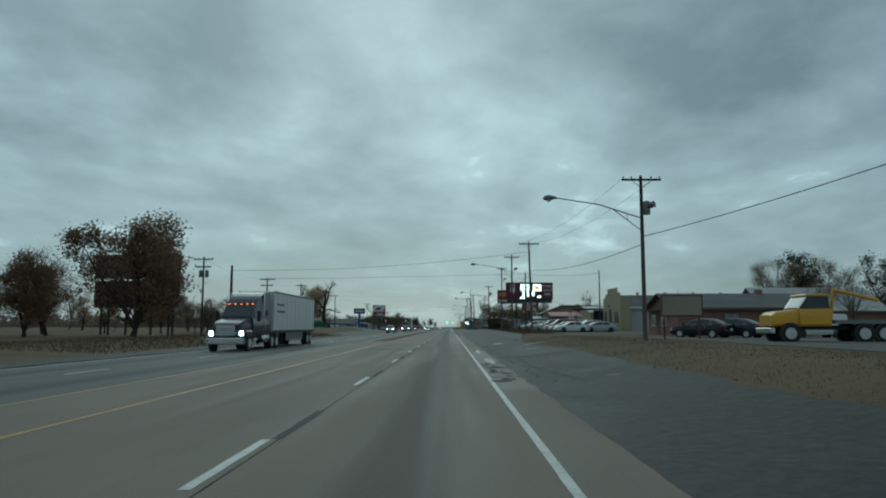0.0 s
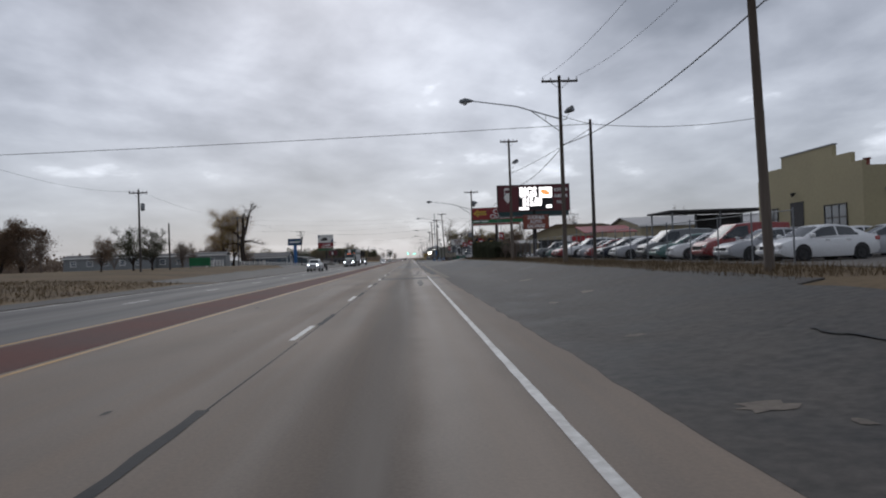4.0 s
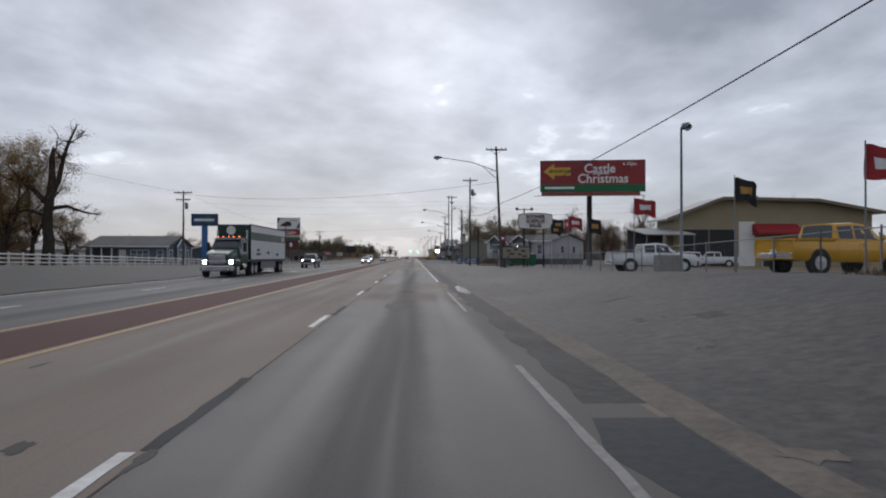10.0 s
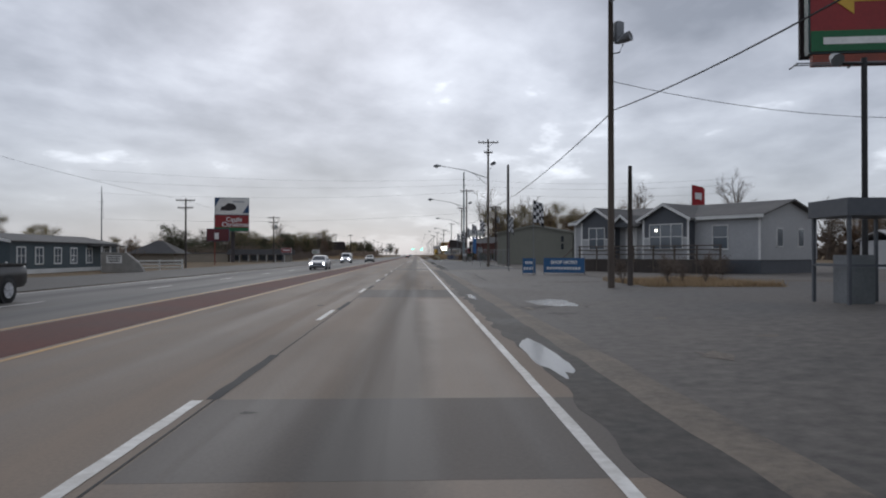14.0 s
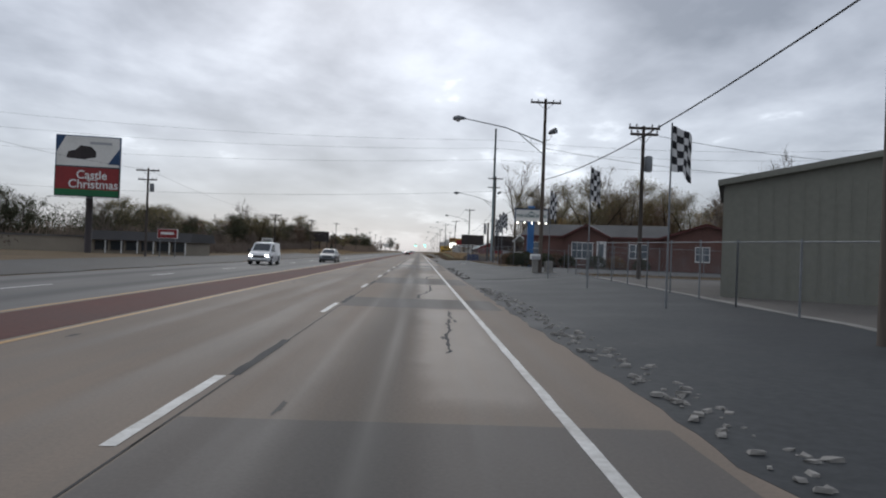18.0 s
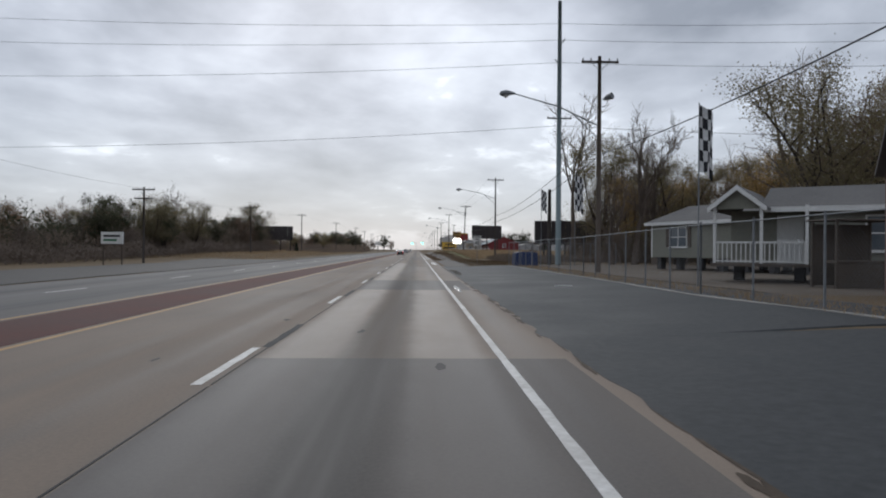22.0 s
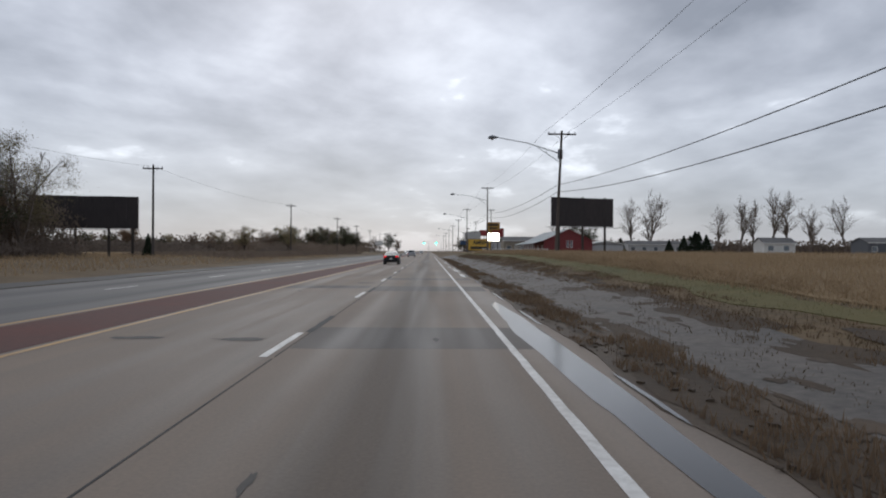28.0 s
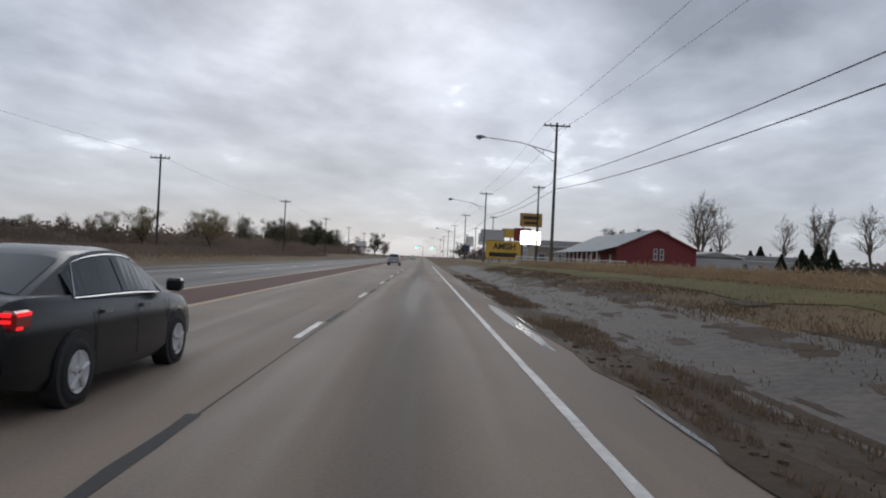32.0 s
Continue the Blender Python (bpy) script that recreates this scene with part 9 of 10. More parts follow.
# ---- trees and plants ----
def add_limb(verts, faces, points, radii, sides):
    base = len(verts)
    for i, p in enumerate(points):
        d = (points[min(i + 1, len(points) - 1)] - points[max(i - 1, 0)]).normalized()
        u = d.orthogonal().normalized()
        w = d.cross(u)
        for k in range(sides):
            a = 2 * math.pi * k / sides
            verts.append(tuple(p + (u * math.cos(a) + w * math.sin(a)) * radii[i]))
    for i in range(len(points) - 1):
        for k in range(sides):
            a, b = base + i * sides + k, base + i * sides + (k + 1) % sides
            faces.append((a, b, b + sides, a + sides))


def add_twig(verts, faces, p, d, length, w):
    """A thin three-cornered twig."""
    u = d.orthogonal().normalized() * w
    v = d.cross(u).normalized() * w
    b = len(verts)
    verts.extend((tuple(p + u), tuple(p - u * 0.5 + v * 0.8), tuple(p - u * 0.5 - v * 0.8), tuple(p + d * length)))
    faces.extend(((b, b + 1, b + 3), (b + 1, b + 2, b + 3), (b + 2, b, b + 3)))


def grow_tree(seed, height, spread, limbs, leaders, trunk_r, up=0.5, clear=0.25, twigs=5, sprays=2, fine=0.016):
    """Wood of a tree as vertices and faces, and the tips where leaves may sit: a trunk that forks into leaders, limbs, twigs and fine sprays."""
    rnd = random.Random(seed)
    verts, faces, tips, tv, tf = [], [], [], [], []

    def walk_limb(p, d, length, seg, wob, rise):
        pts, q, dd = [p.copy()], p.copy(), d.copy()
        for i in range(seg):
            dd = (dd + Vector((rnd.gauss(0, wob), rnd.gauss(0, wob), rnd.gauss(0, wob * 0.6) + rise))).normalized()
            q = q + dd * (length / seg)
            pts.append(q.copy())
        return pts, dd

    def along(pts, f):
        i = min(len(pts) - 2, int(f * (len(pts) - 1)))
        return pts[i].lerp(pts[i + 1], f * (len(pts) - 1) - i), (pts[i + 1] - pts[i]).normalized()

    def sideways(d, amount, rise):
        a = rnd.uniform(0, 2 * math.pi)
        u = d.orthogonal().normalized()
        o = u * math.cos(a) + d.cross(u) * math.sin(a)
        return (d * (1 - amount) + o * amount + Vector((0, 0, rise))).normalized()

    fork = height * clear
    trunk, d0 = walk_limb(Vector((0, 0, -0.3)), Vector((0, 0, 1)), fork + 0.3, 4, 0.07, 0.05)
    add_limb(verts, faces, trunk, [trunk_r * (1.15 - 0.1 * i) for i in range(5)], 8)
    for k in range(leaders):
        a = 2 * math.pi * k / leaders + rnd.uniform(-0.4, 0.4)
        tilt = rnd.uniform(0.12, 0.42) if leaders > 1 else 0.03
        ld, dd = walk_limb(trunk[-1], Vector((math.cos(a) * tilt, math.sin(a) * tilt, 1)).normalized(), (height - fork) * rnd.uniform(0.8, 0.98), 7, 0.12, 0.05)
        r1 = trunk_r * 0.62
        add_limb(verts, faces, ld, [max(0.02, r1 * (1 - 0.92 * i / 7)) for i in range(8)], 6)
        for m in range(limbs):
            f = rnd.uniform(0.02, 0.97)
            at, dl = along(ld, f)
            ln = spread * (1.1 - 0.75 * f) * rnd.uniform(0.55, 1.1)
            lm, dd = walk_limb(at, sideways(dl, 0.62, up * 0.35), ln, 4, 0.2, 0.06 * up)
            r2 = max(0.022, r1 * 0.4 * (1.05 - 0.8 * f))
            add_limb(verts, faces, lm, [max(0.012, r2 * (1 - 0.8 * i / 4)) for i in range(5)], 4)
            for j in range(twigs):
                g = rnd.uniform(0.25, 1.0)
                at2, d2 = along(lm, g)
                td = sideways(d2, 0.5, up * 0.25)
                tl = ln * rnd.uniform(0.25, 0.5) + 0.25
                add_twig(tv, tf, at2, td, tl, fine * 1.3)
                end = at2 + td * tl
                tips.extend((end, at2.lerp(end, 0.65), at2.lerp(end, 0.3)))
                for q in range(sprays):
                    p0 = at2.lerp(end, rnd.uniform(0.15, 1.0))
                    sd = sideways(td, 0.45, up * 0.15) * rnd.uniform(0.3, 0.75) * (0.5 + ln * 0.2)
                    o = sd.orthogonal().normalized() * fine * 0.75
                    b = len(tv)
                    tv.extend((tuple(p0 + o), tuple(p0 - o), tuple(p0 + sd)))
                    tf.append((b, b + 1, b + 2))
    return verts, faces, tips, tv, tf


def leaf_faces(tips, seed, per_tip, size, jitter):
    rnd = random.Random(seed)
    verts, faces = [], []
    for tip in tips:
        for _ in range(per_tip if per_tip >= 1 else (1 if rnd.random() < per_tip else 0)):
            c = tip + Vector((rnd.gauss(0, jitter), rnd.gauss(0, jitter), rnd.gauss(0, jitter * 0.8)))
            n = Vector((rnd.gauss(0, 1), rnd.gauss(0, 1), rnd.gauss(0, 1))).normalized()
            u = n.orthogonal().normalized()
            w = n.cross(u)
            s = size * rnd.uniform(0.6, 1.4)
            b = len(verts)
            verts.extend(tuple(c + q) for q in (u * s, w * s * 0.6 - u * s * 0.4, -w * s * 0.6 - u * s * 0.5))
            faces.append((b, b + 1, b + 2))
    return verts, faces


def tree_proto(name, label, seed, height, spread, limbs, leaders, trunk_r, leaf=None, per_tip=0, size=0.14, jitter=0.25, wood="bark", **kw):
    v, f, tips, tv, tf = grow_tree(seed, height, spread, limbs, leaders, trunk_r, **kw)
    wood_me = raw("trunk", v, f, M[wood])
    leaf_me = None
    if leaf:
        lv, lf = leaf_faces(tips, seed + 1, per_tip, size, jitter)
        leaf_me = raw("crown", lv, lf, M[leaf])
    return name, label, wood_me, leaf_me, raw("branchwork", tv, tf, M["twig"])


def plant(proto, x, y, scale=1.0, turn=None, label=None, group="", wide=1.0):
    name, lb, wood_me, leaf_me = proto[:4]
    s = scale
    t = thing(name, pose(x, y, gz(x, y), 0, 0, (x * 37 + y * 17) % 360 if turn is None else turn) @ Matrix.Diagonal((s * wide, s * wide, s, 1)), label or lb, "tree" if "tree" in name else "shrub", group)
    for nm, me in (("trunk", wood_me), ("crown", leaf_me), ("branchwork", proto[4] if len(proto) > 4 else None)):
        if me is not None:
            ob = new(nm, me)
            ob.parent = t
    return t


BARE = tree_proto("bare_tree", "tall bare winter tree with fine upswept twigs", 3, 14, 4.2, 12, 4, 0.3, up=1.1, clear=0.3, twigs=7, sprays=6, wood="twig")
TALL = tree_proto("bare_tree", "very tall bare tree at the edge of woods", 6, 14, 3.6, 11, 3, 0.15, up=1.2, clear=0.38, twigs=6, sprays=5, wood="twig")
BARE2 = tree_proto("bare_tree", "bare spreading winter tree", 8, 11, 4.0, 11, 4, 0.26, up=0.7, clear=0.2, twigs=7, sprays=5, wood="twig")
BARE3 = tree_proto("bare_tree", "bare slender winter tree with dense brown twigs", 15, 10, 3.0, 12, 3, 0.2, up=0.8, clear=0.1, twigs=6, sprays=6, wood="twig", fine=0.019)
DARK = tree_proto("leafy_tree", "dark leafy tree keeping dull green leaves", 21, 11, 4.6, 13, 4, 0.3, "leaf_dark", 6, 0.14, 0.34, up=0.5, clear=0.1, twigs=7, sprays=2)
BIGRUST = tree_proto("leafy_tree", "large round autumn tree with dull brown leaves", 24, 11, 4.6, 13, 5, 0.32, "leaf_rust", 12, 0.16, 0.45, up=0.4, clear=0.06, twigs=7, sprays=1)
OLIVE = tree_proto("leafy_tree", "winter tree with thin dull olive leaves", 27, 12, 3.8, 12, 4, 0.26, "leaf_olive", 22, 0.064, 0.5, up=0.7, clear=0.15, twigs=7, sprays=3)
RUST = tree_proto("leafy_tree", "autumn tree with thin rusty brown leaves", 33, 9, 3.6, 11, 4, 0.24, "leaf_rust", 15, 0.066, 0.42, up=0.6, clear=0.14, twigs=7, sprays=4)
GOLD = tree_proto("leafy_tree", "autumn tree with thin dull gold leaves", 40, 11, 3.6, 11, 4, 0.25, "leaf_gold", 22, 0.066, 0.48, up=0.8, clear=0.18, twigs=7, sprays=4)
SHRUB = tree_proto("thicket_shrub", "dense brown leafless thicket shrub", 52, 3.6, 2.0, 5, 6, 0.06, "leaf_brown", 1, 0.06, 0.2, up=0.7, clear=0.02, twigs=5, sprays=7, wood="twig", fine=0.012)
THICK = [OLIVE, BARE3, RUST, RUST, BARE3, OLIVE, BARE2, DARK]
CEDAR_V, CEDAR_F = [], []
rnd = random.Random(5)
for k in range(2600):
    z = rnd.random() ** 1.3
    a, rr = rnd.uniform(0, 6.28), (1 - z) * 1.25 * rnd.uniform(0.55, 1.05) + 0.04
    c = Vector((rr * math.cos(a), rr * math.sin(a), 0.25 + z * 4.6))
    n = Vector((rnd.gauss(0, 1), rnd.gauss(0, 1), rnd.gauss(0, 1))).normalized()
    u = n.orthogonal().normalized() * rnd.uniform(0.08, 0.2)
    w = n.cross(u).normalized() * rnd.uniform(0.05, 0.1)
    b = len(CEDAR_V)
    CEDAR_V.extend(tuple(c + q) for q in (u, w, -u, -w))
    CEDAR_F.append((b, b + 1, b + 2, b + 3))
CEDAR = ("cedar_tree", "dark green conical cedar tree", mesh_of("trunk", bars(([(0, 0, -0.2), (0, 0, 4.2)], [0.12, 0.03]), sides=6), M["bark"]), raw("crown", CEDAR_V, CEDAR_F, M["cedar"]))
# the storm-broken tree: a thick trunk, a snapped leader and a crooked tall one
bv, bf, btips = [], [], []
rnd = random.Random(61)
for pts, rad, sides in (
        ([(0, 0, -0.3), (0.1, 0, 2.5), (-0.1, 0, 5.0), (0.15, 0, 7.6)], [0.75, 0.58, 0.52, 0.5], 10),
        ([(0.1, 0, 7.4), (0.35, 0, 9.5), (0.3, 0.1, 11.4), (0.5, 0.1, 12.9)], [0.42, 0.36, 0.3, 0.16], 8),
        ([(0.1, 0, 7.0), (1.0, 0.1, 9.4), (1.4, 0, 11.6), (2.0, -0.2, 13.6), (2.8, 0, 15.6)], [0.34, 0.28, 0.22, 0.16, 0.06], 7),
        ([(2.0, -0.2, 13.4), (2.9, 0, 14.1), (3.6, 0.2, 15.0)], [0.14, 0.09, 0.03], 5),
        ([(1.4, 0, 11.4), (0.7, 0.2, 12.6), (0.9, 0.2, 14.2)], [0.12, 0.08, 0.03], 5),
        ([(0, 0, 6.6), (-1.4, 0.3, 8.2), (-2.6, 0, 9.2), (-4.0, 0.4, 10.8)], [0.34, 0.26, 0.2, 0.08], 7),
        ([(-2.4, 0, 9.0), (-3.6, -0.3, 9.2), (-5.2, 0.2, 10.0)], [0.16, 0.1, 0.04], 5),
        ([(0.1, 0, 6.2), (1.8, 0.2, 6.5), (3.4, -0.2, 5.9), (5.2, 0, 5.6)], [0.26, 0.19, 0.12, 0.05], 6),
        ([(0, 0, 5.4), (-2.0, 0.2, 6.0), (-3.8, 0, 5.4)], [0.22, 0.14, 0.05], 6)):
    P = [Vector(p) for p in pts]
    add_limb(bv, bf, P, rad, sides)
    for k in range(14 if rad[0] < 0.4 else 4):
        i = rnd.randrange(max(0, len(P) - 3), len(P) - 1)
        at = P[i].lerp(P[i + 1], rnd.random())
        d = Vector((rnd.gauss(0, 1), rnd.gauss(0, 1), rnd.gauss(0.3, 0.7))).normalized()
        e = at + d * rnd.uniform(0.5, 1.5)
        add_limb(bv, bf, [at, at.lerp(e, 0.5) + Vector((0, 0, 0.1)), e], [0.05, 0.035, 0.015], 4)
        for q in range(6):
            add_twig(bv, bf, at.lerp(e, rnd.uniform(0.3, 1)), (d + Vector((rnd.gauss(0, 0.6), rnd.gauss(0, 0.6), rnd.gauss(0, 0.6)))).normalized(), rnd.uniform(0.3, 0.8), 0.014)
        btips.extend((e, at.lerp(e, 0.6)))
lv, lf = leaf_faces(btips, 62, 13, 0.06, 0.5)
BROKEN = ("broken_tree", "old storm-broken tree with thick stubs and few leaves", raw("trunk", bv, bf, M["bark"]), raw("crown", lv, lf, M["leaf_rust"]))

# near the start, across the highway
plant(BIGRUST, -37.8, 85.5, 1.28, wide=1.02, label="large brown-leaved tree before blank billboards")
plant(RUST, -52, 92, 1.15, wide=1.05)
plant(BIGRUST, -50, 84, 0.85)
for x, y, s, p in ((-38, 112, 0.5, RUST), (-42, 118, 0.55, BARE3), (-46, 114, 0.6, RUST), (-51, 122, 0.6, BARE3), (-36, 124, 0.45, DARK), (-56, 116, 0.65, RUST), (-44, 130, 0.55, OLIVE), (-60, 128, 0.6, BARE3)):
    plant(p, x, y, s, group="trees beside the trailer homes")
for x, y, s, p in ((-60, 105, 0.8, RUST), (-66, 96, 0.9, DARK), (-36, 108, 1.1, SHRUB), (-39, 113, 1.3, SHRUB), (-34, 118, 1.2, SHRUB), (-43, 118, 1.5, SHRUB), (-38, 125, 1.6, SHRUB), (-47, 128, 1.4, SHRUB), (-60, 288, 0.9, RUST), (-51, 289, 0.88, RUST), (-37.5, 174, 0.55, DARK), (-41, 176, 0.6, DARK), (-44, 172, 0.55, RUST), (-68, 203, 0.75, BARE2), (-56, 206, 1.6, SHRUB), (-116, 388, 1.2, RUST), (-82, 335, 1.05, RUST), (-74, 260, 0.7, BARE2), (-90, 280, 0.8, RUST), (-52, 250, 1.5, SHRUB), (-57, 262, 1.4, SHRUB), (-40, 196, 1.3, SHRUB), (-41.5, 200, 1.2, SHRUB), (-70, 240, 0.7, RUST), (-85, 230, 0.8, BARE2), (-46, 222, 1.0, SHRUB), (-80, 150, 0.8, BARE2), (-72, 140, 0.8, RUST)):
    plant(p, x, y, s)
plant(BIGRUST, -103, 262, 1.25, label="great round brown-leaved tree behind the trailer homes", wide=1.15)
plant(BIGRUST, -112, 268, 1.1, 90, label="great round brown-leaved tree behind the trailer homes", wide=1.2)
plant(RUST, -117, 433, 1.25)
plant(BROKEN, -49.4, 281, 1.24, 20)
plant(GOLD, -55.5, 281, 1.6, label="thin autumn tree beside the broken tree")
plant(RUST, -58.5, 286, 1.25)
plant(GOLD, -53, 283.5, 1.45, 200, label="thin autumn tree beside the broken tree")
# behind the yards on the near side
for x, y, s, p in ((50, 110, 1.0, OLIVE), (56, 113, 1.15, DARK), (62, 118, 1.1, OLIVE), (68, 112, 1.1, DARK), (70, 124, 0.85, RUST), (78, 116, 0.9, BARE2), (55, 128, 0.7, RUST), (88, 130, 0.9, BARE2), (50, 96, 0.75, RUST), (60, 90, 0.8, BARE2), (47, 84, 0.7, BARE2), (96, 122, 0.9, RUST), (40, 62, 0.6, BARE2)):
    plant(p, x, y, s)
rnd = random.Random(77)
for k in range(34):
    plant(rnd.choice([BARE2, RUST, OLIVE, BARE3, RUST, BARE]), 29 + k * 3.7 + rnd.uniform(-1.5, 1.5), rnd.uniform(444, 458), rnd.uniform(1.4, 1.7) * (0.8 if k % 5 == 0 else 1.0), group="woods behind the homes")
for k in range(4):
    plant((BARE2, BARE, BARE2, OLIVE)[k], 20.5 + k * 2.6, 473 + (k * 37 % 9), 1.0 + 0.12 * (k % 3), group="woods behind the homes")
# woods by the tall steel pole
plant(TALL, 22.8, 504, 1.85, 30, wide=1.15)
plant(OLIVE, 26.2, 500, 1.6, wide=0.8, label="tall thin olive-leaved tree beside bare tree")
for k in range(32):
    x = 27 + 80 * (k / 32) ** 1.3 + rnd.uniform(-2, 2)
    y = rnd.uniform(486, 520)
    plant(rnd.choice([OLIVE, RUST, GOLD, BARE2, BARE, OLIVE, BARE3, OLIVE]), x, y, rnd.uniform(0.85, 1.55), group="woods by the billboard", wide=0.85)
for k in range(16):
    plant(rnd.choice([OLIVE, OLIVE, RUST, GOLD, GOLD, GOLD]), 30 + k * 2.8 + rnd.uniform(-1.5, 1.5), rnd.uniform(474, 486), rnd.uniform(0.65, 1.2), group="woods by the billboard", wide=0.9)
plant(GOLD, 27.6, 489, 1.0, label="autumn tree with bright gold leaves", wide=0.8)
for k in range(26):
    plant(SHRUB, rnd.uniform(20, 55), rnd.uniform(474, 505), rnd.uniform(0.7, 1.2), group="undergrowth by the billboard")
for k in range(12):
    plant(SHRUB, rnd.uniform(17, 31), rnd.uniform(512, 516), rnd.uniform(0.4, 0.6), group="undergrowth by the billboard")
# shrubs round the brick store
lv, lf, bw = [], [], []
rnd = random.Random(44)
for k in range(1500):
    a, u = rnd.uniform(0, 6.28), rnd.uniform(-0.2, 1)
    rr = math.sqrt(max(0.02, 1 - u * u)) * rnd.uniform(0.75, 1.05)
    c = Vector((rr * math.cos(a), rr * math.sin(a), 0.25 + max(0, u) * rnd.uniform(0.8, 1.08)))
    n = Vector((rnd.gauss(0, 1), rnd.gauss(0, 1), rnd.gauss(0, 1))).normalized()
    p = n.orthogonal().normalized() * rnd.uniform(0.05, 0.11)
    q = n.cross(p).normalized() * rnd.uniform(0.04, 0.08)
    b = len(lv)
    lv.extend((tuple(c + p), tuple(c + q), tuple(c - p - q)))
    lf.append((b, b + 1, b + 2))
BUSH = ("round_shrub", "low rounded brown-green shrub before the brick store", mesh_of("trunk", bars(*[([(0, 0, -0.1), (0.5 * math.cos(k), 0.5 * math.sin(k), 0.9)], [0.04, 0.02]) for k in range(6)], sides=4), M["bark"]), raw("crown", lv, lf, M["leaf_rust"]))
BUSH2 = ("round_shrub", "low rounded dark green shrub before the brick store", BUSH[2], raw("crown", lv, lf, M["leaf_dark"]))
for k, (x, y) in enumerate(((9.9, 409.5), (10.9, 410.2), (11.9, 409.6), (12.9, 410.4), (10.4, 408.9), (11.4, 409.0), (12.4, 409.1), (13.4, 409.3), (14.0, 409.8), (15.2, 410.2), (16.4, 409.6), (19.5, 408.6), (21.5, 408), (24, 407))):
    plant(BUSH2 if k % 3 else BUSH, x, y, rnd.uniform(0.85, 1.3), group="shrubs before the store")
rnd = random.Random(78)
for x, y in ((11.5, 291), (12.5, 292), (14, 293), (15.2, 294), (13, 295.5), (9.8, 292.5)):
    plant(SHRUB, x, y, rnd.uniform(0.3, 0.42), label="dry tan weeds around posts", group="dry weeds")
# thicket belt across the highway
for k in range(78):
    y = rnd.uniform(432, 596)
    x = -40 - 26 * rnd.random() ** 1.6 - (6 if y < 500 else 0)
    if -46 < x and y > 583:
        continue
    plant(rnd.choice(THICK), x, y, rnd.uniform(0.55, 0.85) * (1.1 if y > 500 else 1.0), group="thicket across the highway")
for x, y, s, p in ((-60, 579, 1.2, BARE2), (-63, 586, 1.2, BARE), (-38.6, 579, 1.05, BARE3), (-41, 582, 1.1, OLIVE), (-43.5, 577, 1.1, BARE3), (-40, 574, 0.8, RUST), (-45, 578, 0.95, BARE3), (-48, 585, 0.9, RUST), (-46.5, 588, 0.8, BARE3), (-50, 590, 0.85, OLIVE), (-44, 590, 0.55, BARE3)):
    plant(p, x, y, s, group="thicket across the highway")
for k in range(70):
    plant(SHRUB, -rnd.uniform(35.5, 48) - 3, rnd.uniform(432, 588), rnd.uniform(0.7, 1.25), group="thicket across the highway")
plant(CEDAR, -32.5, 594, 0.55)
for k in range(34):
    plant(rnd.choice([RUST, BARE2, BARE3, SHRUB, OLIVE]), -rnd.uniform(50, 130), rnd.uniform(345, 425), rnd.uniform(0.45, 0.7), group="trees behind the shops")
# hedgerow and far trees beyond the fields
for k in range(50):
    y = rnd.uniform(728, 960)
    plant(rnd.choice([DARK, RUST, BARE2, BARE3, DARK, SHRUB, OLIVE]), -rnd.uniform(38, 66) - (y - 690) * 0.02, y, rnd.uniform(0.72, 0.98) + 0.2 * (y > 800), group="hedgerow beyond the field")
for x, y in ((-80, 732), (-72, 730), (-66, 736), (-98, 730), (-110, 740), (-120, 735), (-93, 735)):
    plant(rnd.choice([DARK, RUST, BARE2, OLIVE]), x, y, rnd.uniform(0.45, 0.65), group="hedgerow beyond the field")
for k in range(30):
    x = -66 - k * 6.2 + rnd.uniform(-2, 2)
    plant(rnd.choice([DARK, RUST, BARE2, SHRUB, BIGRUST, DARK]), x, 712 - 0.2 * x + rnd.uniform(-6, 6), rnd.uniform(0.42, 0.68), group="hedgerow beyond the field")
for x, y, s in ((113, 745, 1.5), (80, 790, 1.5), (88, 795, 1.2), (113, 875, 2.2), (150, 880, 1.7), (160, 876, 2.0), (172, 882, 1.8), (186, 876, 2.1), (200, 880, 1.8), (140, 770, 0.9), (215, 874, 2.0), (64, 830, 0.9)):
    plant(BARE, x, y, s, group="bare trees beyond the field", wide=1.15)
for x, y, s in ((85, 737, 1.75), (89, 738, 1.5), (81, 736, 1.4), (76, 735, 1.1), (139, 876, 2.7), (134, 874, 2.2), (60, 733, 1.2), (95, 760, 1.3)):
    plant(CEDAR, x, y, s * 0.85, group="cedars beyond the field", wide=1.5)
for x, y in ((50, 745), (46, 742), (54, 748), (42, 746)):
    plant(DARK, x, y, 0.8, group="trees behind the barn")
for x in range(-1, 9):
    plant(rnd.choice([DARK, RUST, BARE2]), 30 + x * 9 + rnd.uniform(-3, 3), 1040 + rnd.uniform(-25, 25), rnd.uniform(0.8, 1.2), group="far trees ahead")
    plant(rnd.choice([DARK, RUST, BARE2]), -26 - x * 9 + rnd.uniform(-3, 3), 960 + rnd.uniform(-25, 25), rnd.uniform(0.9, 1.3), group="far trees ahead")


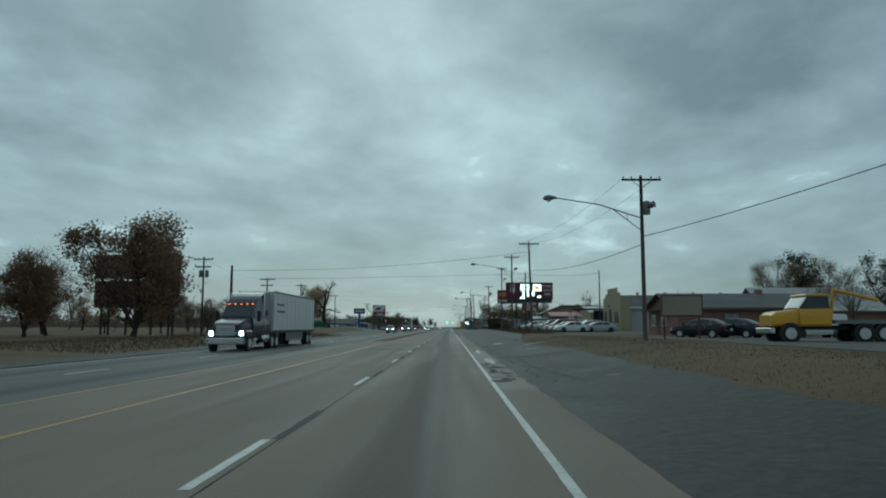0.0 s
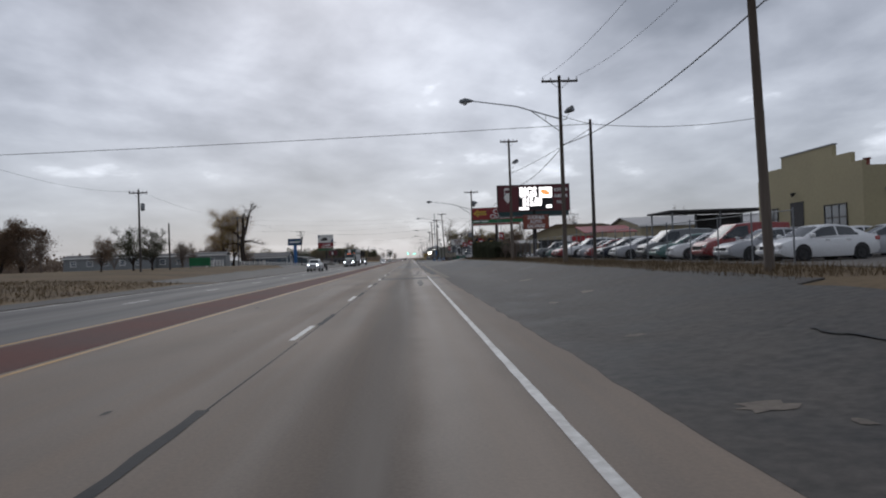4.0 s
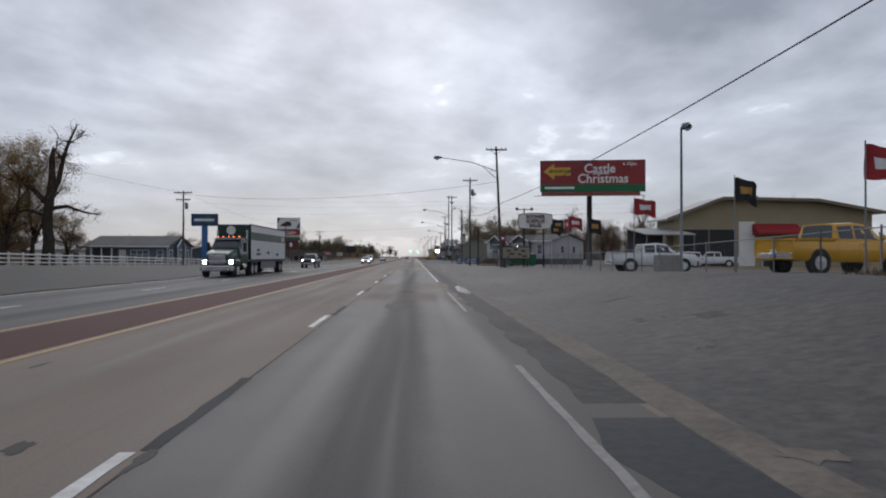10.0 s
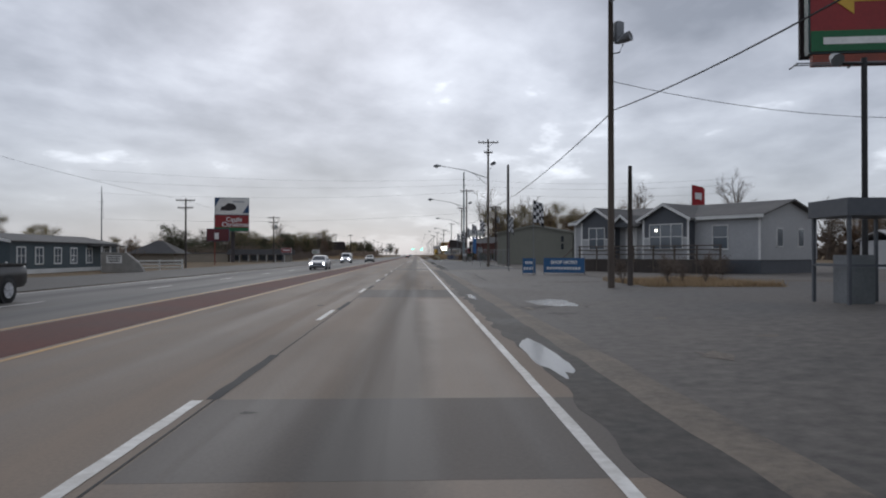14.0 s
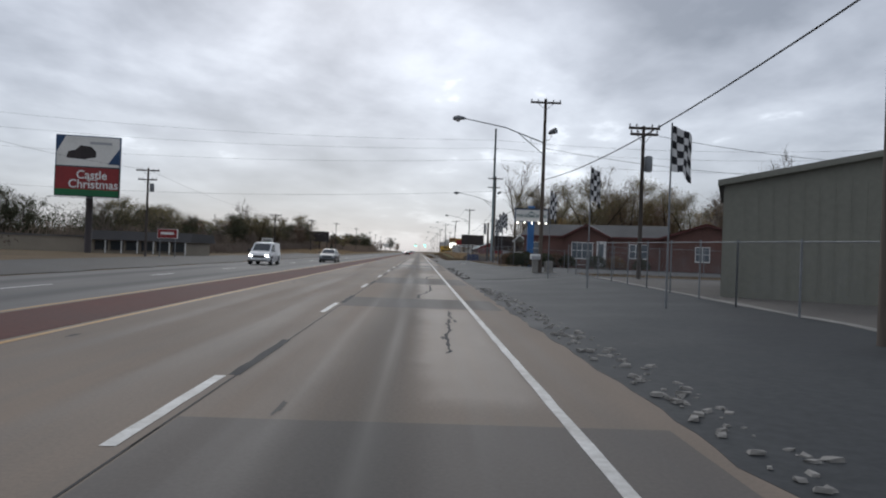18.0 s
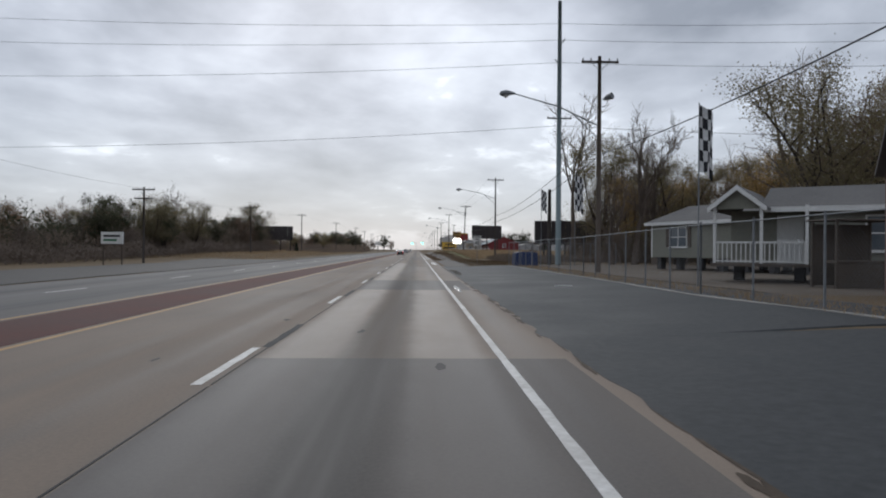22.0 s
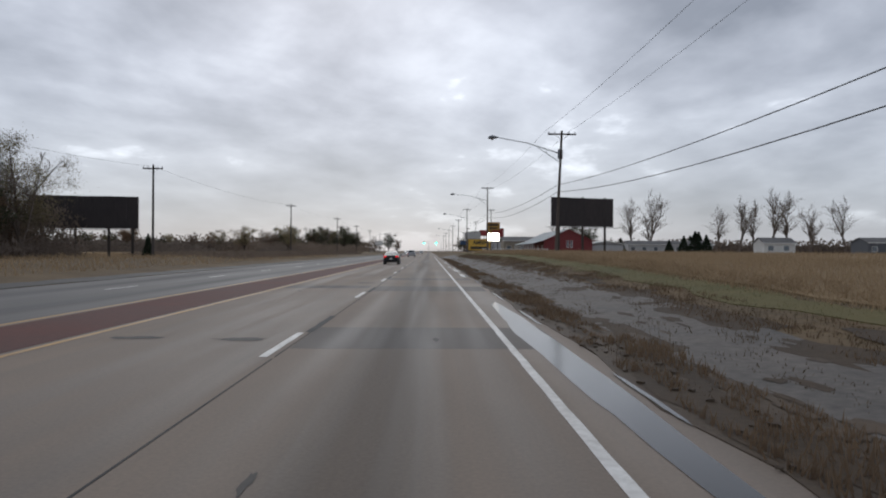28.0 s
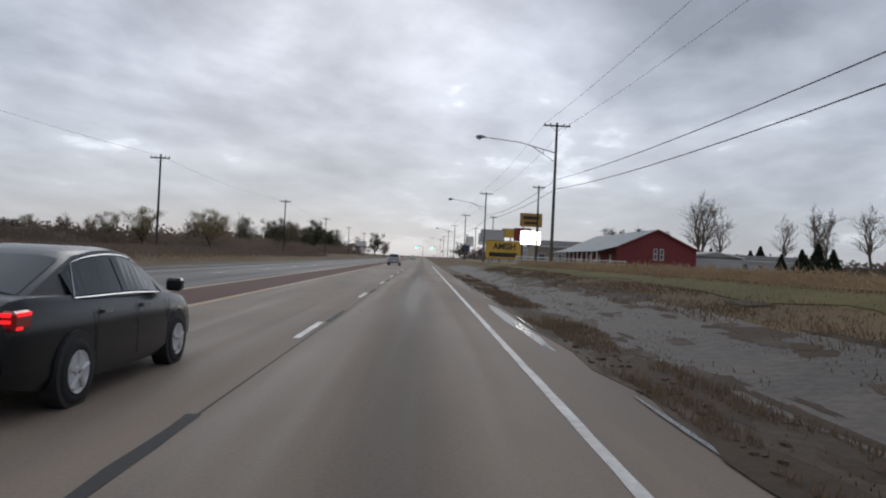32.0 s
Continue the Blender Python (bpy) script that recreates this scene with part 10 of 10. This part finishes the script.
def far_woods(name, line, label, height, seed, count):
    """A distant belt of trees: many small leaf clumps with an uneven top."""
    rnd = random.Random(seed)
    verts, faces = [], []
    for k in range(count):
        u = rnd.random()
        i = min(len(line) - 2, int(u * (len(line) - 1)))
        f = u * (len(line) - 1) - i
        x = line[i][0] + (line[i + 1][0] - line[i][0]) * f + rnd.gauss(0, 9)
        y = line[i][1] + (line[i + 1][1] - line[i][1]) * f + rnd.gauss(0, 9)
        top = height * (0.55 + 0.5 * noise.noise((u * 60, seed, 0)) + 0.35 * noise.noise((u * 240, seed, 4)) + 0.15)
        z = rnd.random() * max(1.2, top)
        s = rnd.uniform(0.3, 0.9)
        a = rnd.uniform(0, 3.14)
        b = len(verts)
        c = Vector((x, y, gz(max(-250, min(240, x)), y) + z))
        p, q = Vector((math.cos(a) * s, math.sin(a) * s, rnd.uniform(-0.4, 0.4))), Vector((rnd.uniform(-0.3, 0.3), rnd.uniform(-0.3, 0.3), s * 0.9))
        verts.extend(tuple(c + w) for w in (p, q, -p, -q))
        faces.append((b, b + 1, b + 2, b + 3))
    ob = new(name, raw(name, verts, faces, M["leaf_brown"]))
    tagged(ob, label, "woods", kind="stuff")


far_woods("far_woods", [(-60, 1250), (-120, 1000), (-330, 930), (-700, 900)], "distant brown line of bare woods", 13, 3, 20000)
far_woods("far_woods", [(40, 1260), (150, 1000), (330, 900), (700, 860)], "distant brown line of bare woods", 11, 9, 20000)
far_woods("far_woods", [(-130, 470), (-190, 380), (-240, 200), (-300, 0)], "distant brown line of bare woods across the highway", 9, 14, 15000)
far_woods("far_woods", [(120, 470), (150, 330), (170, 180), (190, 20)], "distant brown line of bare woods behind the yards", 9, 17, 14000)

def brush(name, count, xr, yr, height, material, label, seed, size=(0.1, 0.3)):
    """Tangled undergrowth: many thin crossing stems and small leaf scraps under an uneven top."""
    rnd = random.Random(seed)
    verts, faces = [], []
    for k in range(count):
        x, y = rnd.uniform(*xr), rnd.uniform(*yr)
        top = height * (0.6 + 0.45 * noise.noise((x * 0.12, y * 0.12, seed)) + 0.3 * noise.noise((x * 0.5, y * 0.5, seed)))
        c = Vector((x, y, gz(x, y) + max(0.4, top) * rnd.random() ** 0.8))
        s = rnd.uniform(*size)
        d = Vector((rnd.gauss(0, 0.5), rnd.gauss(0, 0.5), rnd.uniform(0.2, 1))).normalized() * s * rnd.uniform(1, 3)
        o = d.orthogonal().normalized() * s * rnd.uniform(0.1, 0.5)
        b = len(verts)
        verts.extend((tuple(c + o), tuple(c - o), tuple(c + d)))
        faces.append((b, b + 1, b + 2))
    tagged(new(name, raw(name, verts, faces, M[material])), label, "undergrowth", kind="stuff")


brush("undergrowth", 60000, (-74, -40), (430, 596), 5.0, "leaf_brown", "tangled brown undergrowth of the thicket", 31)
brush("undergrowth", 22000, (-44, -36.5), (432, 590), 2.6, "twig", "bare brush along the thicket's edge", 32)
brush("undergrowth", 40000, (25, 80), (482, 522), 5.0, "leaf_brown", "tangled undergrowth below the woods", 33)
brush("undergrowth", 46000, (-66, -36), (724, 960), 4.6, "leaf_brown", "low brush of the far hedgerow", 34, (0.16, 0.36))
brush("undergrowth", 34000, (-190, -60), (716, 752), 4.4, "leaf_brown", "low brush of the hedgerow across the field", 37, (0.16, 0.38))
brush("undergrowth", 30000, (-36.5, -23), (596, 760), 0.75, "leaf_brown", "rough brown weeds between the road and field", 46, (0.06, 0.2))
brush("undergrowth", 12000, (-130, -52), (345, 425), 3.0, "leaf_brown", "brush behind the shops", 35, (0.15, 0.4))

def brush_core(name, line, height, width, label, seed, across=(1, 0)):
    """The dense heart of a thicket: a low bank with a broken, uneven top."""
    verts, faces = [], []
    n = 150
    for i in range(n + 1):
        u = i / n * (len(line) - 1)
        k = min(len(line) - 2, int(u))
        x = line[k][0] + (line[k + 1][0] - line[k][0]) * (u - k)
        y = line[k][1] + (line[k + 1][1] - line[k][1]) * (u - k)
        for j in range(7):
            v = j / 6 * 2 - 1
            top = height * (1 - v * v) * (min(1.0, i / 14, (n - i) / 14) ** 0.5) * (0.8 + 0.5 * noise.noise((i * 0.37, j * 1.3, seed)) + 0.3 * noise.noise((i * 1.1, j * 2.3, seed)))
            off = v * width + 0.8 * noise.noise((i * 0.6, j, seed + 3))
            px, py = x + off * across[0], y + off * across[1]
            verts.append((px, py, gz(px, py) - 0.05 + max(0.0, top)))
    faces = [(i * 7 + j, i * 7 + j + 1, (i + 1) * 7 + j + 1, (i + 1) * 7 + j) for i in range(n) for j in range(6)]
    tagged(new(name, raw(name, verts, faces, M["leaf_brown"])), label, "undergrowth", kind="stuff")


brush_core("thicket_core", [(-54, 434), (-50, 510), (-50, 594)], 4.3, 7.0, "dense brown heart of the roadside thicket", 3)
brush_core("thicket_core", [(-62, 722), (-130, 734), (-260, 760)], 4.0, 7.0, "dense brown heart of the hedgerow across the field", 21, (0, 1))
brush_core("thicket_core", [(-48, 724), (-49, 820), (-54, 960)], 2.6, 7.0, "dense brown heart of the far hedgerow", 7)
brush("undergrowth", 22000, (26, 78), (484, 518), 9.0, "leaf_olive", "thin olive foliage haze within the woods", 36, (0.06, 0.16))
brush("undergrowth", 60000, (-66, -41), (432, 594), 8.5, "leaf_dark", "thin dull green foliage haze within the thicket", 38, (0.08, 0.24))
brush("undergrowth", 26000, (-52, -38.5), (545, 592), 8.0, "leaf_brown", "dense brown foliage at the thicket's end", 41, (0.1, 0.26))
brush("undergrowth", 24000, (11, 30), (484, 512), 0.95, "leaf_brown", "low dark weeds before the woods", 42, (0.08, 0.2))
brush("undergrowth", 9000, (9.6, 10.9), (516, 660), 0.4, "straw", "dry weeds along the field's edge", 43, (0.06, 0.16))
brush("undergrowth", 9000, (24, 42), (480, 506), 9.5, "leaf_olive", "thin olive foliage at the edge of the woods", 44, (0.07, 0.17))
brush_core("thicket_core", [(40, 1262), (150, 1002), (330, 902), (700, 862)], 6.0, 14.0, "dense heart of the distant woods", 11)
brush_core("thicket_core", [(-60, 1252), (-120, 1002), (-330, 932), (-700, 902)], 7.0, 14.0, "dense heart of the distant woods", 12)
brush_core("thicket_core", [(30, 505), (52, 500), (80, 503)], 5.0, 8.0, "dense brown heart of the woods", 9)

# clipped evergreen hedge beside the salvage yard
rnd = random.Random(91)
verts, faces = [], []
for k in range(26000):
    y = 152.6 + abs(rnd.gauss(0, 0.35)) if k % 7 == 0 else rnd.uniform(152.5, 183)
    x = 10.0 + rnd.random() * 3.4
    top = 1.45 + 1.2 * (y - 152.5) / 30.5 + 0.3 * noise.noise((y * 0.4, x, 1)) + 0.12 * noise.noise((y * 1.6, x * 2, 1))
    if rnd.random() < 0.75:
        if rnd.random() < 0.5:
            x = 10.0 + abs(rnd.gauss(0, 0.25))
            z = rnd.random() * top
        else:
            z = top - abs(rnd.gauss(0, 0.2))
    else:
        z = rnd.random() * top
    c = Vector((x, y, gz(11, y) + z))
    n = Vector((rnd.gauss(0, 1), rnd.gauss(0, 1), rnd.gauss(0, 1))).normalized()
    u = n.orthogonal().normalized() * rnd.uniform(0.06, 0.15)
    w = n.cross(u).normalized() * rnd.uniform(0.05, 0.1)
    b = len(verts)
    verts.extend(tuple(c + q) for q in (u, w, -u, -w))
    faces.append((b, b + 1, b + 2, b + 3))
hd = thing("hedge", Matrix.Identity(4), "long dense dark green hedge beside the salvage yard", "hedge")
ob = new("foliage", raw("foliage", verts, faces, M["leaf_dark"]))
ob.parent = hd
bm = boxes((10.5, 13.0, 153.5, 182.4, 0.7, 2.6), bevel=0.3)
for vert in bm.verts:
    if vert.co.z > 1.6:
        vert.co.z += -0.75 + 1.15 * (vert.co.y - 153.5) / 28.9
part("core", bm, M["bark"], hd, "dark inner branches")
for x, y, k in ((10.9, 150.6, 0.5), (12.0, 150.0, 0.62), (11.4, 148.9, 0.42), (12.8, 148.2, 0.5), (13.2, 150.8, 0.6)):
    plant(SHRUB, x, y, k, label="wild brown shrub at the end of the hedge", group="shrubs beside the hedge")


# ---- grass ----
def grass(name, count, xr, yr, tall, material, label, seed, keep=lambda x, y: True, w=0.012):
    """Loose blades and tufts, as one mesh."""
    rnd = np.random.RandomState(seed)
    verts, faces = [], []
    for k in range(count):
        x, y = rnd.uniform(*xr), rnd.uniform(*yr)
        if not keep(x, y):
            continue
        hgt = rnd.uniform(0.5, 1.2) * tall * (0.75 + 0.5 * noise.noise((x * 0.3, y * 0.3, 7)))
        a = rnd.uniform(0, 6.28)
        dx, dy = math.cos(a) * w, math.sin(a) * w
        lx, ly = rnd.normal(0, 0.25) * hgt, rnd.normal(0, 0.25) * hgt
        z = gz(x, y)
        b = len(verts)
        verts.extend(((x - dx, y - dy, z), (x + dx, y + dy, z), (x + lx, y + ly, z + hgt)))
        faces.append((b, b + 1, b + 2))
    ob = new(name, raw(name, verts, faces, M[material]))
    tagged(ob, label, "grass", kind="stuff")


grass("field_grass", 60000, (9.8, 30), (513, 660), 0.6, "straw", "tall dry tan grass at the field's edge", 1, w=0.016)
grass("field_grass", 22000, (30, 90), (520, 740), 0.6, "straw", "tall dry tan grass in the field", 2, w=0.05)
grass("verge_grass", 36000, (6.2, 10), (474, 660), 0.12, "grass", "short dry verge grass", 3, keep=lambda x, y: not (7.7 < x < 9.3 and y > 515), w=0.008)
grass("verge_grass", 16000, (7.5, 9.5), (515, 660), 0.08, "green_grass", "short green grass along the field", 12, w=0.008)
grass("verge_grass", 22000, (2.75, 6.9), (503, 640), 0.10, "grass", "dead tufts along the broken shoulder", 4, keep=lambda x, y: noise.noise((x * 1.2, y * 0.35, 0)) > -0.05, w=0.01)
grass("verge_grass", 26000, (5.2, 16), (466.5, 500), 0.14, "grass", "short dry tan grass beside the shoulder", 14, w=0.009)
grass("verge_grass", 9000, (8.9, 10.2), (512, 660), 0.3, "straw", "dry tan grass along the field's edge", 15, w=0.012)
grass("field_grass", 26000, (-60, -19), (500, 680), 0.5, "straw", "dry grass beside the oncoming lanes", 5, keep=lambda x, y: x < -21, w=0.04)
grass("verge_grass", 15000, (8.6, 12.6), (84, 186), 0.3, "grass", "dry weeds along the yard fence", 6, w=0.012)
grass("verge_grass", 9000, (6.5, 14), (2, 62), 0.1, "grass", "short dry grass beside the shoulder", 7, w=0.01)
grass("verge_grass", 6000, (10.3, 16), (186, 200), 0.3, "grass", "dry grass patch before the lot", 8, w=0.02)
grass("verge_grass", 9000, (10.9, 26), (374.6, 380.6), 0.18, "grass", "dry grass before the wire fence", 13, w=0.01)
grass("verge_grass", 7000, (10, 16), (289, 297), 0.4, "straw", "dry tan weeds around posts", 9, w=0.02)
grass("verge_grass", 12000, (-36, -19), (40, 130), 0.3, "grass", "dry grass across the highway", 10, w=0.03)
grass("verge_grass", 6000, (8.9, 10.6), (406, 470), 0.2, "straw", "dry grass along the fence foot", 11, w=0.015)

grass("turf_clumps", 42000, (2.55, 3.75), (502, 650), 0.2, "dead_turf", "brown tufts of dead turf between road and old asphalt", 21, keep=lambda x, y: noise.noise((x * 1.1, y * 0.22, 4)) + 0.4 * noise.noise((x * 3, y * 1.1, 2)) > 0.02, w=0.012)
grass("turf_clumps", 30000, (5.7, 7.8), (500, 655), 0.16, "dead_turf", "brown tufts of dead turf beside the old asphalt", 22, keep=lambda x, y: noise.noise((x * 0.9, y * 0.25, 9)) + 0.4 * noise.noise((x * 3, y * 1.1, 5)) > -0.08, w=0.012)
# rubble and leaves along the road's broken edge
rnd = random.Random(15)
for (xa, xb, ya, yb, n, mk, lb) in ((2.6, 3.3, 335, 362, 260, "stone", "loose broken concrete along the road edge"), (2.6, 3.0, 443, 453, 110, "gutter", "loose broken asphalt along the road edge"), (2.5, 3.2, 510, 600, 420, "dirt", "wet leaves and clods in the gutter"), (2.6, 3.2, 20, 60, 160, "gutter", "loose broken chips on the shoulder"), (2.5, 3.3, 372, 400, 120, "asphalt", "loose broken asphalt along the road edge"), (9.0, 9.5, 410, 470, 200, "gutter", "pale rubble along the fence foot")):
    verts, faces = [], []
    for k in range(n):
        x, y, s = rnd.uniform(xa, xb), rnd.uniform(ya, yb), rnd.uniform(0.012, 0.05) * (1.5 if mk in ("asphalt", "stone") else 1)
        z = gz(x, y) + 0.02
        b, a = len(verts), rnd.uniform(0, 3.1)
        for q in ((-1, -1, 0), (1, -1, 0), (1, 1, 0), (-1, 1, 0), (-0.8, -0.8, 0.7), (0.8, -0.8, 0.7), (0.8, 0.8, 0.7), (-0.8, 0.8, 0.7)):
            u, w = q[0] * s * rnd.uniform(0.6, 1.4), q[1] * s * rnd.uniform(0.5, 1.0)
            verts.append((x + u * math.cos(a) - w * math.sin(a), y + u * math.sin(a) + w * math.cos(a), z + q[2] * s * rnd.uniform(0.5, 1.1)))
        faces.extend(tuple(b + i for i in f) for f in ((4, 5, 6, 7), (0, 1, 5, 4), (1, 2, 6, 5), (2, 3, 7, 6), (3, 0, 4, 7)))
    tagged(new("rubble", raw("rubble", verts, faces, M[mk])), lb, "rubble", kind="stuff")

solo("plank", boxes((5.7, 6.4, 428.0, 428.1, gz(6, 428) + 0.032, gz(6, 428) + 0.075), bevel=0.01), M["white_wood"], "short pale plank lying on the sealed apron", "plank")

# blue tarpaulin over a stack behind the fence
t = thing("covered_stack", on(10.05, 463.6, 3), "stack covered by a blue tarpaulin behind the fence", "tarpaulin")
bm = prism(bmesh.new(), [(-1.05, 0), (1.05, 0), (1.0, 1.2), (0.5, 1.3), (-0.6, 1.27), (-1.0, 1.15)], 0, 1.5)
part("tarpaulin", bm, M["tarp_blue"], t)
for px in (-0.5, 0.45):
    part("rope", bars(([(px, -0.01, 0.02), (px, -0.01, 1.27), (px, 0.8, 1.31), (px, 1.51, 1.27), (px, 1.51, 0.02)], 0.012), sides=5), M["white_cloth"], t, "pale tie rope")
